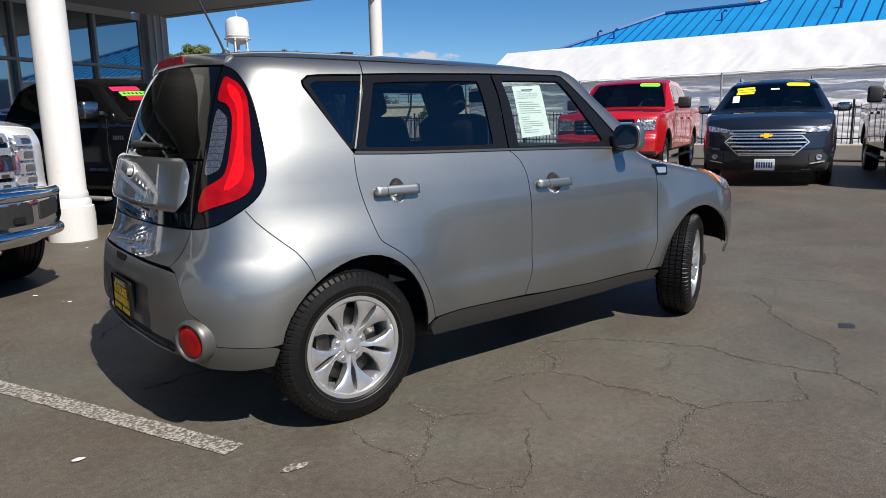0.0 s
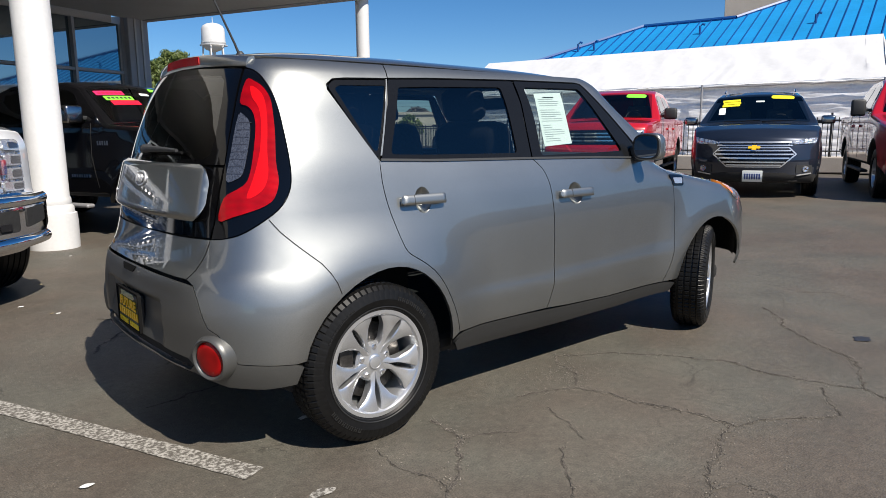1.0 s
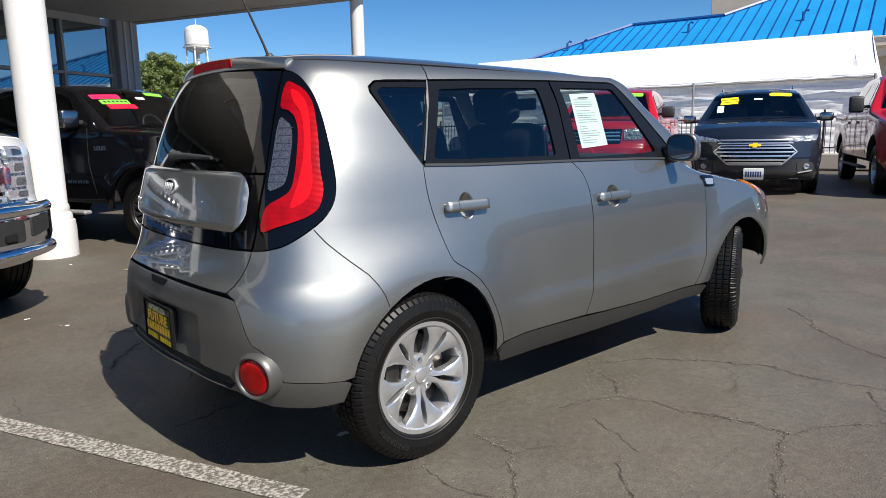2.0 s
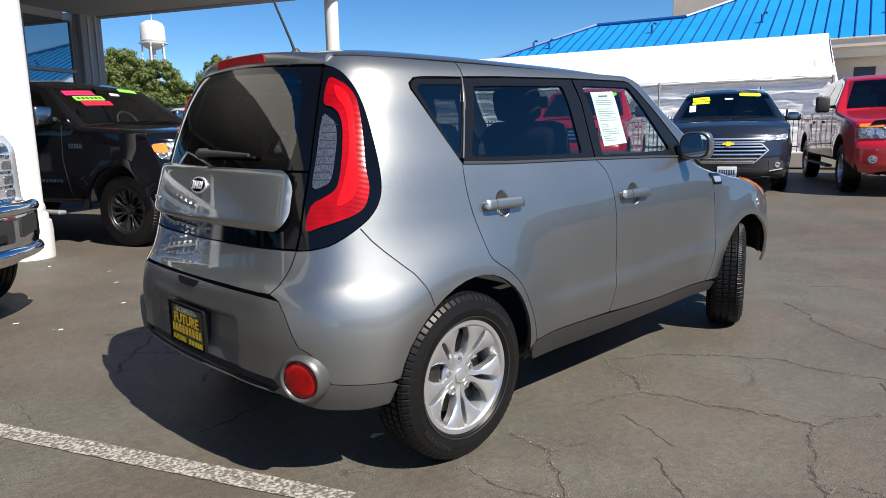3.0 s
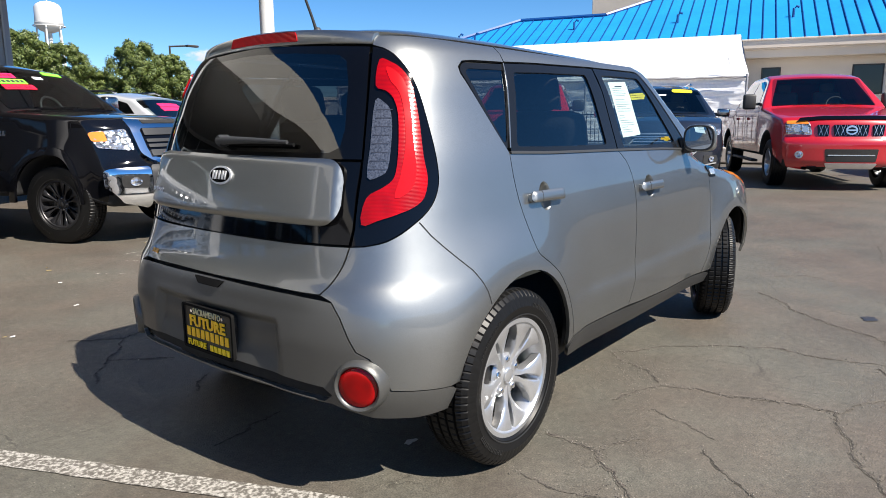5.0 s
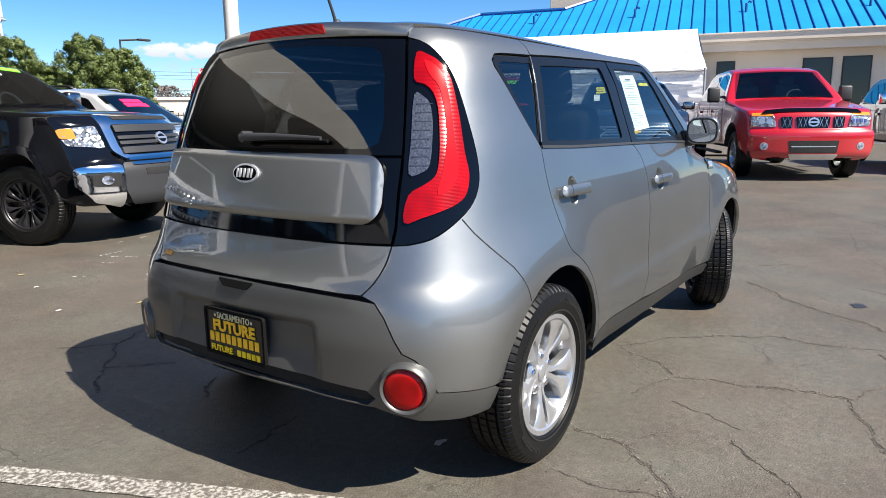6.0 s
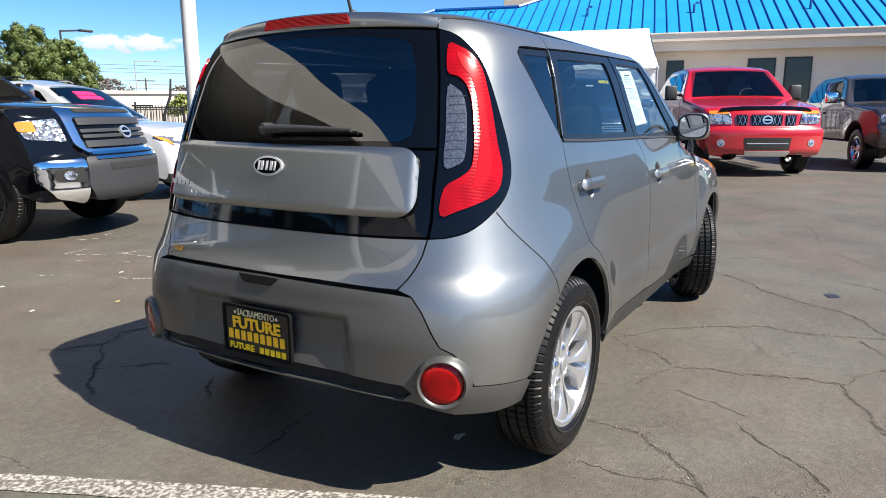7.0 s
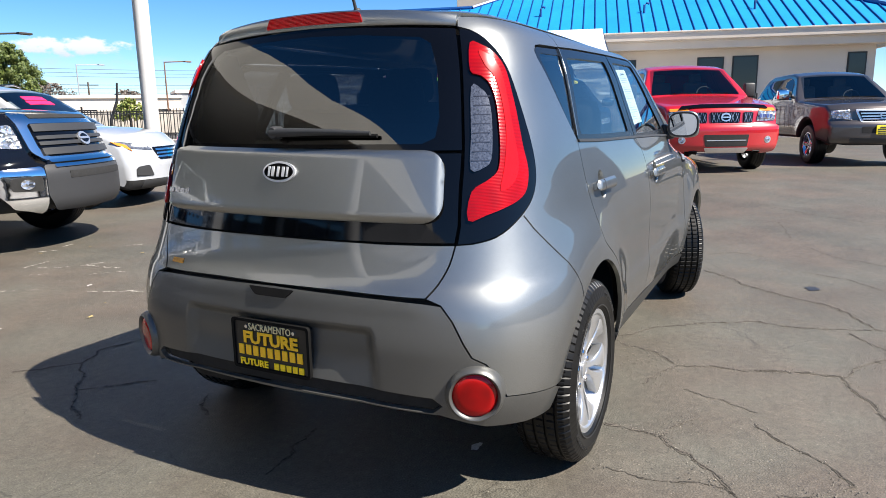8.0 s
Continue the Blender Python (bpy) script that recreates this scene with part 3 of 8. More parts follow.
def add_wheel(parent, at, r, width, rim_r, rim_mat, spokes=6, twin=False, side=-1, steer=0.0, rich=False):
    """A wheel with its tyre; side -1 faces the right of the car, +1 the left."""
    key = (round(r, 3), round(width, 3), rim_mat.name, spokes, twin, rich)
    h = width / 2
    rim = child("wheel", shared(("wheel", *key), lambda: make_rim(rim_r, width), rim_mat, 40), parent)
    rim.matrix_local = Matrix.Translation(at) @ Matrix.Rotation(steer, 4, "Z") @ (Matrix.Rotation(math.pi, 4, "Z") if side > 0 else Matrix())
    child("tyre", shared(("tyre", *key), lambda: make_tyre(r, width, rim_r, 64, rich), M_rubber, 24), rim, "black rubber tyre")
    child("brake_disc", shared(("brake_disc", *key), lambda: lathe([(0.0001, -width * 0.02), (rim_r * 0.72, -width * 0.02), (rim_r * 0.72, width * 0.05), (0.0001, width * 0.05)], 40, "Y"), M_steel if rich else M_under, 30), rim)
    child("hub", shared(("hub", *key), lambda: lathe([(0.0001, -h * 0.56), (0.024, -h * 0.56), (0.028, -h * 0.52), (0.036, -h * 0.50), (0.078, -h * 0.47), (0.086, -h * 0.36), (0.080, h * 0.1), (0.0001, h * 0.1)], 32, "Y"), rim_mat, 35), rim)
    for i in range(spokes):
        for s in ((-1, 1) if twin else (0,)):
            a = 2 * math.pi * (i + 0.5) / spokes
            me = shared(("spoke", s, *key), lambda: make_blade(rim_r, width, spokes, s) if twin else make_spoke(rim_r, width, 0, 0, 0.05, 0.075, 0), rim_mat, 35)
            child("spoke", me, rim).matrix_local = Matrix.Rotation(a, 4, "Y")
        if rich:
            a = 2 * math.pi * i / spokes
            me = shared(("wheel_nut", *key), lambda: lathe([(0.0001, -h * 0.55), (0.009, -h * 0.55), (0.012, -h * 0.51), (0.012, -h * 0.3), (0.0001, -h * 0.3)], 6, "Y", (0, 0, 0.064)), M_chrome, 30)
            child("wheel_nut", me, rim).matrix_local = Matrix.Rotation(a, 4, "Y")
    if rich:
        child("sidewall_lettering", shared(("sidewall_lettering", *key), lambda: sidewall_bars(r, width, rim_r), M_rubber_worn, 30), rim, "raised sidewall lettering as plain bars")
        child("hub_cap", shared(("hub_cap", *key), lambda: lathe([(0.0001, -h * 0.592), (0.022, -h * 0.590), (0.0255, -h * 0.578), (0.0265, -h * 0.588), (0.0285, -h * 0.580), (0.029, -h * 0.54), (0.0001, -h * 0.5)], 28, "Y"), rim_mat, 50), rim)
        child("brake_caliper", shared(("brake_caliper", *key), lambda: box((0.07, 0.06, 0.16), (-0.125 if side < 0 else 0.125, -h * 0.12, 0.03), 0.015), M_steel, 40), rim)
    return rim


def arch(xc, zc, r, z_low, n=14):
    """Points of a wheel opening from front to rear, for an outline that runs along the bottom from the rear to the front when reversed."""
    a0 = math.asin(max(-1, min(1, (z_low - zc) / r)))
    return [(xc + r * math.cos(a0 + (math.pi - 2 * a0) * i / n), zc + r * math.sin(a0 + (math.pi - 2 * a0) * i / n)) for i in range(n + 1)]


class Shell:
    """A vehicle body drawn by its side outline (x, z), swept across its width with rounded edges."""

    def __init__(self, outline, half_width, round_r, bow, crown, parent, paint, label="", opening=None):
        self.W, self.bow, self.crown, self.r = half_width, bow, crown, round_r
        self.front = max(p[0] for p in outline)
        self.outline = outline
        self.parent = parent
        r = round_r
        p_out = dense(outline, 0.07)
        p_in = inset(p_out, r)
        k = len(p_out)
        verts, faces, under = [], [], []
        ring_n = []
        stations = [0, 22, 45, 68, 90]
        across = 16
        for (px, pz), (qx, qz) in zip(p_out, p_in):
            w = self.W(qx, qz)
            row = []
            for a in stations:
                s, c = math.sin(radians(a)), math.cos(radians(a))
                row.append((qx + (px - qx) * s, w - r * (1 - c), qz + (pz - qz) * s))
            half = row
            full = list(half)
            w2 = w - r
            for i in range(1, across):
                full.append((px, w2 * (1 - 2 * i / across), pz))
            full += [(x, -y, z) for x, y, z in reversed(half)]
            upness = max(0.0, (pz - qz) / r) if r > 0 else 0
            start = len(verts)
            for x, y, z in full:
                zz = z + (self.crown * upness * (1 - (y / max(w, 0.1)) ** 2) if upness > 0.5 else 0)
                verts.append(self.bend(Vector((x, y, zz))))
            ring_n.append((start, len(full), (pz - qz) / r if r else 0, pz))
        for i in range(k):
            (s0, c, n0, z0), (s1, _, n1, z1) = ring_n[i], ring_n[(i + 1) % k]
            dest = under if (n0 + n1) / 2 < -0.1 else faces
            (ax, az), (bx, bz) = p_out[i], p_out[(i + 1) % k]
            for j in range(c - 1):
                if opening:
                    (ox, oz), (qx, qz), ha, hb = opening
                    f = (((ax + bx) / 2 - ox) * (qx - ox) + ((az + bz) / 2 - oz) * (qz - oz)) / ((qx - ox) ** 2 + (qz - oz) ** 2)
                    off = abs(((ax + bx) / 2 - ox) * (qz - oz) - ((az + bz) / 2 - oz) * (qx - ox)) / math.hypot(qx - ox, qz - oz)
                    y = abs(verts[s0 + j].y + verts[s0 + j + 1].y) / 2
                    if 0.09 < f < 0.94 and off < 0.03 and y < ha + (hb - ha) * f - 0.02:
                        continue
                dest.append((s0 + j, s0 + j + 1, s1 + j + 1, s1 + j))
        pts, tris, _ = fill(p_in, 0.14)
        for sgn in (1, -1):
            s = len(verts)
            for x, z in pts:
                verts.append(self.bend(Vector((x, sgn * self.W(x, z), z))))
            faces += [tuple(s + i for i in (t if sgn < 0 else t[::-1])) for t in tris]
        for nm, fs, mt in (("body", faces, paint), ("underbody", under, M_under)):
            bm = bmesh.new()
            vs = [bm.verts.new(v) for v in verts]
            for f in fs:
                bm.faces.new([vs[i] for i in f])
            bmesh.ops.remove_doubles(bm, verts=bm.verts, dist=0.002)
            bmesh.ops.delete(bm, geom=[v for v in bm.verts if not v.link_faces], context="VERTS")
            bmesh.ops.recalc_face_normals(bm, faces=bm.faces)
            part(nm, bm, mt, parent, label if nm == "body" else "black underbody", smooth=42)

    def bend(self, p):
        f = smooth01(p.x / self.front)
        return Vector((p.x - self.bow * (abs(p.y) / 0.95) ** 2.4 * f, p.y * (1 - 0.05 * f * f), p.z))

    def glass_ref(self, f0, f1):
        a, b = self.glass_half
        return a + (b - a) * f0, a + (b - a) * f1

    def on_side(self, sgn):
        return lambda x, z: self.bend(Vector((x, sgn * self.W(x, z), z)))

    def side_panel(self, name, poly, material, sgn, lift=0.004, depth=0.006, label="", step=0.12, parent=None):
        at = self.on_side(sgn)

        def nrm(x, z):
            e = 0.01
            n = (at(x + e, z) - at(x - e, z)).cross(at(x, z + e) - at(x, z - e)).normalized()
            return n if n.y * sgn > 0 else -n
        return sheet(name, poly, step, at, material, parent or self.parent, depth, label=label, lift=lift, normal=nrm)

    def top_panel(self, name, a, b, half_a, half_b, material, lift=0.004, label="", r=0.06, parent=None, shift=0.0, ref=None):
        """A patch across the car between the outline places a and b (x, z), half_a and half_b wide to each side."""
        a, b = Vector(a), Vector(b)
        d = (b - a)
        nrm2 = Vector((-d.y, d.x)).normalized()
        nrm2 = nrm2 if nrm2.y > 0 else -nrm2

        def at(y, s):
            q = a + d * s
            ra, rb = ref or (half_a, half_b)
            w = ra + (rb - ra) * s + self.r + 0.08
            p = Vector((q.x + nrm2.x * lift, y, q.y + nrm2.y * lift + self.crown * (1 - (y / w) ** 2) * (1 if nrm2.y > 0.3 else 0.3)))
            return self.bend(p)
        length = d.length
        poly = rounded([(-half_a + shift, 0.0), (half_a + shift, 0.0), (half_b + shift, length), (-half_b + shift, length)], r)
        return sheet(name, poly, 0.1, lambda y, s: at(y, s / length), material, parent or self.parent, 0.006, label=label)

    def front_x(self, z):
        best = 0
        pts = self.outline
        for (ax, az), (bx, bz) in zip(pts, pts[1:] + pts[:1]):
            if min(az, bz) - 1e-6 <= z <= max(az, bz) + 1e-6 and abs(bz - az) > 1e-6:
                best = max(best, ax + (bx - ax) * (z - az) / (bz - az))
        return best

    def front_panel(self, name, poly, material, lift=0.01, depth=0.03, label="", step=0.06, parent=None):
        def at(y, z):
            w = self.W(self.front - 0.3, z)
            e = max(0.0, abs(y) - (w - self.r)) / self.r
            x = self.front_x(z) - self.r * (1 - math.sqrt(max(0.0, 1 - min(1, e) ** 2)))
            return self.bend(Vector((x, y, z)))

        def nrm(y, z):
            e = 0.012
            n = (at(y + e, z) - at(y - e, z)).cross(at(y, z + e) - at(y, z - e)).normalized()
            n = n if n.x > 0 else -n
            return n if n.x > 0.25 else (n + Vector((0.4, 0, 0))).normalized()
        return sheet(name, poly, step, at, material, parent or self.parent, depth, label=label, lift=lift, normal=nrm)


def mirror(poly):
    return [(-a, b) for a, b in poly][::-1]


def rect(x0, z0, x1, z1, r=0.02):
    return rounded([(x0, z0), (x1, z0), (x1, z1), (x0, z1)], r, 3)


def side_mirror(parent, at, sgn, material, size=(0.10, 0.22, 0.17)):
    bm = box(size, Vector(at) + Vector((0, sgn * 0.17, 0.0)), 0.035)
    ob = part("mirror", bm, material, parent, smooth=50)
    part("mirror_glass", box((0.006, size[1] * 0.85, size[2] * 0.82), Vector(at) + Vector((-size[0] / 2 - 0.002, sgn * 0.17, 0)), 0.002), M_chrome, ob, "mirror glass")
    part("mirror_arm", box((0.05, 0.14, 0.05), Vector(at) + Vector((0, sgn * 0.02, -0.04)), 0.012), M_trim, ob)
    return ob


def seam(shell, pts, sgn, width=0.008, parent=None):
    """A narrow dark shut line along the side."""
    left = [Vector(p) for p in pts]
    poly = []
    back = []
    for i, p in enumerate(left):
        t = (left[min(i + 1, len(left) - 1)] - left[max(i - 1, 0)]).normalized()
        nn = Vector((-t.y, t.x)) * width / 2
        poly.append(tuple(p + nn))
        back.append(tuple(p - nn))
    return shell.side_panel("shut_line", poly + back[::-1], M_under, sgn, 0.003, 0.003, step=0.2)


def pickup(name, label, m, paint, s):
    """A crew-cab pickup. The front axle's middle is the origin, x runs forward."""
    ob = thing(name, label, "pickup truck", m)
    fo, wb, ro, roof, hood, wr, bed = s["fo"], s["wb"], s["ro"], s["roof"], s["hood"], s["wr"], s["bed"]
    zl = s.get("sill", 0.50)
    top_w = s.get("top_w", 0.74)
    hw = s["hw"]
    belt = s.get("belt", hood + 0.08)
    cowl = (-0.60, belt)
    r1 = (-1.28, roof - 0.07)
    out = [(fo - 0.06, s.get("low", 0.42)), (fo + 0.02, s.get("low", 0.42) + 0.08), (fo + 0.02, 0.78), (fo - 0.05, 0.84), (fo - 0.07 - s.get("lean", 0.0), hood - 0.09), (fo - 0.20 - s.get("lean", 0.0), hood), cowl, r1, (-1.62, roof), (-2.70, roof - 0.02), (-2.98, roof - 0.12), (-3.12, bed), (-wb - ro, bed - 0.01), (-wb - ro - 0.03, 0.60)]
    out += arch(-wb, wr + 0.02, wr + 0.09, zl)[::-1] + arch(0, wr + 0.02, wr + 0.09, zl)[::-1]

    def W(x, z):
        t = smooth01((z - belt) / (roof - belt)) if z > belt else 0
        low = 0.03 * smooth01((0.8 - z) / 0.5)
        flare = 0.025 * max(math.exp(-((math.hypot(x, z - wr) - wr - 0.1) / 0.12) ** 2), math.exp(-((math.hypot(x + wb, z - wr) - wr - 0.1) / 0.12) ** 2))
        return hw - (hw - top_w) * (0.25 * t + 0.75 * (z - belt) / (roof - belt)) * (1 if z > belt else 0) - low + flare
    sh = Shell(rounded_outline(out), W, 0.05, s.get("bow", 0.16), 0.04, ob, paint, s.get("body_label", ""), (cowl, r1, hw - 0.16, top_w - 0.02))
    gap = 0.10
    rear_door = rounded([(-2.05, belt + 0.03), (-2.86, belt + 0.05), (-2.84, belt + 0.25), (-2.62, roof - gap - 0.02), (-2.05, roof - gap)], 0.04, 4)
    front_door = rounded([(-0.95, belt + 0.03), (-1.93, belt + 0.03), (-1.93, roof - gap), (-1.52, roof - gap), (-1.36, roof - gap - 0.05)], 0.04, 4)
    for sgn in (-1, 1):
        g = M_glass_dark if s.get("dark_rear") else M_glass
        sh.side_panel("side_window", rear_door, g, sgn, label="tinted rear door glass")
        sh.side_panel("side_window", front_door, M_glass, sgn, label="front door glass")
        seam(sh, [(-0.86, belt + 0.02), (-0.88, 1.0), (-0.80, zl + 0.12)], sgn)
        seam(sh, [(-1.98, belt + 0.02), (-1.99, 1.0), (-2.0, zl + 0.08)], sgn)
        seam(sh, [(-2.98, belt), (-2.99, 1.0), (-2.9, zl + 0.3)], sgn)
        seam(sh, [(-3.14, bed - 0.04), (-3.14, zl + 0.1)], sgn, 0.014)
        for hx in (-1.82, -2.84):
            sh.side_panel("door_handle", rect(hx - 0.11, belt - 0.20, hx + 0.11, belt - 0.15, 0.02), s.get("handle", paint), sgn, 0.03, 0.034, step=0.06)
        side_mirror(ob, (-0.98, sgn * (hw - 0.02), belt + 0.13), sgn, s.get("mirror", M_chrome), s.get("mirror_size", (0.13, 0.24, 0.22)))
        for wx in (0, -wb):
            add_wheel(ob, (wx, sgn * (hw - 0.145), wr), wr, 0.27, wr * 0.60, s["rim"], s.get("spokes", 6), s.get("twin", False), sgn, s.get("steer", 0) if wx == 0 else 0, s.get("rich", False))
        if s.get("flare"):
            for wx in (0, -wb):
                lip = arch(wx, wr + 0.02, wr + 0.085, zl - 0.06, 22) + arch(wx, wr + 0.02, wr + 0.165, zl - 0.06, 22)[::-1]
                sh.side_panel("fender_flare", lip, paint, sgn, 0.022, 0.03, "black fender flare", step=0.06)
        if s.get("step", True):
            part("running_board", box((1.9, 0.12, 0.05), (-1.95, sgn * (hw - 0.02), zl - 0.12), 0.02), s.get("step_mat", M_trim), ob)
        hl = s["lamp"]
        sh.front_panel("headlight", hl if sgn > 0 else mirror(hl), M_lens_clear, 0.012, 0.05, "clear headlight lens")
        if s.get("amber"):
            sh.front_panel("turn_signal", s["amber"] if sgn > 0 else mirror(s["amber"]), M_lens_amber, 0.016, 0.04, "amber turn signal")
        fg = s.get("fog", 0.62)
        ring = part("fog_light", lathe([(0.0001, 0.012), (0.045, 0.012), (0.05, 0.0), (0.0001, -0.03)], 20, "X", sh.bend(Vector((fo + 0.02, sgn * 0.70, fg)))), M_lens_clear, ob, smooth=40)
    ws = Vector(cowl) + (Vector(r1) - Vector(cowl)) * 0.06, Vector(cowl) + (Vector(r1) - Vector(cowl)) * 0.97
    sh.glass_half = (hw - 0.16, top_w - 0.02)
    sh.top_panel("windshield", ws[0], ws[1], hw - 0.16, top_w - 0.02, M_windshield, 0.006, "laminated windshield")
    part("wiper", tube([sh.bend(Vector((cowl[0] + 0.02, -0.5, belt + 0.055))), sh.bend(Vector((cowl[0] - 0.04, 0.1, belt + 0.075)))], 0.006, 6), M_wiper, ob)
    part("wiper", tube([sh.bend(Vector((cowl[0] + 0.02, 0.1, belt + 0.06))), sh.bend(Vector((cowl[0] - 0.04, 0.62, belt + 0.070)))], 0.006, 6), M_wiper, ob)
    s["front"](sh, ob, s)
    cabin(ob, belt, roof, top_w)
    return ob, sh


def cabin(ob, belt, roof, top_w):
    """Seats and dash that show through the glass."""
    part("dashboard", box((0.35, 1.4, 0.12), (-1.0, 0, belt - 0.03), 0.03), M_cab, ob, "dark dashboard")
    for y in (-0.38, 0.38):
        part("seat", box((0.14, 0.48, 0.55), (-1.75, y, belt + 0.05), 0.05, Matrix.Rotation(-0.2, 4, "Y")), M_cab, ob, "dark front seat")
        part("headrest", box((0.10, 0.26, 0.18), (-1.83, y, belt + 0.40), 0.04), M_cab, ob)
    bm = lathe([(0.17 + 0.015 * math.cos(a), 0.015 * math.sin(a)) for a in [2 * math.pi * i / 8 for i in range(8)]], 24, "X", (0, 0, 0), True)
    st = part("steering_wheel", bm, M_trim, ob, smooth=40)
    st.matrix_local = pose(-1.20, 0.38, belt + 0.06, 0, -25, 0)


def rounded_outline(out):
    return rounded(out, 0.05, 3)


def car_suv(name, label, m, paint, s, category="suv"):
    """A crossover or saloon drawn the same way; the roof runs to the tail."""
    ob = thing(name, label, category, m)
    fo, wb, ro, roof, hood, wr, hw = s["fo"], s["wb"], s["ro"], s["roof"], s["hood"], s["wr"], s["hw"]
    top_w, zl = s.get("top_w", 0.66), s.get("sill", 0.34)
    belt = hood + 0.03
    cowl, r1 = (-0.42, belt), (-1.22, roof - 0.08)
    out = [(fo - 0.10, 0.24), (fo, 0.34), (fo + 0.02, 0.62), (fo - 0.06, hood - 0.24), (fo - 0.26, hood - 0.09), (fo - 0.7, hood - 0.01), cowl, r1, (-1.7, roof), (-wb + 0.2, roof - 0.02), (-wb - ro + 0.25, roof - 0.10), (-wb - ro + 0.02, belt), (-wb - ro, 0.60), (-wb - ro + 0.08, 0.32)]
    out += arch(-wb, wr + 0.01, wr + 0.06, zl)[::-1] + arch(0, wr + 0.01, wr + 0.06, zl)[::-1]

    def W(x, z):
        low = 0.05 * smooth01((0.6 - z) / 0.35)
        flare = 0.025 * max(math.exp(-((math.hypot(x, z - wr) - wr - 0.07) / 0.12) ** 2), math.exp(-((math.hypot(x + wb, z - wr) - wr - 0.07) / 0.12) ** 2))
        return hw - ((hw - top_w) * (z - belt) / (roof - belt) + 0.02 if z > belt else 0.02 * smooth01((z - 0.7) / (belt - 0.7))) - low + flare
    sh = Shell(rounded_outline(out), W, 0.06, s.get("bow", 0.30), 0.05, ob, paint, "", (cowl, r1, hw - 0.15, top_w - 0.01))
    g = 0.09
    fd = rounded([(-0.85, belt + 0.03), (-1.78, belt + 0.04), (-1.78, roof - g), (-1.50, roof - g), (-1.30, roof - g - 0.05)], 0.04, 4)
    rd = rounded([(-1.88, belt + 0.04), (-2.78, belt + 0.06), (-2.70, roof - g - 0.02), (-1.88, roof - g)], 0.04, 4)
    for sgn in (-1, 1):
        sh.side_panel("side_window", fd, M_glass, sgn, label="front door glass")
        sh.side_panel("side_window", rd, M_glass_dark, sgn, label="rear door glass")
        seam(sh, [(-0.75, belt + 0.01), (-0.76, 0.8), (-0.62, zl + 0.12)], sgn)
        seam(sh, [(-1.83, belt + 0.01), (-1.84, 0.8), (-1.84, zl + 0.1)], sgn)
        side_mirror(ob, (-0.80, sgn * (hw - 0.03), belt + 0.08), sgn, s.get("mirror", paint), (0.12, 0.22, 0.15))
        for hx in (-1.66, -2.66):
            sh.side_panel("door_handle", rect(hx - 0.10, belt - 0.15, hx + 0.10, belt - 0.11, 0.015), s.get("handle", paint), sgn, 0.028, 0.03, step=0.06)
        for wx in (0, -wb):
            add_wheel(ob, (wx, sgn * (hw - 0.13), wr), wr, 0.24, wr * 0.66, s["rim"], 5, True, sgn)
        hl = s["lamp"]
        sh.front_panel("headlight", hl if sgn > 0 else mirror(hl), s.get("lens", M_lens_clear), 0.012, 0.05, "clear headlight lens")
        sh.front_panel("fog_light", (s["fog"] if sgn > 0 else mirror(s["fog"])), M_trim, 0.008, 0.03)
        part("roof_rail", tube([(-1.6, sgn * (top_w - 0.09), roof + 0.03), (-1.7, sgn * (top_w - 0.09), roof + 0.07), (-wb - 0.2, sgn * (top_w - 0.09), roof + 0.06), (-wb - 0.3, sgn * (top_w - 0.09), roof + 0.01)], 0.016, 8), M_chrome, ob)
    ws = Vector(cowl) + (Vector(r1) - Vector(cowl)) * 0.05, Vector(cowl) + (Vector(r1) - Vector(cowl)) * 0.97
    sh.glass_half = (hw - 0.15, top_w - 0.01)
    sh.top_panel("windshield", ws[0], ws[1], hw - 0.15, top_w - 0.01, M_windshield, 0.006, "laminated windshield")
    for y0, y1 in ((-0.55, 0.05), (0.08, 0.62)):
        part("wiper", tube([sh.bend(Vector((cowl[0], y0, belt + 0.06))), sh.bend(Vector((cowl[0] - 0.05, y1, belt + 0.08)))], 0.006, 6), M_wiper, ob)
    s["front"](sh, ob, s)
    cabin(ob, belt - 0.02, roof, top_w)
    return ob, sh


def bars(name, sh, ob, y0, y1, z0, z1, count, material, lift=0.02, thick=0.5):
    for i in range(count):
        z = z0 + (z1 - z0) * (i + 0.5) / count
        h = (z1 - z0) / count * thick / 2
        sh.front_panel(name, rect(y0, z - h, y1, z + h, 0.006), material, lift, 0.025, step=0.1)


def ellipse(y, z, a, b, n=20):
    return [(y + a * math.cos(2 * math.pi * i / n), z + b * math.sin(2 * math.pi * i / n)) for i in range(n)]


def sticker(sh, a, b, f0, f1, half, shift, material, label, round_r=0.005):
    """A strip stuck on the windshield between two fractions of its height."""
    a, b = Vector(a), Vector(b)
    return sh.top_panel("sticker", a + (b - a) * f0, a + (b - a) * f1, half, half, material, 0.012, label, round_r, shift=shift, ref=sh.glass_ref(f0, f1))


def pickup_glass(s):
    return (-0.60, s.get("belt", s["hood"] + 0.08)), (-1.28, s["roof"] - 0.07)


def emblem(sh, ob, z, a, b, material, lift):
    sh.front_panel("maker_badge", ellipse(0, z, a, b, 24), material, lift, 0.02, "round maker badge", step=0.05)
    sh.front_panel("badge_field", ellipse(0, z, a * 0.72, b * 0.66, 20), M_gloss, lift + 0.004, 0.006, step=0.05)
    sh.front_panel("badge_bar", rect(-a * 0.95, z - b * 0.16, a * 0.95, z + b * 0.16, 0.003), material, lift + 0.008, 0.006, step=0.1)


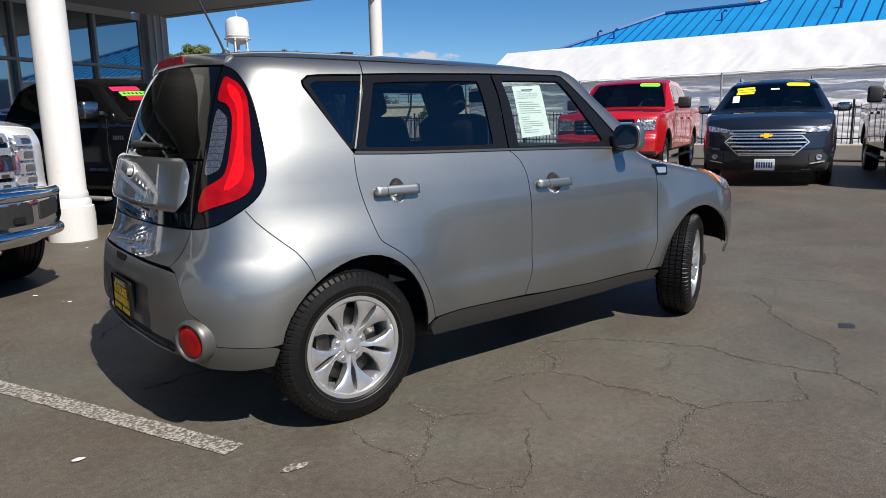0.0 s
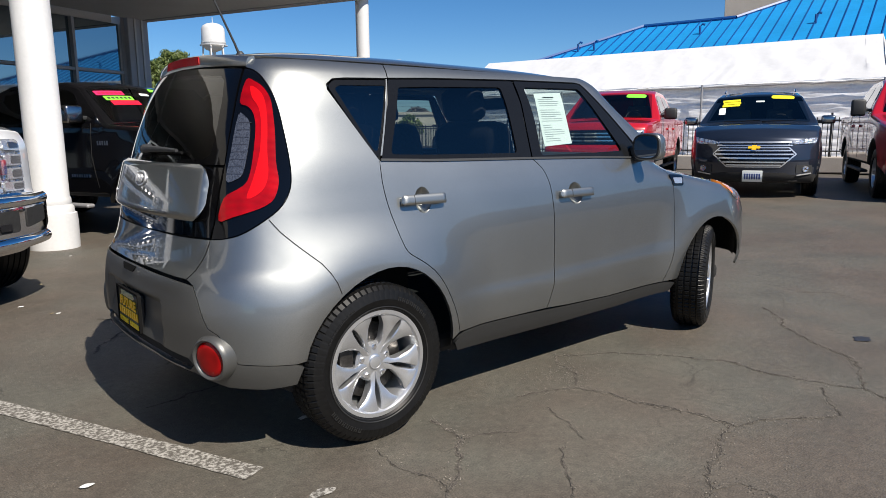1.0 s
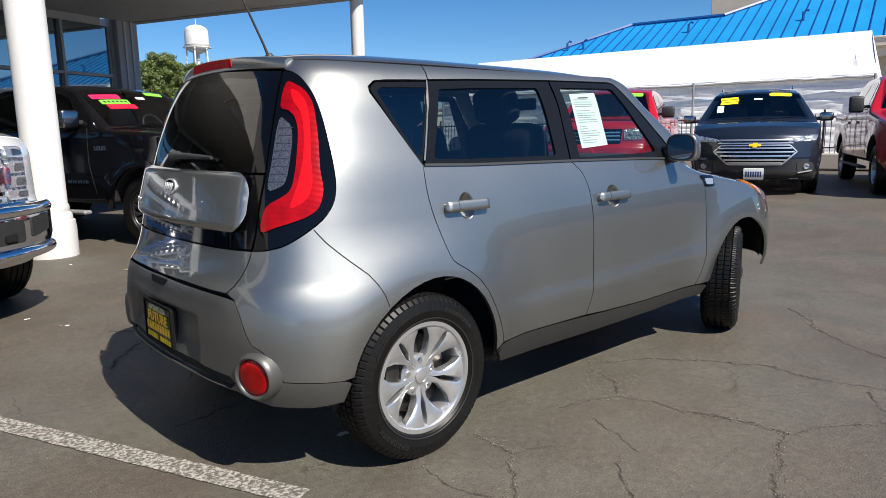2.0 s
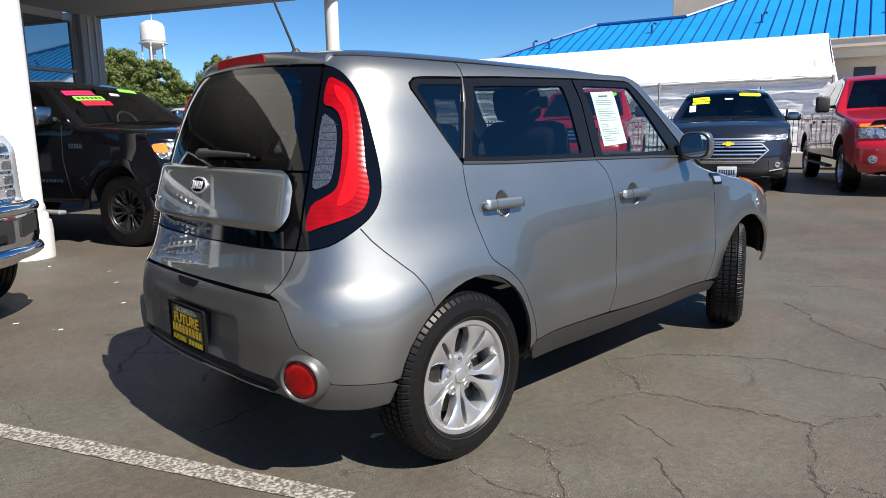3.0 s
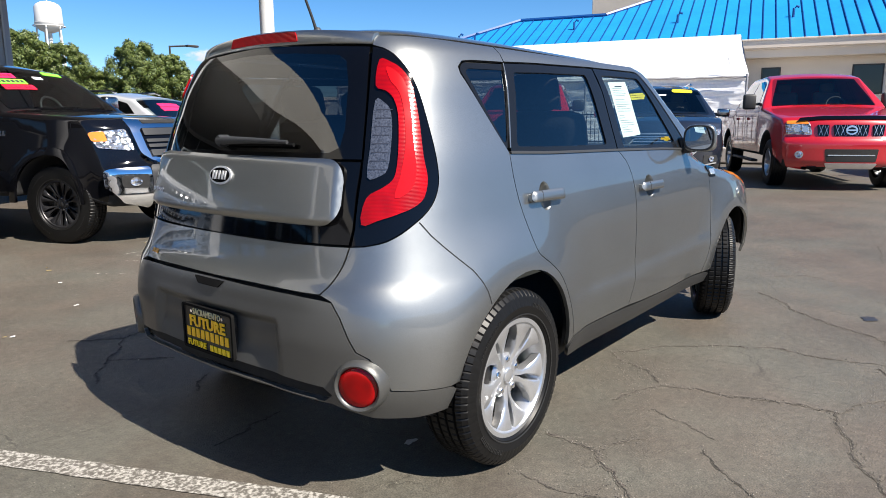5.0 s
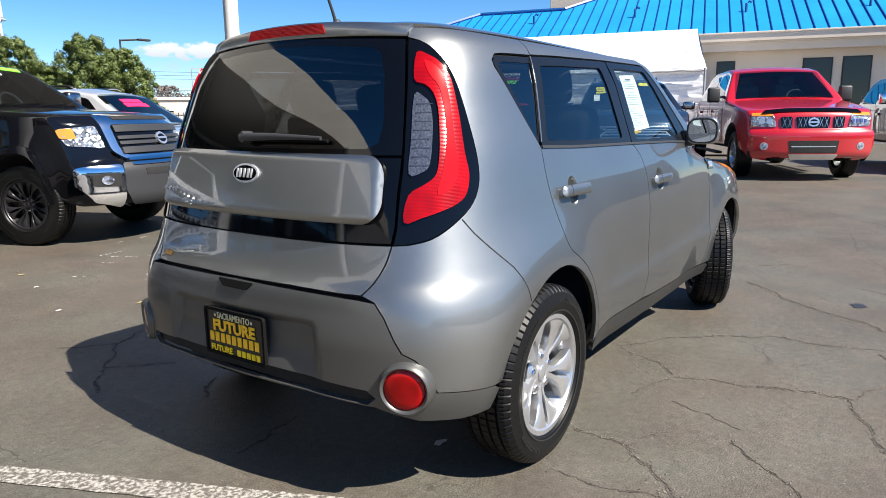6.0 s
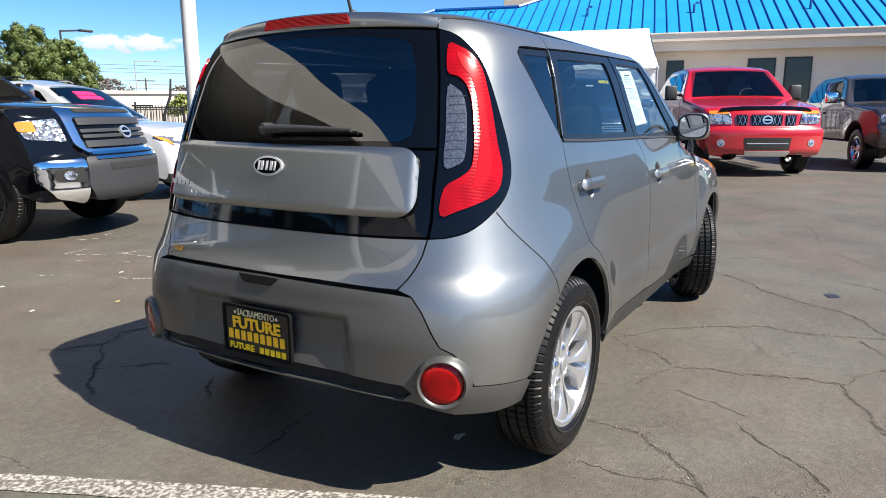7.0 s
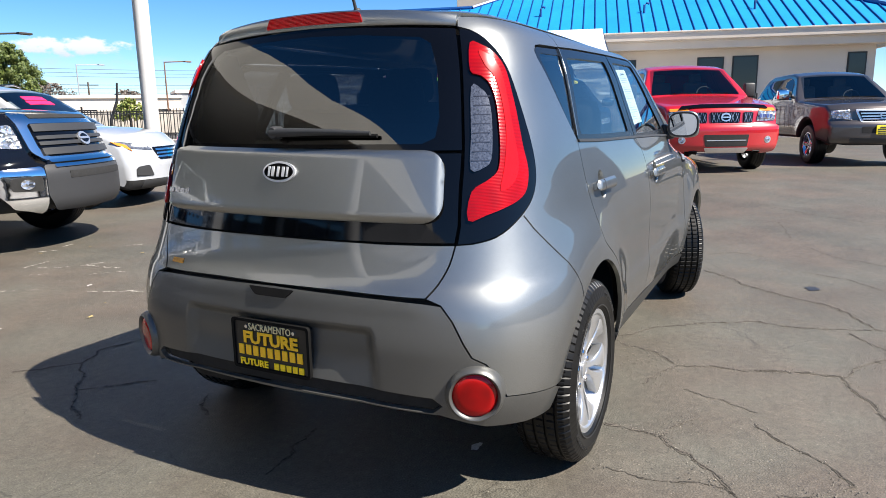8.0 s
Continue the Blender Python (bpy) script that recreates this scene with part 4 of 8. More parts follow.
def front_black(sh, ob, s):
    """Broad chrome-framed grille over a chrome-cornered bumper."""
    h = s["hood"]
    sur = rounded([(-0.56, 0.855), (0.56, 0.855), (0.66, 0.95), (0.67, h - 0.01), (-0.67, h - 0.01), (-0.66, 0.95)], 0.04, 4)
    sh.front_panel("grille_surround", sur, M_chrome_blue, 0.045, 0.08, "bright chrome grille surround")
    sh.front_panel("grille", rounded([(-0.53, 0.90), (0.53, 0.90), (0.58, 0.98), (0.58, h - 0.105), (-0.58, h - 0.105), (-0.58, 0.98)], 0.03, 4), M_gloss, 0.050, 0.03, "black grille")
    for z, t in ((h - 0.145, 0.032), (1.075, 0.017), (1.020, 0.017), (0.945, 0.032)):
        g = sh.front_panel("grille_bar", rect(-0.565, z - t, 0.565, z + t, 0.008), M_grey_plastic, 0.066, 0.03, "satin grey grille bar", step=0.1)
    sh.front_panel("air_slot", rect(-0.50, h - 0.062, 0.50, h - 0.030, 0.01), M_under, 0.049, 0.02, step=0.1)
    emblem(sh, ob, 1.045, 0.092, 0.066, M_bright, 0.085)
    sh.front_panel("lower_chrome", rect(-0.57, 0.815, 0.57, 0.862, 0.012), M_chrome, 0.075, 0.06, "chrome strip")
    sh.front_panel("bumper", rounded([(-0.58, 0.44), (0.58, 0.44), (0.66, 0.54), (0.66, 0.805), (-0.66, 0.805), (-0.66, 0.54)], 0.04, 4), M_grey_plastic, 0.065, 0.12, "satin grey bumper centre")
    sh.front_panel("bumper_slot", rect(-0.45, 0.705, 0.45, 0.760, 0.01), M_under, 0.068, 0.02, step=0.1)
    sh.front_panel("bumper_lip", rect(-0.56, 0.785, 0.56, 0.803, 0.005), M_chrome, 0.072, 0.02, step=0.1)
    for sg in (1, -1):
        c = rounded([(0.66, 0.42), (0.90, 0.47), (0.985, 0.62), (0.99, 0.79), (0.66, 0.80)], 0.03, 4)
        sh.front_panel("bumper_end", c if sg > 0 else mirror(c), M_chrome, 0.055, 0.14, "chrome bumper corner", step=0.04)
        f = rounded([(0.69, 0.60), (0.90, 0.61), (0.91, 0.73), (0.69, 0.745)], 0.03, 4)
        sh.front_panel("fog_recess", f if sg > 0 else mirror(f), M_under, 0.060, 0.02, step=0.06)
        c = ellipse(0.80, 0.672, 0.046, 0.046, 20)
        sh.front_panel("fog_lens", c if sg > 0 else mirror(c), M_lens_clear, 0.068, 0.02, "round fog lamp lens", step=0.05)
        for x0, x1, z0, z1 in ((-0.76, -0.55, 1.150, 1.205), (-1.28, -0.92, 0.745, 0.785)):
            b = None
            n = 5 if x1 - x0 < 0.3 else 8
            for k in range(n):
                x = x0 + (x1 - x0) * k / n
                w = (x1 - x0) / n * 0.72
                q = rect(x, z0, x + w, z1, 0.004)
                if b is None:
                    b = sh.side_panel("door_badge", q, M_chrome, sg, 0.008, 0.008, "chrome lettering as plain bars", step=0.2)
                else:
                    sh.side_panel("badge_bar", q, M_chrome, sg, 0.008, 0.008, step=0.2, parent=b)
    a, b = pickup_glass(s)
    for f, mt, dx in ((0.74, M_sticker_pink, -0.05), (0.60, M_sticker_green, 0.02), (0.47, M_sticker_red, 0.06)):
        st = sticker(sh, a, b, f, f + 0.11, 0.22, -0.40 + dx, mt, "bright dealer strip on the windshield")
        for k in range(6):
            x = -0.40 + dx - 0.16 + 0.065 * k
            sh.top_panel("print_bar", Vector(a) + (Vector(b) - Vector(a)) * (f + 0.03), Vector(a) + (Vector(b) - Vector(a)) * (f + 0.08), 0.021, 0.021, M_ink if mt is M_sticker_green else M_sticker_red, 0.016, "", 0.003, shift=x, ref=sh.glass_ref(f + 0.03, f + 0.08))
    sticker(sh, a, b, 0.88, 0.955, 0.15, 0.42, M_sticker_green, "green dealer strip on the windshield")
    sticker(sh, a, b, 0.74, 0.80, 0.07, 0.10, M_paper, "small white notice on the windshield")


def front_white_truck(sh, ob, s):
    """Chrome barred grille between stacked lamps over a broad chrome bumper."""
    h = s["hood"]
    sh.front_panel("grille", rect(-0.50, 0.86, 0.50, h - 0.08, 0.04), M_gloss, 0.01, 0.04, "black grille")
    for z in (1.215, 1.13, 0.96, 0.88):
        sh.front_panel("grille_bar", rect(-0.50, z - 0.026, 0.50, z + 0.026, 0.012), M_bright, 0.035, 0.04, "chrome grille bar", step=0.1)
    sh.front_panel("grille_bar", rect(-0.56, 0.99, 0.56, 1.10, 0.02), M_chrome, 0.045, 0.05, "chrome grille bar", step=0.1)
    for z in (1.20, 1.075, 0.95, 0.87):
        for k in range(9):
            x = -0.46 + 0.105 * k
            sh.front_panel("grille_cell", rect(x, z - 0.012, x + 0.06, z + 0.012, 0.004), M_under, 0.047, 0.01, step=0.2)
    for sg in (1, -1):
        for z0, z1 in ((1.165, 1.225), (1.055, 1.135), (0.955, 1.035), (0.865, 0.935)):
            q = rect(0.58 if z0 > 0.9 else 0.54, z0, 0.77, z1, 0.015)
            sh.front_panel("lamp_cell", q if sg > 0 else mirror(q), M_bright, 0.028, 0.03, "chrome headlight cell", step=0.06)
            q = rect(0.64, z0 + 0.012, 0.75, z1 - 0.012, 0.015)
            sh.front_panel("lamp_projector", q if sg > 0 else mirror(q), M_lens_dark, 0.031, 0.01, step=0.06)
        q = rounded([(0.62, 0.60), (0.86, 0.63), (0.86, 0.745), (0.62, 0.735)], 0.02, 3)
        sh.front_panel("bumper_opening", q if sg > 0 else mirror(q), M_under, 0.063, 0.02, step=0.06)
    sh.front_panel("bumper", rounded([(-0.86, 0.52), (-0.6, 0.46), (0.6, 0.46), (0.86, 0.52), (0.97, 0.62), (0.97, 0.80), (0.6, 0.825), (-0.6, 0.825), (-0.97, 0.80), (-0.97, 0.62)], 0.04, 4), M_chrome, 0.055, 0.16, "broad chrome bumper", step=0.04)
    for z, r in ((0.800, 0.045), (0.500, 0.050)):
        part("bumper_roll", tube([sh.bend(Vector((sh.front + 0.045, y, z))) for y in np.linspace(-0.93, 0.93, 25)], r, 12), M_chrome, ob, "rolled chrome bumper edge", smooth=60)
    sh.front_panel("bumper_slot", rect(-0.54, 0.58, 0.54, 0.735, 0.03), M_under, 0.064, 0.02, step=0.1)
    for y in (-0.40, 0.40):
        sh.front_panel("tow_hook", rect(y - 0.05, 0.60, y + 0.05, 0.65, 0.015), M_dark_alloy, 0.075, 0.03, step=0.1)
    sh.front_panel("lower_valance", rounded([(-0.60, 0.34), (0.60, 0.34), (0.74, 0.47), (-0.74, 0.47)], 0.03, 3), M_trim, 0.02, 0.06, "black plastic air dam")


def front_red(sh, ob, s):
    h = s["hood"]
    for y0, y1 in ((-0.49, -0.33), (-0.25, 0.25), (0.33, 0.49)):
        gr = sh.front_panel("grille", rounded([(y0, 0.865), (y1, 0.865), (y1 + (0.02 if y1 > 0 else 0), 1.04), (y0 - (0.02 if y0 < 0 else 0), 1.04)], 0.02, 3), M_gloss, 0.015, 0.03, "black mesh grille")
        n = 6 if y1 - y0 > 0.3 else 2
        for k in range(n):
            x = y0 + (y1 - y0) * (k + 0.5) / n
            for d in (1, -1):
                sh.front_panel("mesh_bar", [(x - 0.0025 - 0.03 * d, 0.872), (x + 0.0025 - 0.03 * d, 0.872), (x + 0.0025 + 0.03 * d, 1.033), (x - 0.0025 + 0.03 * d, 1.033)], M_bright, 0.02, 0.006, step=0.2, parent=gr)
    emblem(sh, ob, 0.955, 0.090, 0.072, M_bright, 0.035)
    sh.front_panel("bumper", rounded([(-0.93, 0.40), (-0.42, 0.34), (0.42, 0.34), (0.93, 0.40), (0.985, 0.60), (0.985, 0.80), (0.5, 0.835), (-0.5, 0.835), (-0.985, 0.80), (-0.985, 0.60)], 0.04, 4), M_red_paint, 0.040, 0.14, "red painted bumper", step=0.05)
    sh.front_panel("lower_grille", rounded([(-0.37, 0.47), (0.37, 0.47), (0.40, 0.665), (-0.40, 0.665)], 0.02, 3), M_under, 0.045, 0.03, "black lower grille")
    sh.front_panel("grille_bar", rect(-0.35, 0.560, 0.35, 0.578, 0.004), M_bright, 0.050, 0.02, step=0.1)
    sh.front_panel("skid_strip", rounded([(-0.34, 0.395), (0.34, 0.395), (0.39, 0.455), (-0.39, 0.455)], 0.015, 3), M_alloy, 0.058, 0.04, "silver skid strip", step=0.1)
    sheet("bug_deflector", rounded([(-0.80, h - 0.060), (-0.5, h - 0.035), (0.5, h - 0.035), (0.80, h - 0.060), (0.74, h - 0.005), (0.4, h + 0.022), (-0.4, h + 0.022), (-0.74, h - 0.005)], 0.02, 4), 0.08,
          lambda y, z: sh.bend(Vector((sh.front - 0.175 - (z - h) * 1.1, y, z))), M_gloss, ob, 0.012, label="black hood deflector", lift=0.02)
    for y in (-0.56, 0.56):
        sh.front_panel("tow_hook", rect(y - 0.07, 0.365, y + 0.07, 0.415, 0.01), M_under, 0.055, 0.04)
    for sg in (1, -1):
        for y in (0.68, 0.80):
            c = ellipse(y, 0.975, 0.048, 0.050, 18)
            sh.front_panel("lamp_bowl", c if sg > 0 else mirror(c), M_bright, 0.020, 0.008, "chrome lamp bowl", step=0.05)
        c = ellipse(0.76, 0.575, 0.062, 0.062, 20)
        sh.front_panel("fog_ring", c if sg > 0 else mirror(c), M_alloy, 0.046, 0.01, "silver fog lamp ring", step=0.05)
        c = ellipse(0.76, 0.575, 0.044, 0.044, 18)
        sh.front_panel("fog_lens", c if sg > 0 else mirror(c), M_lens_clear, 0.050, 0.01, step=0.05)
    for k in range(4):
        sh.front_panel("price_mark", rect(0.62 + 0.072 * k, 0.945, 0.665 + 0.072 * k, 1.005, 0.01), M_ink_blue, 0.026, 0.003, "blue figures as plain bars", step=0.1)


def front_suv(sh, ob, s):
    hexa = rounded([(-0.42, 0.50), (0.42, 0.50), (0.66, 0.71), (0.54, 0.825), (-0.54, 0.825), (-0.66, 0.71)], 0.02, 3)
    sh.front_panel("grille_frame", hexa, M_bright, 0.010, 0.05, "chrome grille frame")
    sh.front_panel("grille", inset(hexa, 0.022), M_gloss, 0.016, 0.03, "black grille")
    for z, w in ((0.765, 0.56), (0.705, 0.60), (0.645, 0.54), (0.585, 0.48), (0.54, 0.42)):
        sh.front_panel("grille_bar", rect(-w, z - 0.011, w, z + 0.011, 0.004), M_bright, 0.028, 0.02, "chrome grille bar", step=0.12)
    sh.front_panel("hood_strip", rect(-0.56, 0.885, 0.56, 0.905, 0.006), M_bright, 0.02, 0.02, step=0.12)
    sh.front_panel("hood_strip", rect(-0.58, 0.838, 0.58, 0.856, 0.006), M_bright, 0.02, 0.02, step=0.12)
    sh.front_panel("maker_badge", [(-0.095, 0.795), (-0.032, 0.795), (-0.036, 0.775), (0.032, 0.775), (0.036, 0.795), (0.085, 0.795), (0.095, 0.828), (0.036, 0.828), (0.040, 0.848), (-0.030, 0.848), (-0.034, 0.828), (-0.085, 0.828)], M_plate_gold, 0.045, 0.03, "gold cross-shaped maker badge")
    p = sh.front_panel("number_plate", rect(-0.155, 0.30, 0.155, 0.452, 0.01), M_paper, 0.045, 0.03, "white number plate with dark bars")
    for k in range(7):
        sh.front_panel("plate_bar", rect(-0.125 + 0.037 * k, 0.335, -0.125 + 0.037 * k + 0.024, 0.405, 0.003), M_ink_blue, 0.049, 0.004, step=0.2, parent=p)
    sh.front_panel("lower_grille", rounded([(-0.56, 0.30), (0.56, 0.30), (0.62, 0.36), (0.50, 0.42), (-0.50, 0.42), (-0.62, 0.36)], 0.02, 3), M_under, 0.014, 0.02)
    sh.front_panel("lower_lip", rect(-0.70, 0.20, 0.70, 0.29, 0.02), M_trim, 0.012, 0.03)
    for sg in (1, -1):
        c = ellipse(0.80, 0.475, 0.048, 0.048, 18)
        sh.front_panel("fog_lens", c if sg > 0 else mirror(c), M_lens_clear, 0.02, 0.02, "round fog lamp lens", step=0.05)
        c = rounded([(0.66, 0.37), (0.88, 0.40), (0.89, 0.42), (0.68, 0.39)], 0.005, 2)
        sh.front_panel("fog_strip", c if sg > 0 else mirror(c), M_bright, 0.02, 0.015, step=0.05)
    a, b = (-0.42, s["hood"] + 0.03), (-1.22, s["roof"] - 0.08)
    for f, dx in ((0.76, 0.0), (0.67, 0.012), (0.58, 0.0)):
        sticker(sh, a, b, f, f + 0.072, 0.15, -0.46 + dx, M_sticker_yellow, "yellow dealer strip on the windshield")
    sticker(sh, a, b, 0.30, 0.54, 0.055, -0.60, M_paper, "white notice on the windshield")
    sticker(sh, a, b, 0.70, 0.75, 0.07, 0.03, M_paper, "small white label behind the windshield")
    oval = sh.top_panel("sticker", Vector(a) + (Vector(b) - Vector(a)) * 0.83, Vector(a) + (Vector(b) - Vector(a)) * 0.95, 0.19, 0.19, M_sticker_yellow, 0.012, "yellow oval dealer sticker", 0.055, shift=0.40, ref=sh.glass_ref(0.83, 0.95))


def front_grey(sh, ob, s):
    h = s["hood"]
    sh.front_panel("grille_surround", rounded([(-0.40, 0.80), (0.40, 0.80), (0.50, 1.05), (-0.50, 1.05)], 0.04, 4), M_bright, 0.02, 0.05, "chrome grille surround")
    sh.front_panel("grille", rounded([(-0.36, 0.83), (0.36, 0.83), (0.45, 1.02), (-0.45, 1.02)], 0.03, 4), M_gloss, 0.026, 0.03, "black grille")
    for z in (0.87, 0.925, 0.98):
        sh.front_panel("grille_bar", rect(-0.37 - (z - 0.85) * 0.3, z - 0.012, 0.37 + (z - 0.85) * 0.3, z + 0.012, 0.004), M_bright, 0.034, 0.02, step=0.1)
    emblem(sh, ob, 0.93, 0.075, 0.055, M_bright, 0.045)
    sh.front_panel("bumper", rounded([(-0.86, 0.42), (0.86, 0.42), (0.92, 0.52), (0.92, 0.80), (-0.92, 0.80), (-0.92, 0.52)], 0.05, 4), M_brown_paint, 0.03, 0.10, "grey painted bumper", step=0.05)
    sh.front_panel("lower_grille", rect(-0.40, 0.62, 0.40, 0.74, 0.02), M_under, 0.034, 0.03)
    sh.front_panel("lower_valance", rect(-0.60, 0.40, 0.60, 0.54, 0.03), M_trim, 0.036, 0.04)
    sh.front_panel("dealer_plate", rect(-0.155, 0.60, 0.155, 0.755, 0.01), M_sticker_yellow, 0.055, 0.02, "yellow dealer plate with dark bars")
    for k, (z, w) in enumerate(((0.725, 0.09), (0.690, 0.13), (0.655, 0.13), (0.622, 0.12))):
        sh.front_panel("plate_bar", rect(-w, z - 0.010, w, z + 0.010, 0.002), M_ink, 0.058, 0.004, step=0.2)


def front_far_truck(sh, ob, s):
    front_grey_like = rounded([(-0.55, 0.86), (0.55, 0.86), (0.58, 1.12), (-0.58, 1.12)], 0.04, 4)
    sh.front_panel("grille", front_grey_like, M_gloss, 0.015, 0.03, "black grille")
    for z in (0.93, 1.0, 1.06):
        sh.front_panel("grille_bar", rect(-0.54, z - 0.012, 0.54, z + 0.012, 0.004), M_chrome, 0.025, 0.02, step=0.1)
    a, b = pickup_glass(s)
    sh.top_panel("sticker", Vector(a) + (Vector(b) - Vector(a)) * 0.80, Vector(a) + (Vector(b) - Vector(a)) * 0.93, 0.20, 0.20, M_sticker_green, 0.012, "green oval dealer sticker", 0.06, shift=0.42, ref=sh.glass_ref(0.80, 0.93))


def front_white(sh, ob, s):
    g = rounded([(-0.36, 0.66), (0.36, 0.66), (0.44, 0.84), (-0.44, 0.84)], 0.03, 4)
    sh.front_panel("grille", g, M_gloss, 0.012, 0.03, "dark grille")
    for z in (0.70, 0.75, 0.80):
        sh.front_panel("grille_bar", rect(-0.39, z - 0.012, 0.39, z + 0.012, 0.004), M_chrome, 0.02, 0.02, step=0.1)
    for sg in (1, -1):
        c = rounded([(0.78, 0.80), (0.90, 0.88), (0.92, 0.94), (0.82, 0.88)], 0.01, 3)
        sh.front_panel("turn_signal", c if sg > 0 else mirror(c), M_lens_amber, 0.016, 0.02, "amber turn signal")
        c = rounded([(0.52, 0.44), (0.80, 0.46), (0.78, 0.58), (0.60, 0.60)], 0.03, 4)
        sh.front_panel("fog_grille", c if sg > 0 else mirror(c), M_grey_plastic, 0.014, 0.02, "grey ribbed fog lamp opening")
    sh.front_panel("valance", rect(-0.70, 0.28, 0.70, 0.38, 0.03), M_grey_plastic, 0.012, 0.03)
    a, b = (-0.42, s["hood"] + 0.03), (-1.22, s["roof"] - 0.08)
    for f, w in ((0.70, 0.26), (0.58, 0.30)):
        sticker(sh, a, b, f, f + 0.10, w, -0.05, M_sticker_pink, "pink dealer strip on the windshield")


FRONT_AXLE = {
    "black_truck": (1.90, 5.98, -65), "white_truck": (-1.62, 3.32, -65), "crossover": (4.66, 7.86, -65), "sedan": (7.6, 9.0, -65),
    "red_truck": (11.30, 0.02, 206), "blue_suv": (10.32, 2.60, 205), "grey_truck": (13.55, -2.56, 201), "far_truck": (9.55, 5.26, 205)}


def at_spot(key):
    x, y, h = FRONT_AXLE[key]
    return pose(x, y, ground_z(x, y), 0, 0, h)


TRUCK = dict(fo=0.98, wb=3.70, ro=1.15, roof=1.92, hood=1.23, wr=0.40, bed=1.36, hw=0.99, rim=M_alloy,
             lamp=rounded([(0.60, 0.93), (0.93, 0.93), (0.95, 1.12), (0.62, 1.12)], 0.03, 3))
SUV = dict(fo=0.98, wb=3.07, ro=1.10, roof=1.78, hood=1.16, wr=0.37, hw=1.0, rim=M_alloy, top_w=0.70,
           lamp=rounded([(0.50, 0.86), (0.93, 0.88), (0.96, 0.98), (0.60, 0.915)], 0.02, 3), fog=rect(0.66, 0.41, 0.90, 0.54))
pickup("pickup_truck", "black crew-cab pickup truck with chrome grille under the canopy", at_spot("black_truck"), M_black_paint,
       dict(TRUCK, rim=M_dark_alloy, spokes=8, twin=True, front=front_black, mirror=M_mirror_cap, handle=M_chrome, rich=True, flare=True, wr=0.425, hood=1.31, belt=1.40, roof=1.96, fo=1.06, bow=0.40, lean=0.15, low=0.40, step_mat=M_frame,
            lamp=rounded([(0.69, 0.99), (0.97, 1.02), (0.99, 1.19), (0.70, 1.215)], 0.03, 3), amber=rounded([(0.885, 1.09), (0.985, 1.09), (0.99, 1.185), (0.89, 1.195)], 0.02, 3), fog=0.672))
pickup("pickup_truck", "white heavy-duty pickup truck with chrome bumper beside the column", at_spot("white_truck"), M_white_paint,
       dict(TRUCK, wr=0.42, roof=2.02, hood=1.30, belt=1.42, bed=1.42, bow=0.34, front=front_white_truck, lamp=rounded([(0.52, 0.845), (0.78, 0.845), (0.80, 1.24), (0.54, 1.24)], 0.03, 3)))
pickup("pickup_truck", "red crew-cab pickup truck with black hood deflector", at_spot("red_truck"), M_red_paint,
       dict(TRUCK, front=front_red, mirror=M_trim, mirror_size=(0.12, 0.22, 0.28), hood=1.15, belt=1.33, roof=1.95, hw=1.01, low=0.36, amber=rounded([(0.62, 1.055), (0.95, 1.055), (0.94, 1.10), (0.66, 1.105)], 0.015, 3), lamp=rounded([(0.57, 0.885), (0.95, 0.895), (0.97, 1.06), (0.62, 1.09)], 0.03, 3), fog=0.575))
pickup("pickup_truck", "red pickup truck with green windshield sticker by the fence", at_spot("far_truck"), M_red_paint, dict(TRUCK, front=front_far_truck, mirror=M_trim))
pickup("pickup_truck", "grey-brown crew-cab pickup truck with yellow dealer plate", at_spot("grey_truck"), M_brown_paint,
       dict(TRUCK, roof=1.82, hw=0.95, hood=1.14, belt=1.24, wr=0.385, bed=1.25, wb=3.23, top_w=0.68, front=front_grey, rim=M_chrome, lamp=rounded([(0.54, 0.86), (0.88, 0.90), (0.90, 1.03), (0.60, 1.05)], 0.03, 3), fog=0.60, step=False, mirror=M_chrome))
car_suv("suv", "dark blue-grey suv with yellow windshield strips", at_spot("blue_suv"), M_navy_paint, dict(SUV, front=front_suv, mirror=M_mirror_cap))
car_suv("suv", "pale silver crossover with pink windshield strips", at_spot("crossover"), M_pearl_paint, dict(SUV, roof=1.73, hw=0.92, top_w=0.66, hood=1.09, wb=2.7, ro=0.9, front=front_white, lens=M_lens_smoke, lamp=rounded([(0.44, 0.80), (0.84, 0.84), (0.90, 0.94), (0.52, 0.87)], 0.02, 3), fog=rect(0.58, 0.44, 0.80, 0.56)))

# ---- markings, cracks and stains on the asphalt ----
def leaf_material(name, dark, light):
    m = mat(name, dark, 0.6)
    n, l = m.node_tree.nodes, m.node_tree.links
    g = n.new("ShaderNodeNewGeometry")
    r = n.new("ShaderNodeValToRGB")
    r.color_ramp.elements[0].color, r.color_ramp.elements[1].color = (*dark, 1), (*light, 1)
    l.new(g.outputs["Random Per Island"], r.inputs[0])
    l.new(r.outputs[0], n["Principled BSDF"].inputs["Base Color"])
    return m


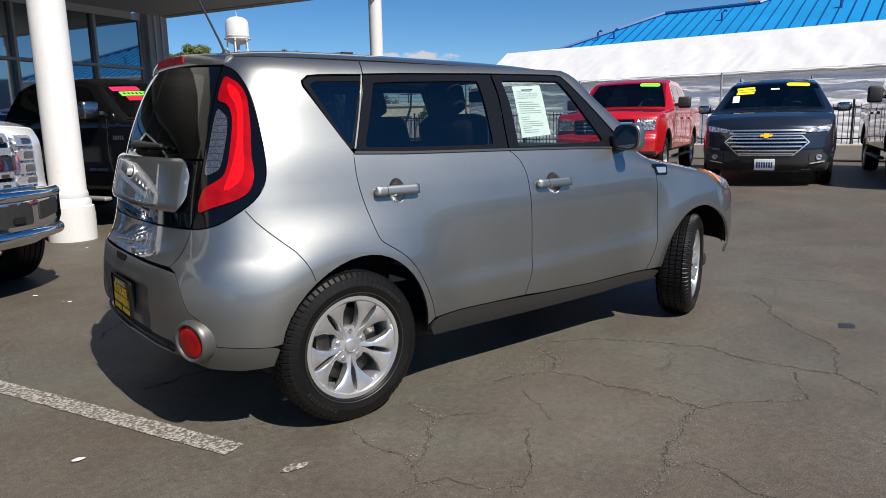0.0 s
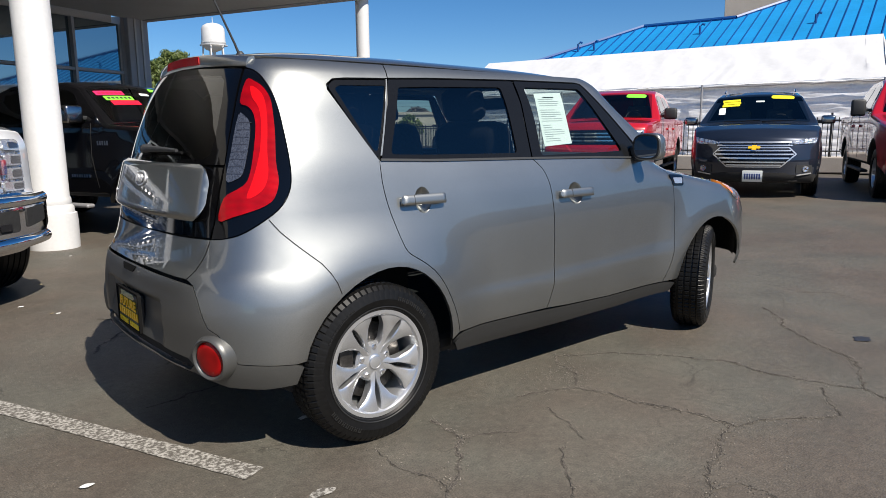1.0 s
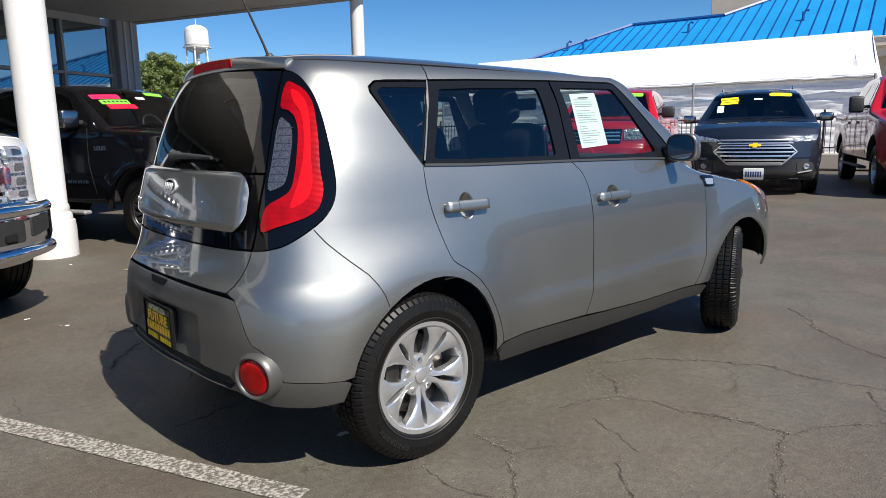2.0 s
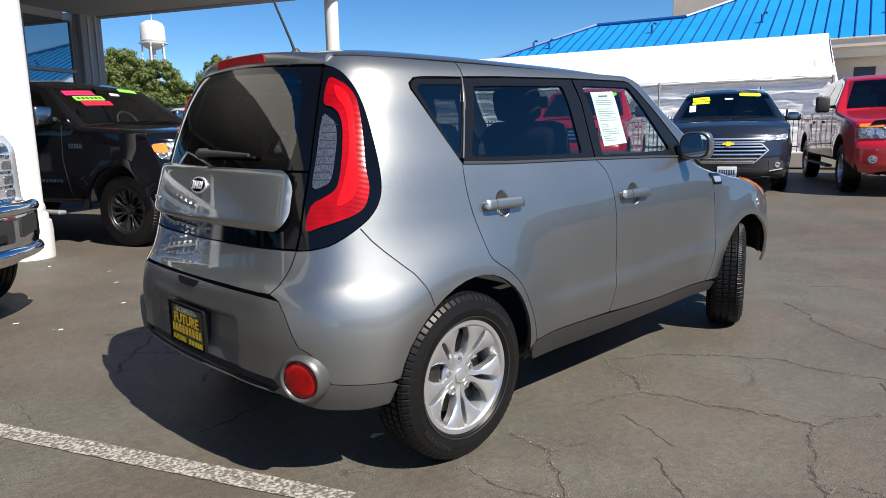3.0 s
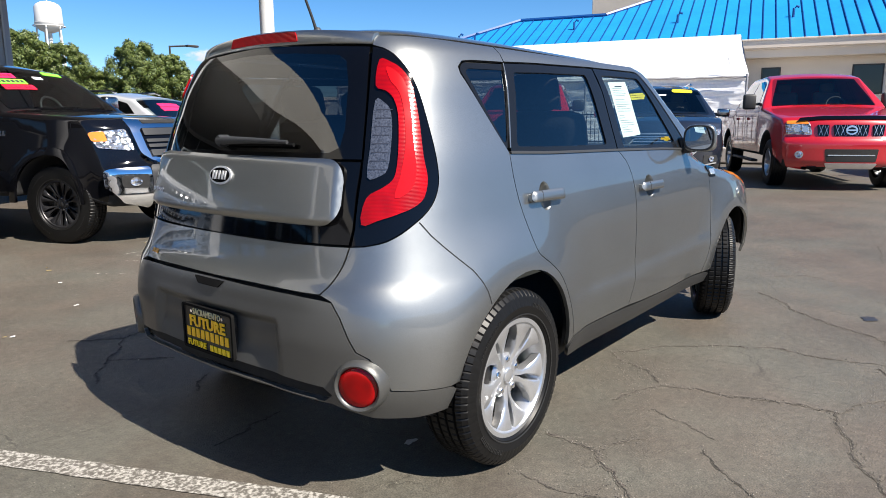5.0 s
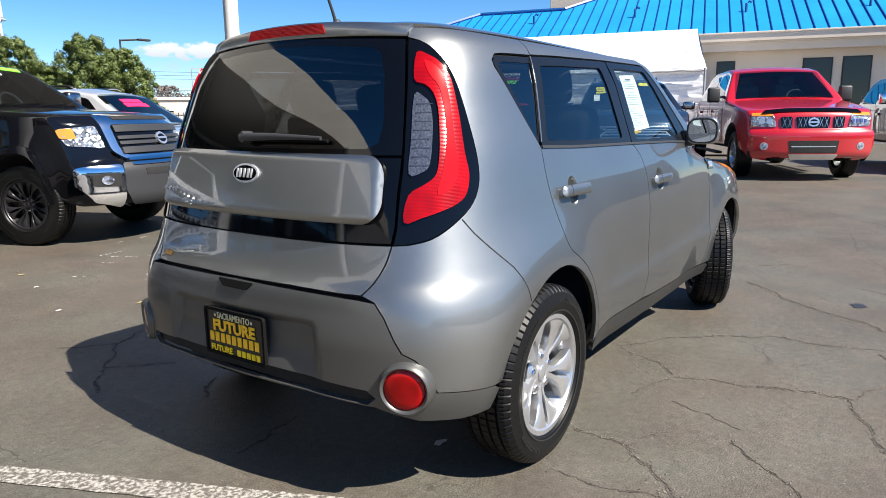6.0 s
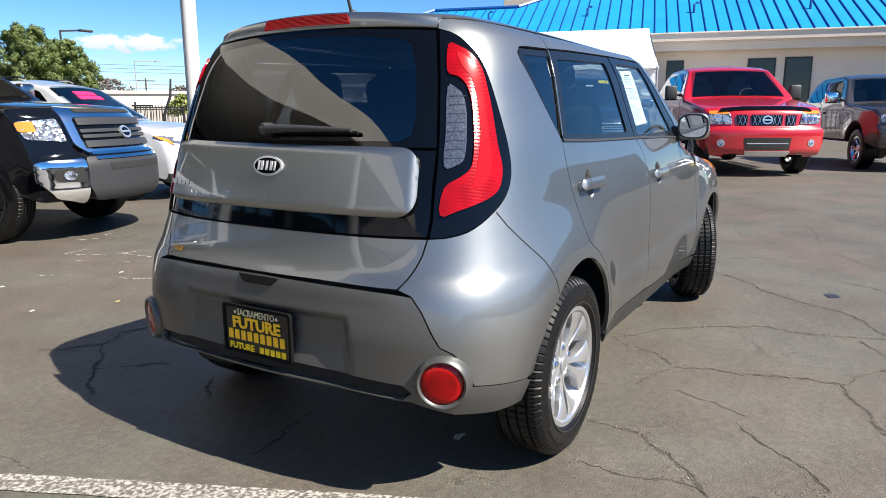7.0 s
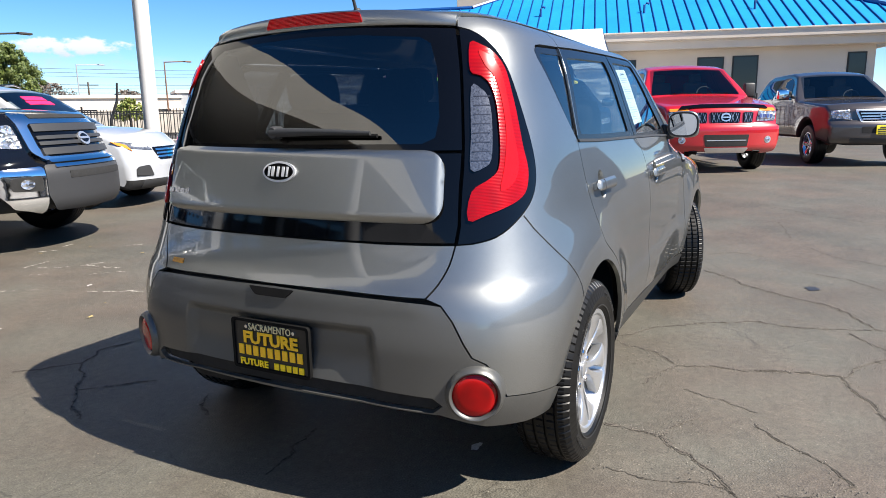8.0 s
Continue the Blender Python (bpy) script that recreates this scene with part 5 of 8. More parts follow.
def worn_paint():
    """Road paint that has flaked off in patches down to the asphalt."""
    m = mat("worn_white_line", (0.60, 0.60, 0.58), 0.85)
    n, l = m.node_tree.nodes, m.node_tree.links
    b = n["Principled BSDF"]
    tc = n.new("ShaderNodeTexCoord")
    tx = n.new("ShaderNodeTexNoise")
    tx.inputs["Scale"].default_value, tx.inputs["Detail"].default_value, tx.inputs["Roughness"].default_value = 62, 6, 0.72
    l.new(tc.outputs["Object"], tx.inputs["Vector"])
    rp = n.new("ShaderNodeValToRGB")
    rp.color_ramp.elements[0].position, rp.color_ramp.elements[0].color = 0.46, (0.082, 0.074, 0.062, 1)
    rp.color_ramp.elements[1].position, rp.color_ramp.elements[1].color = 0.58, (0.36, 0.345, 0.31, 1)
    l.new(tx.outputs["Fac"], rp.inputs[0])
    l.new(rp.outputs[0], b.inputs["Base Color"])
    return m


M_line = worn_paint()


def crumbled(name, dark, mid, light, scale):
    """Broken binder: dark pits, loose grit and pale chippings side by side."""
    m = mat(name, mid, 0.95)
    n, l = m.node_tree.nodes, m.node_tree.links
    tc = n.new("ShaderNodeTexCoord")
    tx = n.new("ShaderNodeTexNoise")
    tx.inputs["Scale"].default_value, tx.inputs["Detail"].default_value, tx.inputs["Roughness"].default_value = scale, 3, 0.7
    l.new(tc.outputs["Object"], tx.inputs["Vector"])
    rp = n.new("ShaderNodeValToRGB")
    e = rp.color_ramp.elements
    e[0].position, e[0].color = 0.40, (*dark, 1)
    e[1].position, e[1].color = 0.66, (*light, 1)
    k = e.new(0.50)
    k.color = (*mid, 1)
    l.new(tx.outputs["Fac"], rp.inputs[0])
    l.new(rp.outputs[0], n["Principled BSDF"].inputs["Base Color"])
    return m


M_crack = crumbled("open_crack", (0.014, 0.012, 0.010), (0.050, 0.044, 0.037), (0.140, 0.122, 0.100), 110)
M_crack_lip = crumbled("crumbled_asphalt", (0.050, 0.044, 0.037), (0.082, 0.072, 0.059), (0.145, 0.128, 0.104), 150)


def stripe(name, pts, width, material, label, category, z=0.004, jag=0.0, seed=1, solid=1.0):
    """A flat ribbon along the ground through a few places, its edges uneven; below 1, solid is the share of its length that is left."""
    rnd = random.Random(seed)
    line = []
    for (ax, ay), (bx, by) in zip(pts, pts[1:]):
        n = max(2, int(math.hypot(bx - ax, by - ay) / (0.016 if jag else 0.04)))
        for i in range(n):
            t = i / n
            line.append(Vector((ax + (bx - ax) * t, ay + (by - ay) * t)))
    line.append(Vector(pts[-1]))
    if jag:
        line = [p + Vector((rnd.uniform(-jag, jag), rnd.uniform(-jag, jag))) + 0.035 * Vector((noise.noise((p.x * 5, p.y * 5, 1.0)), noise.noise((p.x * 5, p.y * 5, 6.0)))) + 0.016 * Vector((noise.noise((p.x * 17, p.y * 17, 3.0)), noise.noise((p.x * 17, p.y * 17, 8.0)))) for p in line]
    vs, fs = [], []
    for i, p in enumerate(line):
        t = (line[min(i + 1, len(line) - 1)] - line[max(i - 1, 0)]).normalized()
        nn = Vector((-t.y, t.x))
        w = width / 2 * (rnd.uniform(0.1, 1.4) * (0.55 + 0.9 * abs(noise.noise((p.x * 9, p.y * 9, seed)))) if jag else rnd.uniform(0.94, 1.04))
        for q in (p + nn * w, p - nn * w):
            vs.append((q.x, q.y, ground_z(q.x, q.y) + z))
        if i and (solid >= 1 or 0.5 + 0.8 * noise.noise((p.x * 13, p.y * 13, seed * 1.7)) < solid):
            fs.append((2 * i - 2, 2 * i - 1, 2 * i + 1, 2 * i))
    ob = mesh_object(name, vs, fs, material)
    return tagged(ob, label, category, kind="structure")


stripe("parking_line", [(-2.30, 3.05), (-0.53, -0.80)], 0.105, M_line, "worn white parking line painted on asphalt", "road marking", 0.004)
WIDE_CRACKS = [
    [(0.30, -2.10), (0.45, -2.04), (0.68, -1.98), (0.76, -1.92), (0.91, -1.87), (1.04, -1.81), (1.23, -1.76)],
    [(1.23, -1.76), (1.23, -1.61), (1.21, -1.50), (1.15, -1.36), (1.14, -1.20), (1.07, -1.02)],
    [(0.28, -0.86), (0.27, -0.95), (0.28, -1.07), (0.16, -1.18), (0.10, -1.25), (-0.06, -1.36)],
    [(3.35, -0.92), (2.92, -1.25), (2.72, -1.50), (2.60, -1.74), (2.43, -1.86), (2.12, -1.95), (2.00, -2.22)],
]
THIN_CRACKS = [
    [(1.07, -1.02), (0.90, -0.96), (0.75, -0.92)],
    [(1.09, -1.00), (1.25, -0.91), (1.27, -0.74), (1.34, -0.63)],
    [(1.34, -0.63), (1.66, -0.81), (1.86, -1.06), (2.01, -1.36), (2.00, -1.60), (2.10, -1.95)],
    [(1.23, -1.76), (1.37, -1.80), (1.45, -1.89), (1.72, -2.03), (1.82, -1.93), (1.98, -1.83)],
    [(0.68, -1.98), (0.77, -2.02), (0.78, -2.10), (0.75, -2.27), (0.80, -2.45)],
    [(-0.18, -1.49), (-0.02, -1.52), (0.06, -1.67), (0.14, -1.72), (0.26, -1.69), (0.38, -1.52), (0.53, -1.40)],
    [(0.28, -1.07), (0.39, -1.12), (0.51, -1.20)],
]
FAINT_CRACKS = [
    [(0.76, -1.08), (0.73, -1.24), (0.66, -1.43)],
    [(-0.08, -0.92), (-0.07, -1.14), (-0.03, -1.25), (-0.09, -1.47)],
    [(3.56, -1.60), (3.43, -1.90), (3.15, -2.09)],
    [(4.00, -0.85), (4.15, -1.07), (4.06, -1.30)],
    [(7.17, -0.98), (6.49, -1.62), (5.97, -2.39)],
    [(5.87, -1.37), (5.44, -1.46), (5.02, -1.51)],
    [(4.61, -1.65), (4.28, -1.82), (4.03, -2.20)],
]
for wide, family in ((1.0, WIDE_CRACKS), (0.6, THIN_CRACKS), (0.42, FAINT_CRACKS)):
    for k, c in enumerate(family):
        seed = 20 + k + int(wide * 100)
        stripe("crack_lip", c, 0.030 * wide, M_crack_lip, "crumbled edge of a crack in asphalt", "crack", 0.002, 0.004, seed)
        stripe("crack", c, 0.0085 * wide, M_crack, "dark open crack in the asphalt", "crack", 0.004, 0.004, seed, 0.72 if wide == 1 else 0.58)


def grit():
    """Loose chippings, thick along the cracks and thin elsewhere."""
    rnd = random.Random(77)
    vs, fs = [], []

    def stone(x, y, r):
        k, z = len(vs), ground_z(x, y)
        a = rnd.uniform(0, 6.28)
        for i in range(4):
            q = r * rnd.uniform(0.6, 1.2)
            vs.append((x + q * math.cos(a + i * 1.57), y + q * math.sin(a + i * 1.57), z + 0.003))
        vs.append((x + r * rnd.uniform(-0.3, 0.3), y + r * rnd.uniform(-0.3, 0.3), z + 0.003 + r * rnd.uniform(0.7, 1.3)))
        fs.extend((k + i, k + (i + 1) % 4, k + 4) for i in range(4))
    for count, family in ((170, WIDE_CRACKS), (95, THIN_CRACKS), (34, FAINT_CRACKS)):
        for c in family:
            for (ax, ay), (bx, by) in zip(c, c[1:]):
                for i in range(int(count * math.hypot(bx - ax, by - ay)) + 1):
                    t = rnd.random()
                    stone(ax + (bx - ax) * t + rnd.gauss(0, 0.022), ay + (by - ay) * t + rnd.gauss(0, 0.022), rnd.uniform(0.0016, 0.0042))
    for i in range(1500):
        stone(rnd.uniform(-1.6, 5.0), rnd.uniform(-2.6, 3.6), rnd.uniform(0.0014, 0.0036))
    for i in range(500):
        stone(1.15 + rnd.gauss(0, 0.16), -0.88 + rnd.gauss(0, 0.10), rnd.uniform(0.0014, 0.0034))
    return mesh_object("grit", vs, fs, leaf_material("loose_chippings", (0.035, 0.031, 0.026), (0.24, 0.215, 0.175)))


tagged(grit(), "loose stone chippings along cracks in the asphalt", "grit", kind="stuff")


def blot(name, x, y, r, material, label, category, z=0.005, seed=1, squash=0.7, h=0.0):
    rnd = random.Random(seed)
    pts = [(x + r * rnd.uniform(0.55, 1.1) * math.cos(a), y + r * squash * rnd.uniform(0.55, 1.1) * math.sin(a)) for a in [2 * math.pi * i / 12 for i in range(12)]]
    base = ground_z(x, y)
    top = [(px, py, base + z + h * rnd.uniform(0.3, 1)) for px, py in pts]
    ob = mesh_object(name, top + [(x, y, base + z + h)], [(i, (i + 1) % 12, 12) for i in range(12)], material)
    return tagged(ob, label, category, kind="structure" if h == 0 else "")


blot("oil_spot", 3.02, -1.66, 0.075, mat("oil_stain", (0.025, 0.026, 0.03), 0.5), "dark oil spot on asphalt", "stain", 0.004, 3)
blot("paint_chip", -0.14, -0.47, 0.045, M_road_paint, "white scrap lying on asphalt", "litter", 0.004, 4, 0.45, 0.006)
blot("paint_chip", -1.04, -0.49, 0.03, M_road_paint, "white scrap lying on asphalt", "litter", 0.004, 5, 0.6, 0.006)
blot("paint_chip", -0.41, -1.09, 0.06, M_line, "worn white paint chip on asphalt", "litter", 0.004, 6, 0.5, 0.002)
rnd = random.Random(8)
for k in range(26):
    x, y = rnd.uniform(-1.5, 2.2), rnd.uniform(2.3, 5.2)
    blot("leaf", x, y, rnd.uniform(0.012, 0.03), M_dry_leaf if k % 3 else M_road_paint, "small dry leaf on asphalt", "litter", 0.004, 40 + k, 0.5, 0.008)
WORN_MARKS = [((0.82, 3.15), (1.00, 2.74), 0.032), ((0.53, 3.76), (0.69, 3.55), 0.030), ((1.05, 4.42), (1.40, 4.46), 0.030), ((1.84, 5.03), (2.06, 5.08), 0.030), ((2.22, 4.47), (2.32, 4.36), 0.026),
              ((1.44, 4.02), (1.60, 3.94), 0.026), ((1.22, 3.65), (1.40, 3.47), 0.018), ((0.95, 4.10), (1.10, 3.98), 0.020),
              ((1.19, 4.30), (1.31, 4.08), 0.034), ((1.41, 4.05), (1.47, 3.64), 0.028), ((1.55, 5.08), (1.75, 4.90), 0.024)]
M_scuff = crumbled("scuffed_pale_stone", (0.090, 0.080, 0.066), (0.30, 0.28, 0.24), (0.66, 0.63, 0.57), 60)
for k, (a, b, w) in enumerate(WORN_MARKS):
    mid = ((a[0] + b[0]) / 2 + 0.01, (a[1] + b[1]) / 2 - 0.01)
    stripe("worn_mark", [a, mid, b], w, M_scuff, "pale scuffed patch on asphalt", "scuff", 0.0035, 0.007, 60 + k, 0.72)
SHADE_CRACKS = [[(-0.42, 2.00), (-0.28, 1.85), (-0.19, 1.79), (0.02, 1.88), (0.19, 1.85), (0.42, 1.70)], [(-0.19, 1.79), (-0.26, 1.67), (-0.44, 1.48), (-0.57, 1.32), (-0.63, 1.16)],
                [(-0.44, 1.48), (-0.30, 1.36), (-0.19, 1.22)], [(-0.19, 0.86), (-0.29, 0.80), (-0.36, 0.70)], [(-0.66, 0.14), (-0.53, 0.12), (-0.38, 0.18), (-0.27, 0.20)]]
for k, c in enumerate(SHADE_CRACKS):
    stripe("crack_lip", c, 0.024, M_crack_lip, "crumbled edge of a crack in asphalt", "crack", 0.002, 0.004, 81 + k)
    stripe("crack", c, 0.010, M_crack, "dark open crack in the asphalt", "crack", 0.004, 0.004, 81 + k, 0.8)

# ---- shop with its canopy ----
CORNER = Vector((3.90, 14.6, 0))
SHOP = Matrix.Translation(CORNER) @ Matrix.Rotation(radians(25), 4, "Z")   # x along the front, -y out into the lot
canopy = thing("canopy", "flat grey stucco canopy carried by white columns", "canopy", SHOP)
part("fascia", box((24, 0.25, 1.25), (-12.0, -6.27, 4.575), 0.01), M_fascia_lightened, canopy, "stucco front fascia, lightened for its reflection")
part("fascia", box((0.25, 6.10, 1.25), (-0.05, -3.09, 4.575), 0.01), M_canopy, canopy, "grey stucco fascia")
part("soffit", box((23.7, 6.1, 0.10), (-12.0, -3.1, 4.02)), M_soffit, canopy, "dark grey soffit")
part("roof_deck", box((23.7, 6.1, 0.10), (-12.0, -3.1, 4.45)), M_canopy, canopy)
part("beam", box((0.35, 6.1, 0.30), (-7.2, -3.1, 3.86), 0.01), M_soffit, canopy)
part("soffit_joint", box((0.03, 6.1, 0.03), (-3.6, -3.1, 3.965)), M_under, canopy)


def column(x, y, r, top, plinth=True):
    prof = [(r * 1.32, 0.0), (r * 1.34, 0.30), (r * 1.30, 0.40), (r * 1.20, 0.41), (r * 1.18, 0.47), (r * 1.06, 0.50), (r * 1.08, 0.53), (r * 1.05, 0.57), (r, 0.59), (r * 0.97, top)] if plinth else [(r * 1.25, 0), (r * 1.25, 0.04), (r, 0.05), (r, top)]
    ob = part("column", lathe(prof, 40), M_white, None, smooth=35)
    ob.location = (x, y, ground_z(x, y))
    return tagged(ob, "white painted round column with stepped base" if plinth else "slim white painted steel column", "column", "canopy columns")


column(0.01, 5.71, 0.198, 3.98)
column(6.49, 9.01, 0.135, 3.98, False)
column(-6.55, 2.65, 0.215, 3.98)
column(-8.2, 6.5, 0.135, 3.98, False)

shop_wall = thing("wall_north", "grey shop wall with framed reflective windows", "wall", SHOP, kind="structure")
part("header", box((22, 0.30, 0.18), (-11.9, 0.15, 3.91)), M_soffit, shop_wall, "dark grey header")
part("sill_wall", box((22, 0.30, 0.5), (-11.9, 0.15, 0.25)), M_canopy, shop_wall)
part("corner_pier", box((0.58, 0.6, 4.0), (-0.30, 0.15, 2.0), 0.02), M_canopy, shop_wall, "grey stucco corner pier")
for dx in (-0.20, -0.40):
    part("pier_groove", box((0.05, 0.03, 4.0), (dx, -0.16, 2.0)), M_soffit, shop_wall)
part("jamb", box((0.09, 0.28, 4.0), (-0.635, 0.12, 2.0)), M_frame, shop_wall)
xs = [-0.66, -1.93] + [-3.73 - 1.8 * i for i in range(11)]
for a, b in zip(xs, xs[1:]):
    part("mullion", box((0.07, 0.14, 3.32), (b, 0.02, 2.16), 0.008), M_frame, shop_wall)
    for z0, z1 in ((0.50, 2.685), (2.755, 3.82)):
        part("pane", box((abs(b - a) - 0.07, 0.02, z1 - z0), ((a + b) / 2, 0.06, (z0 + z1) / 2)), M_window, shop_wall, "blue-reflecting window pane")
part("transom", box((21, 0.12, 0.07), (-11.2, 0.02, 2.72), 0.008), M_frame, shop_wall)
part("back_wall", box((22, 0.2, 4.0), (-11.9, 6.0, 2.0)), M_soffit, shop_wall)

# plain unseen walls added behind and beside the camera; close lot, block low sky
for nm, x, y, h, w, tall, mt in (("wall_west", -15.0, -7.0, 60, 24, 3.4, M_canopy), ("wall_south", 4.0, -34.0, 10, 70, 5.0, M_canopy), ("wall_east", 42.0, -36.0, 90, 46, 5.5, M_canopy)):
    ob = part(nm, box((w, 0.3, tall), (0, 0, tall / 2)), mt, None)
    ob.matrix_world = pose(x, y, 0, 0, 0, h)
    tagged(ob, "plain unseen wall added to block the low sky", "wall", kind="structure")

# ---- hall with the blue roof, tent, fence ----
HALL = Matrix.Translation((26.86, 5.75, 0.08)) @ Matrix(((0.262, 0.965, 0, 0), (-0.965, 0.262, 0, 0), (0, 0, 1, 0), (0, 0, 0, 1)))
SLOPE, EAVE = 0.45, 4.32


def hall(x, back, z):
    return HALL @ Vector((x, back, z))


building = thing("hall", "beige stucco hall with a blue standing-seam metal roof", "building", HALL)
part("wall", box((25.0, 0.3, 3.8), (-2.1, 0.95, 1.9)), M_beige, building, "beige stucco wall")
part("wall", box((0.3, 18, 3.8), (10.3, 9.9, 1.9)), M_beige, building, "beige stucco wall")
part("fascia", box((27.6, 0.16, 0.34), (-0.8, 0.02, EAVE - 0.17), 0.015), M_beige_dark, building, "tan fascia board")
part("fascia_trim", box((27.6, 0.10, 0.06), (-0.8, -0.05, EAVE - 0.02), 0.01), M_beige, building)
part("lower_beam", box((27.2, 0.55, 0.34), (-0.8, 0.42, EAVE - 0.52), 0.02), M_beige, building, "beige beam under the eave")
part("soffit", box((27.4, 0.9, 0.06), (-0.8, 0.5, EAVE - 0.36)), M_beige_dark, building)
part("fascia", box((0.16, 20, 0.34), (12.95, 10.0, EAVE - 0.17), 0.015), M_beige_dark, building)
plan = [(-14.6, 0.0), (13.0, 0.0), (3.0, 10.0), (-0.3, 10.0), (-6.3, 4.0), (-10.5, 4.0)]


def roof_plane(x, b):
    return (x, b, EAVE + SLOPE * b + 0.02)


roof = sheet("roof", plan, 1.5, roof_plane, M_blue, building, 0.08, label="blue metal roof slope", normal=lambda a, b: Vector((0, -SLOPE, 1)).normalized())
x = -14.2
while x < 12.9:
    top = max(b for b in np.linspace(0, 10, 101) if inside(x, b + 1e-4, plan) or b == 0)
    if top > 0.15:
        mid = (Vector(roof_plane(x, 0.0)) + Vector(roof_plane(x, top))) / 2
        length = top * math.hypot(1, SLOPE)
        part("seam", box((0.032, length, 0.05), mid + Vector((0, -0.01, 0.025)), 0, Matrix.Rotation(math.atan(SLOPE), 4, "X")), M_blue_seam, roof)
    x += 0.49
for p, q in (((-14.6, 0), (-10.5, 4)), ((-10.5, 4), (-6.3, 4)), ((-6.3, 4), (-0.3, 10)), ((-0.3, 10), (3, 10)), ((3, 10), (13, 0))):
    part("ridge_cap", tube([Vector(roof_plane(*p)) + Vector((0, 0, 0.05)), Vector(roof_plane(*q)) + Vector((0, 0, 0.05))], 0.09, 6), M_blue_seam, roof)
right_plan = [(13.0, 0.0), (13.0, 20.0), (3.0, 10.0)]
sheet("roof", right_plan, 2.0, lambda a, b: (a, b, EAVE + SLOPE * (13.0 - a) + 0.02), M_blue, building, 0.05, normal=lambda a, b: Vector((SLOPE, 0, 1)).normalized())
sheet("roof", [(-14.6, 0.0), (-10.5, 4.0), (-14.6, 8.0)], 2.0, lambda a, b: (a, b, EAVE + SLOPE * (a + 14.6) + 0.02), M_blue, building, 0.05, normal=lambda a, b: Vector((-SLOPE, 0, 1)).normalized())
for vx, vb in ((-12.7, 1.3), (-11.9, 1.3), (-7.4, 2.3), (-2.9, 2.4), (1.6, 2.3), (6.1, 2.2)):
    v = part("roof_vent", tube([Vector(roof_plane(vx, vb)), Vector(roof_plane(vx, vb)) + Vector((0, 0, 0.34)), Vector(roof_plane(vx, vb)) + Vector((0.10, 0, 0.42)), Vector(roof_plane(vx, vb)) + Vector((0.20, 0, 0.38))], 0.05, 8), M_blue_seam, building, "small blue vent pipe")
part("tower", box((5.5, 4.0, 4.5), (-5.2, 10.8, 6.5), 0.02), M_beige, building, "beige stucco tower")
part("tower_cap", box((5.8, 4.3, 0.25), (-5.2, 10.8, 8.7), 0.03), M_beige_dark, building)
for x0, x1, z0, z1 in ((0.55, 1.25, 2.3, 3.30), (3.70, 4.75, 2.2, 3.32), (5.08, 6.08, 1.2, 3.34), (9.40, 10.10, 0.6, 3.36)):
    w = part("window", box((x1 - x0, 0.04, z1 - z0), ((x0 + x1) / 2, 0.79, (z0 + z1) / 2)), M_frame_dark, building, "dark framed window")
    part("pane", box((x1 - x0 - 0.10, 0.03, z1 - z0 - 0.10), ((x0 + x1) / 2, 0.765, (z0 + z1) / 2)), M_window_dark, w, "dark reflecting pane")

tent = thing("marquee", "long white tarpaulin marquee with wrinkled sheeting walls", "marquee", HALL)
rnd = random.Random(4)
vs, fs = [], []
nx, nb = 150, 16
for i in range(nx + 1):
    x = -15.0 + 15.1 * i / nx
    for j in range(nb + 1):
        f = j / nb
        sag = 0.05 * math.sin(f * math.pi) * (1 + 0.8 * noise.noise((x * 0.8, f * 2, 0)))
        wr = 0.045 * noise.noise((x * 1.5 + f * 2.2, f * 1.2, 3.0)) + 0.030 * abs(noise.noise((x * 4.0 - f * 2.5, f * 1.6, 9.0)))
        edge = 0.06 * noise.noise((x * 1.1, 0, 7.0)) * (1 - f)
        vs.append((x - 0.35 * f * (1 if x > -0.5 else 0), -6.05 + 3.0 * f, 2.60 + edge + 1.60 * f - sag + wr * (1 - f ** 5)))
for i in range(nx):
    for j in range(nb):
        a = i * (nb + 1) + j
        fs.append((a, a + nb + 1, a + nb + 2, a + 1))
mesh_object("tarpaulin", vs, fs, M_tarp, tent, 60)
vs, fs = [], []
nz = 70
for i in range(nx * 3 + 1):
    x = -15.0 + 15.1 * i / (nx * 3)
    for j in range(nz + 1):
        f = j / nz
        z = 0.25 + 2.42 * f
        y = -5.98 + 0.030 * noise.noise((x * 0.55, z * 5.5, 1.0)) + 0.022 * noise.noise((x * 1.3, z * 13.0, 5.0)) + 0.014 * noise.noise((x * 2.6, z * 27.0, 8.0))
        vs.append((x, y, z))
for i in range(nx * 3):
    for j in range(nz):
        a = i * (nz + 1) + j
        fs.append((a, a + nz + 1, a + nz + 2, a + 1))
mesh_object("sheeting", vs, fs, M_sheeting, tent, 60)
part("edge_rope", tube([(-15 + 15.1 * i / 40, -6.10, 2.57 + 0.05 * noise.noise((i * 0.7, 0, 2))) for i in range(41)], 0.03, 6), M_frame, tent, "grey edge seam")
mesh_object("gable", [(0.1, -6.0, 0.2), (0.1, -6.0, 2.6), (-0.25, -3.05, 4.2), (0.1, -0.8, 2.7), (0.1, -0.8, 0.2)], [(0, 1, 2, 3, 4)], M_sheeting, tent)
mesh_object("tarpaulin", [(-15, -3.05, 4.2), (-0.25, -3.05, 4.2), (0.1, -0.8, 2.7), (-15, -0.8, 2.7)], [(0, 1, 2, 3)], M_tarp, tent)
for px in (0.05, -5.0, -10.0, -14.9):
    part("pole", tube([(px, -6.12, 0.1), (px, -6.12, 2.65)], 0.035, 8), M_frame, tent)

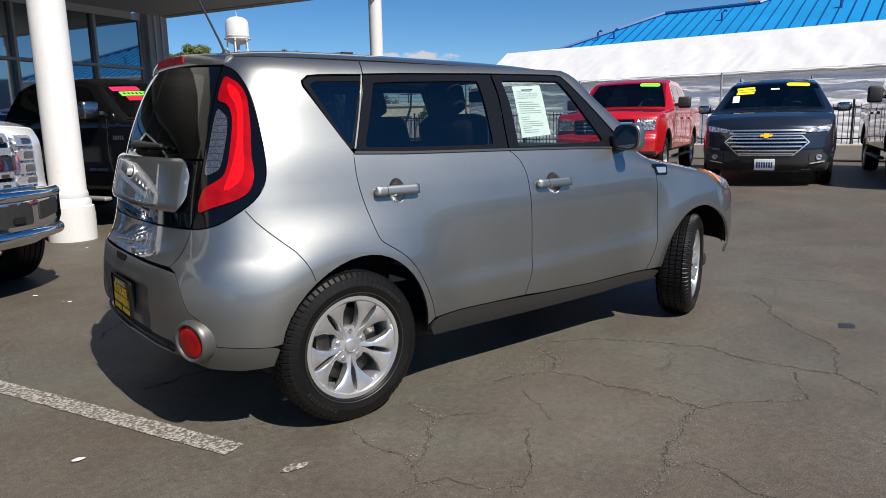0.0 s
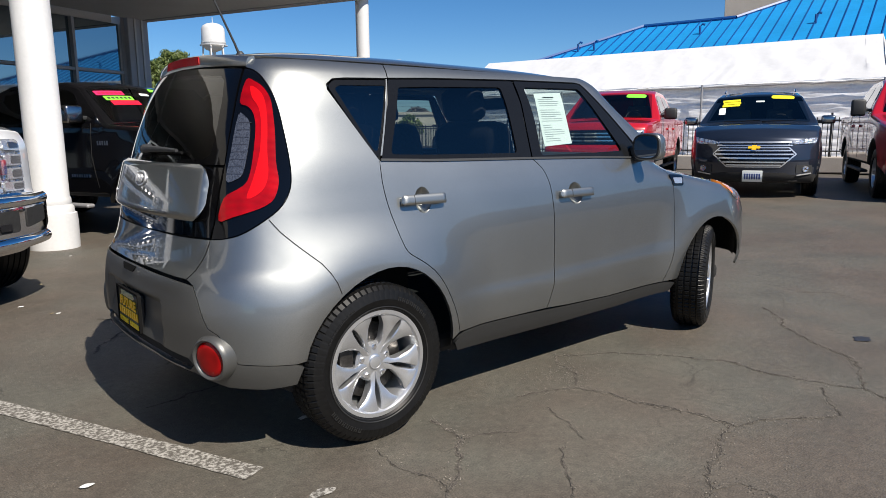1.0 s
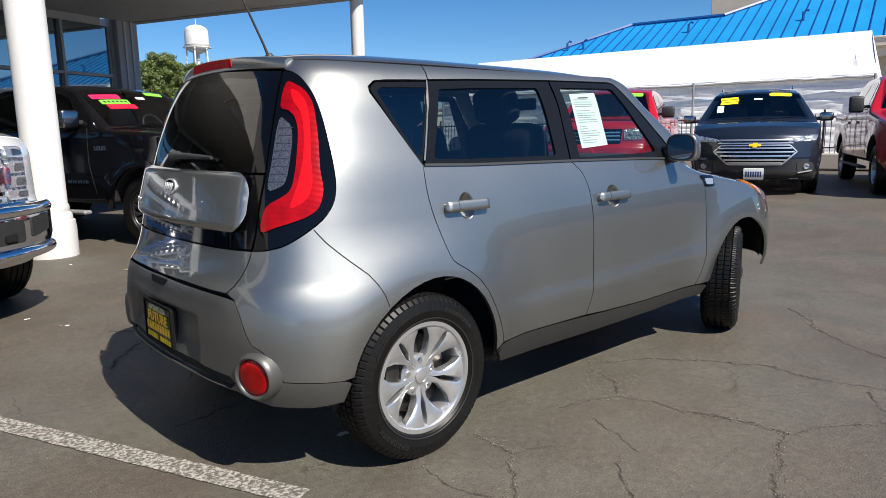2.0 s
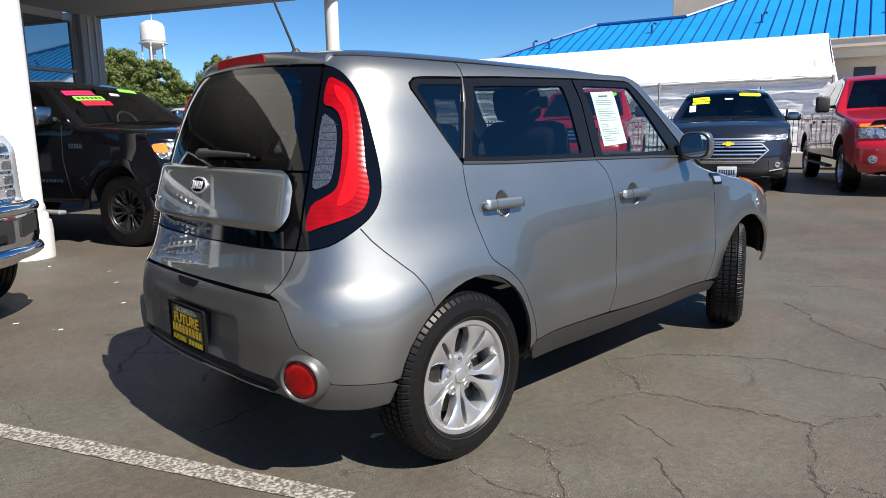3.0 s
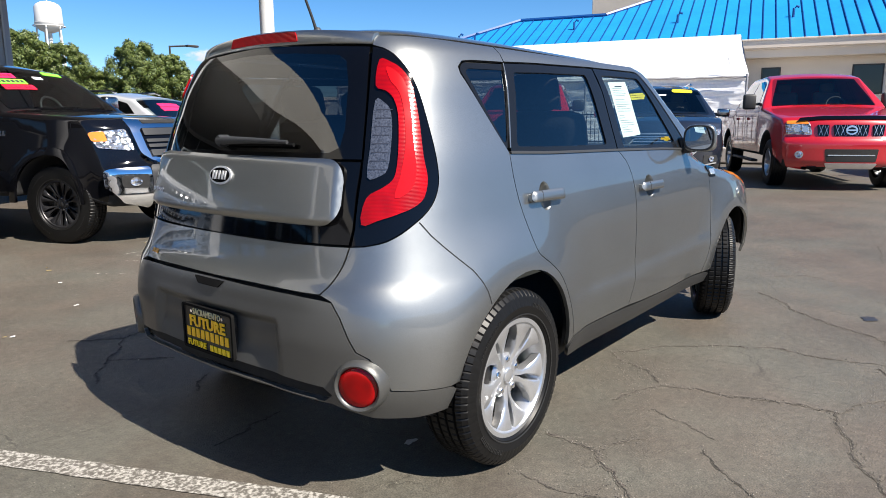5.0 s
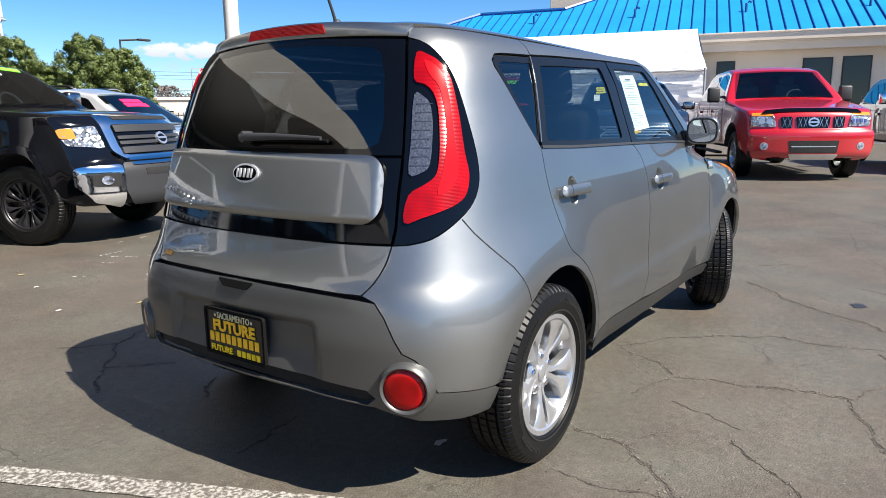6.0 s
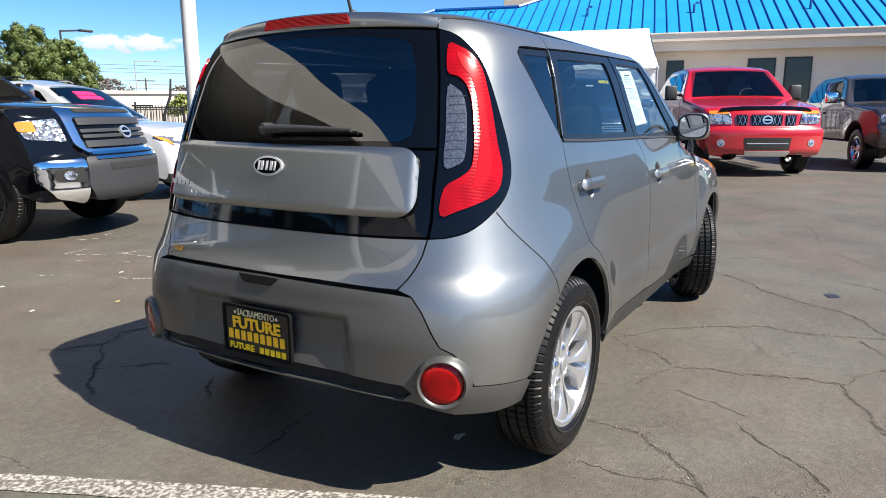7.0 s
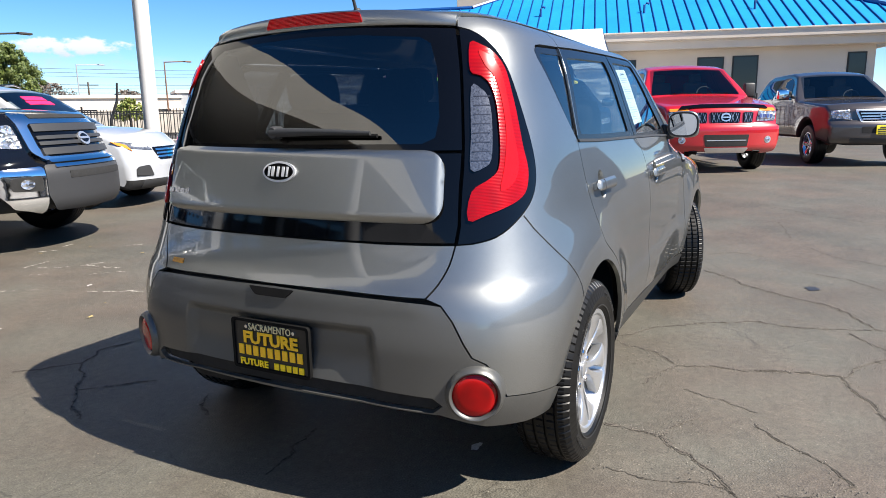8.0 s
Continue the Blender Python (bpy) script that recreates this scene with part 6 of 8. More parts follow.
kerb = part("kerb", box((22, 0.25, 0.42), (-7.0, -8.95, 0.26), 0.03), M_kerb, None)
kerb.matrix_world = HALL
tagged(kerb, "low tan concrete kerb wall under the fence", "kerb", kind="structure")
bed = part("planting_bed", box((22, 2.7, 0.3), (-7.0, -7.45, 0.24)), M_kerb, None)
bed.matrix_world = HALL
tagged(bed, "bare tan planting bed behind the kerb", "planting bed", kind="structure")
fence = thing("fence", "black iron picket fence on the kerb", "fence", HALL)
for z in (0.62, 1.42):
    part("rail", box((22, 0.03, 0.035), (-7.0, -8.95, z)), M_fence, fence)
picket = bpy.data.meshes.new("picket")
bm = box((0.018, 0.018, 1.05), (0, 0, 0))
bm.to_mesh(picket)
bm.free()
picket.materials.append(M_fence)
for i in range(170):
    ob = new("picket", picket)
    ob.parent = fence
    ob.matrix_local = Matrix.Translation((-17.9 + 0.128 * i, -8.95, 0.98))
for i in range(10):
    part("post", box((0.05, 0.05, 1.2), (-18 + 2.44 * i, -8.95, 1.02), 0.005), M_fence, fence)

# ---- trees, water tower, street furniture and sky beyond the shop ----
M_leaf = leaf_material("evergreen_leaves", (0.038, 0.068, 0.013), (0.120, 0.148, 0.028))
M_leaf_pale = leaf_material("yellow_green_leaves", (0.12, 0.16, 0.03), (0.26, 0.28, 0.06))
M_twig = leaf_material("bare_twigs", (0.10, 0.08, 0.07), (0.20, 0.16, 0.13))


def tree(name, x, y, height, spread, seed, leaves=52000, size=0.056, leaf_mat=None, label="dense evergreen tree with an uneven rounded crown", base=0.25):
    """Tapered trunk with limbs and a crown of small leaf clumps on uneven lobes."""
    rnd = random.Random(seed)
    ob = thing(name, label, "tree", Matrix.Translation((x, y, ground_z(x, y))))
    trunk = tube([(0, 0, 0), (0.04, 0.03, height * 0.3), (-0.03, 0.02, height * 0.75)], 0.16, 10, taper=0.35)
    for k in range(7):
        a, z = rnd.uniform(0, 6.28), height * rnd.uniform(0.25, 0.6)
        tube([(0, 0, z), (math.cos(a) * spread * 0.35, math.sin(a) * spread * 0.35, z + height * 0.12), (math.cos(a) * spread * 0.65, math.sin(a) * spread * 0.65, z + height * 0.2)], 0.06, 6, trunk, 0.4)
    part("trunk", trunk, M_bark, ob, "brown bark trunk and limbs", smooth=60)
    lobes = []
    for k in range(240):
        a, f = rnd.uniform(0, 6.28), rnd.uniform(0, 1)
        z = height * (base + (0.93 - base) * f)
        rr = spread * (1 - 0.75 * f ** 2.4) * rnd.uniform(0.1, 1.0) ** 0.6
        lobes.append((Vector((math.cos(a) * rr, math.sin(a) * rr, z)), spread * rnd.uniform(0.09, 0.23) * (1 - 0.40 * f)))
    vs, fs = [], []
    for i in range(leaves):
        c, r = lobes[rnd.randrange(len(lobes))]
        d = Vector((rnd.gauss(0, 1), rnd.gauss(0, 1), rnd.gauss(0, 1))).normalized()
        p = c + d * r * rnd.uniform(0.45, 1.08) * (1 + 0.25 * noise.noise(c + d * 2.0))
        if p.z > height or p.z < 0.1:
            continue
        t = d.orthogonal().normalized()
        t = (Matrix.Rotation(rnd.uniform(0, 6.28), 3, d) @ t + d * rnd.uniform(-0.4, 0.5)).normalized()
        b = d.cross(t).normalized()
        s = size * rnd.uniform(0.6, 1.3)
        k = len(vs)
        vs += [p - t * s * 0.6, p + b * s * 0.42, p + t * s, p - b * s * 0.42]
        fs += [(k, k + 1, k + 2), (k, k + 2, k + 3)]
    crown = mesh_object("crown", vs, fs, leaf_mat or M_leaf, ob)
    return ob


for k, (x, y, h, s) in enumerate(((8.0, 27.6, 4.55, 1.75), (9.3, 28.2, 5.0, 1.85), (10.6, 27.6, 4.5, 1.6), (12.9, 26.4, 4.75, 1.75), (14.1, 25.9, 4.25, 1.55), (11.8, 27.4, 3.4, 1.5), (6.4, 28.6, 4.6, 1.75))):
    tree("tree", x, y, h, s, 100 + k)

tower = thing("water_tower", "white steel water tower with a domed tank", "water tower", Matrix.Translation((53.4, 133.5, 0)))
part("tank", lathe([(0.6, 17.6), (1.6, 18.0), (2.3, 18.9), (2.4, 19.3), (2.3, 19.35), (2.2, 22.0), (1.9, 22.5), (1.2, 22.9), (0.3, 23.1)], 32), M_white, tower, "white domed tank", smooth=35)
part("finial", lathe([(0.08, 23.0), (0.06, 24.2)], 8), M_white, tower)
part("catwalk", lathe([(2.55, 18.7), (2.65, 18.7), (2.65, 18.85), (2.55, 18.85)], 32, closed=True), M_white, tower)
for i in range(5):
    a = 2 * math.pi * i / 5 + 0.3
    part("leg", tube([(2.9 * math.cos(a), 2.9 * math.sin(a), 0), (2.0 * math.cos(a), 2.0 * math.sin(a), 18.9)], 0.17, 8), M_white, tower)
part("riser", lathe([(0.35, 0), (0.35, 17.8)], 12), M_white, tower)
for z in (6.0, 12.0):
    for i in range(5):
        a, b = 2 * math.pi * i / 5 + 0.3, 2 * math.pi * (i + 1) / 5 + 0.3
        r = 2.9 - 0.9 * z / 18.9
        part("brace", tube([(r * math.cos(a), r * math.sin(a), z), (r * math.cos(b), r * math.sin(b), z)], 0.06, 6), M_white, tower)


def street_lamp(x, y, h, arm, label, mt):
    ob = thing("street_lamp", label, "street lamp", Matrix.Translation((x, y, 0)))
    part("pole", tube([(0, 0, 0), (0, 0, h)], 0.09, 10, taper=0.6), mt, ob)
    part("arm", tube([(0, 0, h - 0.05), (arm[0], arm[1], h + 0.02)], 0.05, 8), mt, ob)
    part("lamp_head", box((0.75, 0.30, 0.12), (arm[0] * 1.15, arm[1] * 1.15, h), 0.03), mt, ob)
    return ob


street_lamp(20.7, 37.1, 5.9, (0.9, -0.65), "dark parking lot lamp with flat head", M_frame_dark)
street_lamp(49.8, 71.8, 7.4, (1.8, -1.3), "grey street lamp with a curved arm", M_frame)
street_lamp(43.9, 51.0, 6.4, (1.2, -1.3), "rust-brown parking lot lamp", M_rust)
pole = thing("utility_pole", "wooden utility pole with cross-arm and wires", "utility pole", Matrix.Translation((62.4, 87.4, 0)))
part("pole", tube([(0, 0, 0), (0, 0, 6.4)], 0.16, 10, taper=0.7), M_bark, pole)
part("cross_arm", box((2.6, 0.12, 0.14), (0, 0, 6.0), 0.01, Matrix.Rotation(radians(-36), 4, "Z")), M_bark, pole)
for k, z in enumerate((8.6, 8.1, 7.6, 6.5, 6.0, 5.4, 4.9)):
    a, b = Vector((40.0, 103.0, z)), Vector((95.0, 62.0, z - 0.1))
    w = part("overhead_wire", tube([a + (b - a) * (i / 12) + Vector((0, 0, -0.5 * math.sin(math.pi * i / 12))) for i in range(13)], 0.022, 5), M_fence, None)
    tagged(w, "thin dark overhead wire", "wire", "overhead wires")
lean = thing("steel_post", "dark bent steel post behind the parked cars", "post", Matrix.Translation((21.9, 30.3, 0)))
part("shaft", tube([(0, 0, 0), (0.0, 0, 1.2), (0.30, -0.22, 2.2), (0.36, -0.27, 3.1)], 0.10, 8, taper=0.5), M_fence, lean)

far_fence = thing("fence", "black iron fence along the far side of the lot", "fence", Matrix.Translation((24.5, 34.6, 0)) @ Matrix.Rotation(radians(-39), 4, "Z"))
for z in (0.35, 1.55):
    part("rail", box((30, 0.05, 0.06), (4, 0, z)), M_fence, far_fence)
for i in range(100):
    ob = new("picket", picket)
    ob.parent = far_fence
    ob.matrix_local = Matrix.Translation((-11 + 0.30 * i, 0, 0.9)) @ Matrix.Diagonal((2.2, 2.2, 1.55, 1))
for k, (x, y, w, d, h, mt) in enumerate(((52.0, 70.5, 16, 8, 3.6, M_beige), (64.0, 62.0, 14, 8, 4.2, M_canopy), (40.0, 82.0, 12, 8, 3.0, M_kerb))):
    b = thing("shop_building", "low pale flat-roofed shop beyond the lot", "building", Matrix.Translation((x, y, 0)) @ Matrix.Rotation(radians(-38), 4, "Z"), "distant shops")
    part("wall", box((w, d, h), (0, 0, h / 2), 0.02), mt, b)
    part("roof_edge", box((w + 0.4, d + 0.4, 0.35), (0, 0, h + 0.1), 0.03), M_beige_dark, b)
    for i in range(4):
        part("window", box((w * 0.14, 0.08, 1.4), (-w * 0.36 + w * 0.24 * i, -d / 2 - 0.03, 1.6)), M_window_dark, b)
brick = part("wall_far", box((60, 0.3, 1.9), (10, 0, 0.95)), M_kerb, None)
brick.matrix_world = Matrix.Translation((34, 50, 0)) @ Matrix.Rotation(radians(-38), 4, "Z")
tagged(brick, "tan block wall beyond the far fence", "wall", kind="structure")
tree("bush", 35.1, 45.3, 2.9, 1.3, 130, 1600, 0.16, M_leaf_pale, "yellow-green young tree beyond the far fence", 0.4)
for k, (x, y, h, s) in enumerate(((50.0, 92.0, 6.0, 4.0), (57.0, 88.0, 6.3, 4.2), (66.0, 84.0, 5.4, 3.6), (44.0, 97.0, 5.2, 3.5))):
    tree("bare_tree", x, y, h, s, 140 + k, 2600, 0.22, M_twig, "bare brown winter tree in the distance", 0.35)

# ---- the grey hatchback: its skin as a chart (u, z) ----
XC = 0.45
KR, KF = 1.75, 1.38
BOW = 0.085
Z_W = ((0.18, 0.76), (0.24, 0.80), (0.32, 0.84), (0.45, 0.866), (0.62, 0.876), (0.80, 0.868), (0.97, 0.845), (1.04, 0.828), (1.30, 0.735), (1.475, 0.664), (1.53, 0.628), (1.565, 0.58))
Z_R = ((0.18, -0.56), (0.24, -0.64), (0.32, -0.70), (0.42, -0.722), (0.55, -0.722), (0.64, -0.712), (0.72, -0.69), (0.76, -0.665), (0.84, -0.640), (0.95, -0.622), (1.10, -0.588), (1.25, -0.545), (1.40, -0.485), (1.50, -0.437), (1.565, -0.40))
Z_F = ((0.18, 3.10), (0.45, 3.32), (0.70, 3.33), (0.84, 3.26), (0.91, 3.08), (0.98, 2.70), (1.03, 2.42), (1.08, 2.30), (1.16, 2.22), (1.30, 2.04), (1.405, 1.90), (1.475, 1.83), (1.53, 1.78), (1.565, 1.73))
Z_NOSE = ((0.18, 0.75), (1.07, 0.75), (1.16, 0.32), (1.565, 0.30))
Z_N = ((0.18, 5.0), (0.40, 6.0), (0.80, 6.5), (1.10, 6.2), (1.30, 6.5), (1.45, 7.5), (1.565, 8.0))
Z_T = ((0.18, 0.01), (0.60, 0.02), (0.97, 0.06), (1.20, 0.03), (1.45, 0.0), (1.565, 0.0))


def curve(table):
    """A smooth curve through a few (z, value) knots, kept from overshooting."""
    x = np.array([a for a, _ in table])
    y = np.array([b for _, b in table])
    h = np.diff(x)
    d = np.diff(y) / h
    m = np.zeros(len(x))
    m[0], m[-1] = d[0], d[-1]
    for i in range(1, len(x) - 1):
        if d[i - 1] * d[i] > 0:
            w1, w2 = 2 * h[i] + h[i - 1], h[i] + 2 * h[i - 1]
            m[i] = (w1 + w2) / (w1 / d[i - 1] + w2 / d[i])

    def f(z):
        z = min(max(z, x[0]), x[-1])
        i = min(max(int(np.searchsorted(x, z)) - 1, 0), len(x) - 2)
        t = (z - x[i]) / h[i]
        return float((1 + 2 * t) * (1 - t) ** 2 * y[i] + t * (1 - t) ** 2 * h[i] * m[i] + t * t * (3 - 2 * t) * y[i + 1] + t * t * (t - 1) * h[i] * m[i + 1])
    return f


f_w, f_r, f_f, f_n, f_t, f_nose = curve(Z_W), curve(Z_R), curve(Z_F), curve(Z_N), curve(Z_T), curve(Z_NOSE)


def skin(u, z):
    """A place on the car's skin. u runs round it: the rear's middle is XC - KR, the right side is u = x."""
    if u < XC - KR:
        x, y, zz = skin(2 * (XC - KR) - u, z)
        return (x, -y, zz)
    w = f_w(z)
    if u < XC:
        ph = (u - XC + KR) / KR * math.pi / 2
        a, n = XC - f_r(z), f_n(z)
        r = ((abs(math.cos(ph)) / a) ** n + (abs(math.sin(ph)) / w) ** n) ** (-1 / n)
        x, y = XC - r * math.cos(ph), -r * math.sin(ph)
        x += BOW * (y / w) ** 2 * ((XC - x) / a) ** 2
    elif u > f_f(z) - f_nose(z):
        nose = f_nose(z)
        xf = f_f(z) - nose
        ph = min((u - xf) / KF, 1.0) * math.pi / 2
        n = 4.0
        r = ((abs(math.sin(ph)) / nose) ** n + (abs(math.cos(ph)) / w) ** n) ** (-1 / n)
        x, y = xf + r * math.sin(ph), -r * math.cos(ph)
    else:
        x, y = u, -w
    t = min(1.0, max(0.0, (1.3 - x) / 1.7))
    y *= 1 - f_t(z) * t ** 1.5
    for cx in (0.0, 2.57):
        d = math.hypot(x - cx, z - 0.335)
        y -= 0.028 * math.exp(-((d - 0.40) / 0.15) ** 2) * min(1.0, max(0.0, (abs(y) - 0.4) / 0.4))
    if 0.3 < x < 2.3:
        k = min(1.0, (x - 0.3) / 0.35) * min(1.0, (2.3 - x) / 0.3)
        zb = 0.505 + 0.035 * max(0.0, x - 1.0)
        y += k * 0.014 * smooth01((z - zb) / 0.085) * (1 - smooth01((z - zb - 0.10) / 0.32)) * (1 if y < 0 else -1)
    return (x, y, z)


def skin_n(u, z):
    e = 0.005
    a, b = Vector(skin(u + e, z)) - Vector(skin(u - e, z)), Vector(skin(u, z + e)) - Vector(skin(u, z - e))
    n = a.cross(b).normalized()
    p = Vector(skin(u, z))
    out = Vector((p.x - min(max(p.x, 0.2), 2.4), p.y, 0.0))
    return n if n.dot(out) >= 0 else -n


U0 = XC - KR


def flip(poly):
    """The same outline on the other side of the car."""
    return [(2 * U0 - u, z) for u, z in poly][::-1]


def both(poly):
    """Closes a right half outline, drawn from the middle line out and back, with its mirror image."""
    return list(poly) + [(2 * U0 - u, z) for u, z in reversed(poly)]


def smoothed(poly, n=6):
    """A closed smooth curve through a few points."""
    out = []
    k = len(poly)
    for i in range(k):
        p0, p1, p2, p3 = (Vector(poly[(i + j) % k]) for j in (-1, 0, 1, 2))
        for s in range(n):
            t = s / n
            out.append(tuple(0.5 * ((2 * p1) + (p2 - p0) * t + (2 * p0 - 5 * p1 + 4 * p2 - p3) * t * t + (3 * p1 - p0 - 3 * p2 + p3) * t ** 3)))
    return out


car = thing("hatchback", "grey metallic boxy hatchback parked on the asphalt", "car")
GAP = 0.0022


def panel(name, poly, material, label="", lift=0.0, depth=0.016, step=0.035, sides=(1, -1), gap=GAP, at=None, holes=(), parent=None):
    obs = []
    for s in sides:
        pl = inset(poly, gap) if gap else list(poly)
        if s < 0:
            pl = flip(pl)
        f = at or skin

        def nrm(u, z):
            if at is None:
                return skin_n(u, z)
            e = 0.005
            n = (Vector(f(u + e, z)) - Vector(f(u - e, z))).cross(Vector(f(u, z + e)) - Vector(f(u, z - e))).normalized()
            return n if n.dot(skin_n(u, z)) > 0 else -n
        obs.append(sheet(name, pl, step, f, material, parent or car, depth, [flip(h) if s < 0 else h for h in holes], label, lift, nrm))
    return obs


# shut lines shared by neighbouring panels
GATE_EDGE = [(-0.791, 0.726), (-0.755, 0.764), (-0.720, 0.820), (-0.699, 0.878)]
GATE_SIDE = [(-0.687, 0.934), (-0.680, 1.097), (-0.687, 1.262), (-0.695, 1.397), (-0.700, 1.520)]
LAMP_EDGE = [(-0.655, 0.881), (-0.590, 0.897), (-0.525, 0.935), (-0.465, 0.985), (-0.437, 1.035), (-0.432, 1.090), (-0.448, 1.165), (-0.477, 1.252), (-0.516, 1.350), (-0.548, 1.412), (-0.580, 1.455), (-0.622, 1.494), (-0.660, 1.514)]
BUMPER_EDGE = [(-0.753, 0.709), (-0.729, 0.666), (-0.706, 0.601), (-0.687, 0.559), (-0.654, 0.537), (-0.627, 0.497), (-0.604, 0.426), (-0.437, 0.407)]
DOOR_REAR = [(-0.035, 1.158), (-0.025, 1.073), (-0.001, 0.983), (0.032, 0.891), (0.068, 0.800), (0.100, 0.768), (0.165, 0.735), (0.241, 0.688), (0.300, 0.630), (0.350, 0.560), (0.400, 0.467), (0.430, 0.383)]
DOOR_MID = [(0.985, 1.136), (1.040, 1.090), (1.068, 1.030), (1.079, 0.959), (1.083, 0.821), (1.085, 0.560), (1.066, 0.460), (1.040, 0.384)]
DOOR_FRONT = [(2.090, 1.100), (2.135, 1.040), (2.158, 0.980), (2.162, 0.900), (2.152, 0.715), (2.135, 0.547), (2.100, 0.450), (2.060, 0.372)]


def through_points(pts, n=3):
    """A smooth open curve through a few places."""
    out = []
    for k in range(len(pts) - 1):
        p0, p1, p2, p3 = (Vector(pts[max(0, min(len(pts) - 1, k + d))]) for d in (-1, 0, 1, 2))
        for j in range(n):
            t = j / n
            out.append(tuple(0.5 * (2 * p1 + (p2 - p0) * t + (2 * p0 - 5 * p1 + 4 * p2 - p3) * t * t + (3 * p1 - 3 * p2 + p3 - p0) * t ** 3)))
    return out + [tuple(pts[-1])]


GATE_EDGE, GATE_SIDE, LAMP_EDGE = through_points(GATE_EDGE), through_points(GATE_SIDE, 2), through_points(LAMP_EDGE)
DOOR_REAR, DOOR_MID, DOOR_FRONT = through_points(DOOR_REAR, 2), through_points(DOOR_MID, 2), through_points(DOOR_FRONT, 2)


def ring(cx, cz, r, a0, a1, n):
    return [(cx + r * math.cos(radians(a0 + (a1 - a0) * i / n)), cz + r * math.sin(radians(a0 + (a1 - a0) * i / n))) for i in range(n + 1)]


ARCH_R = ring(-0.015, 0.335, 0.392, 3, 169, 20)
ARCH_F = ring(2.60, 0.335, 0.388, 5, 172, 20)

# painted skin
panel("tailgate", both([(U0, 0.731), (-1.05, 0.730), (-0.85, 0.726)] + GATE_EDGE + [(-0.90, 0.875), (U0, 0.873)]), M_car_grey, "grey painted lower tailgate", sides=(1,), step=0.04)
quarter = [(-0.437, 0.407)] + BUMPER_EDGE[::-1][1:] + GATE_EDGE + LAMP_EDGE + [(-0.700, 1.525), (-0.700, 1.562), (0.072, 1.562), (0.072, 1.497), (-0.10, 1.494), (-0.24, 1.490), (-0.305, 1.484), (-0.333, 1.462), (-0.325, 1.44)] + DOOR_REAR + [(0.378, 0.354)] + ARCH_R + [(-0.405, 0.410)]
panel("quarter_panel", quarter, M_car_grey, "grey painted rear quarter panel", step=0.03)
rear_door = DOOR_REAR[::-1] + [(-0.035, 1.156), (0.30, 1.146), (0.985, 1.136)] + DOOR_MID[1:] + [(0.80, 0.386), (0.583, 0.388), (0.50, 0.386)]
CUP_R, CUP_F = ellipse(0.226, 0.985, 0.056, 0.056, 24), ellipse(1.258, 0.955, 0.056, 0.056, 24)
panel("rear_door", rear_door, M_car_grey, "grey painted rear door", step=0.04, holes=[CUP_R])
front_door = DOOR_MID[::-1] + [(1.50, 1.126), (1.90, 1.112)] + DOOR_FRONT + [(1.56, 0.364), (1.20, 0.374)]
panel("front_door", front_door, M_car_grey, "grey painted front door", step=0.04, holes=[CUP_F])
fender = DOOR_FRONT[::-1] + [(2.30, 1.035), (2.55, 0.990), (2.80, 0.945), (3.0, 0.90)] + [(3.02, 0.70), (3.02, 0.40), (2.99, 0.352)] + ARCH_F + [(2.205, 0.372)]
panel("front_fender", fender, M_car_grey, "grey painted front fender", step=0.04)
sill = [(0.40, 0.336), (0.47, 0.378), (0.583, 0.384), (0.859, 0.381), (1.074, 0.371), (1.563, 0.360), (2.10, 0.366), (2.19, 0.350), (2.15, 0.300), (1.70, 0.278), (1.17, 0.273), (0.60, 0.277), (0.44, 0.288)]
panel("sill", sill, M_sill, "darkened grey sill", step=0.04)
nose = [(3.025, 0.40), (3.025, 0.70), (3.007, 0.900), (3.30, 0.900), (3.60, 0.900), (3.97, 0.900), (3.97, 0.84), (3.97, 0.70), (3.97, 0.45), (3.97, 0.40)]
panel("nose", nose, M_car_grey, "grey painted nose panel", step=0.05)


def hood_sheet(n=24, rows=22):
    """The hood as a patch between the cowl, the two fender tops and the nose."""
    edge = through_points([(2.125, 1.100), (2.30, 1.040), (2.55, 0.995), (2.80, 0.950), (3.005, 0.905)], 6)
    side = [Vector(skin(u, z)) for u, z in edge]

    def across(u0, z):
        mid = f_f(z) - f_nose(z) + KF
        half = [Vector(skin(u0 + (mid - u0) * k / (n / 2), z)) for k in range(n // 2 + 1)]
        return half + [Vector((p.x, -p.y, p.z)) for p in reversed(half[:-1])]
    back, front = across(2.125, 1.104), across(3.005, 0.905)
    vs, fs = [], []
    for r in range(rows + 1):
        t = r / rows
        q = t * (len(side) - 1)
        k = min(int(q), len(side) - 2)
        right = side[k].lerp(side[k + 1], q - k)
        left = Vector((right.x, -right.y, right.z))
        for c in range(n + 1):
            f = c / n
            p = back[c].lerp(front[c], t)
            p += (right - back[0].lerp(front[0], t)) * (1 - f) + (left - back[n].lerp(front[n], t)) * f
            p.z += 0.030 * math.sin(math.pi * t) * 4 * f * (1 - f)
            vs.append(p)
    for r in range(rows):
        for c in range(n):
            a = r * (n + 1) + c
            fs.append((a, a + 1, a + n + 2, a + n + 1))
    return mesh_object("hood", vs, fs, M_car_grey, car, 60)


tagged(hood_sheet(), "grey painted hood")
rail = [(0.076, 1.499), (0.50, 1.510), (0.95, 1.522), (1.36, 1.528), (1.50, 1.529), (1.552, 1.522), (1.60, 1.475), (1.71, 1.362), (1.84, 1.215), (1.905, 1.125), (2.12, 1.105), (2.03, 1.215), (1.86, 1.375), (1.75, 1.500), (1.71, 1.545), (1.68, 1.562), (0.076, 1.562)]
panel("roof_rail", rail, M_car_grey, "grey painted roof rail and pillar", step=0.03)

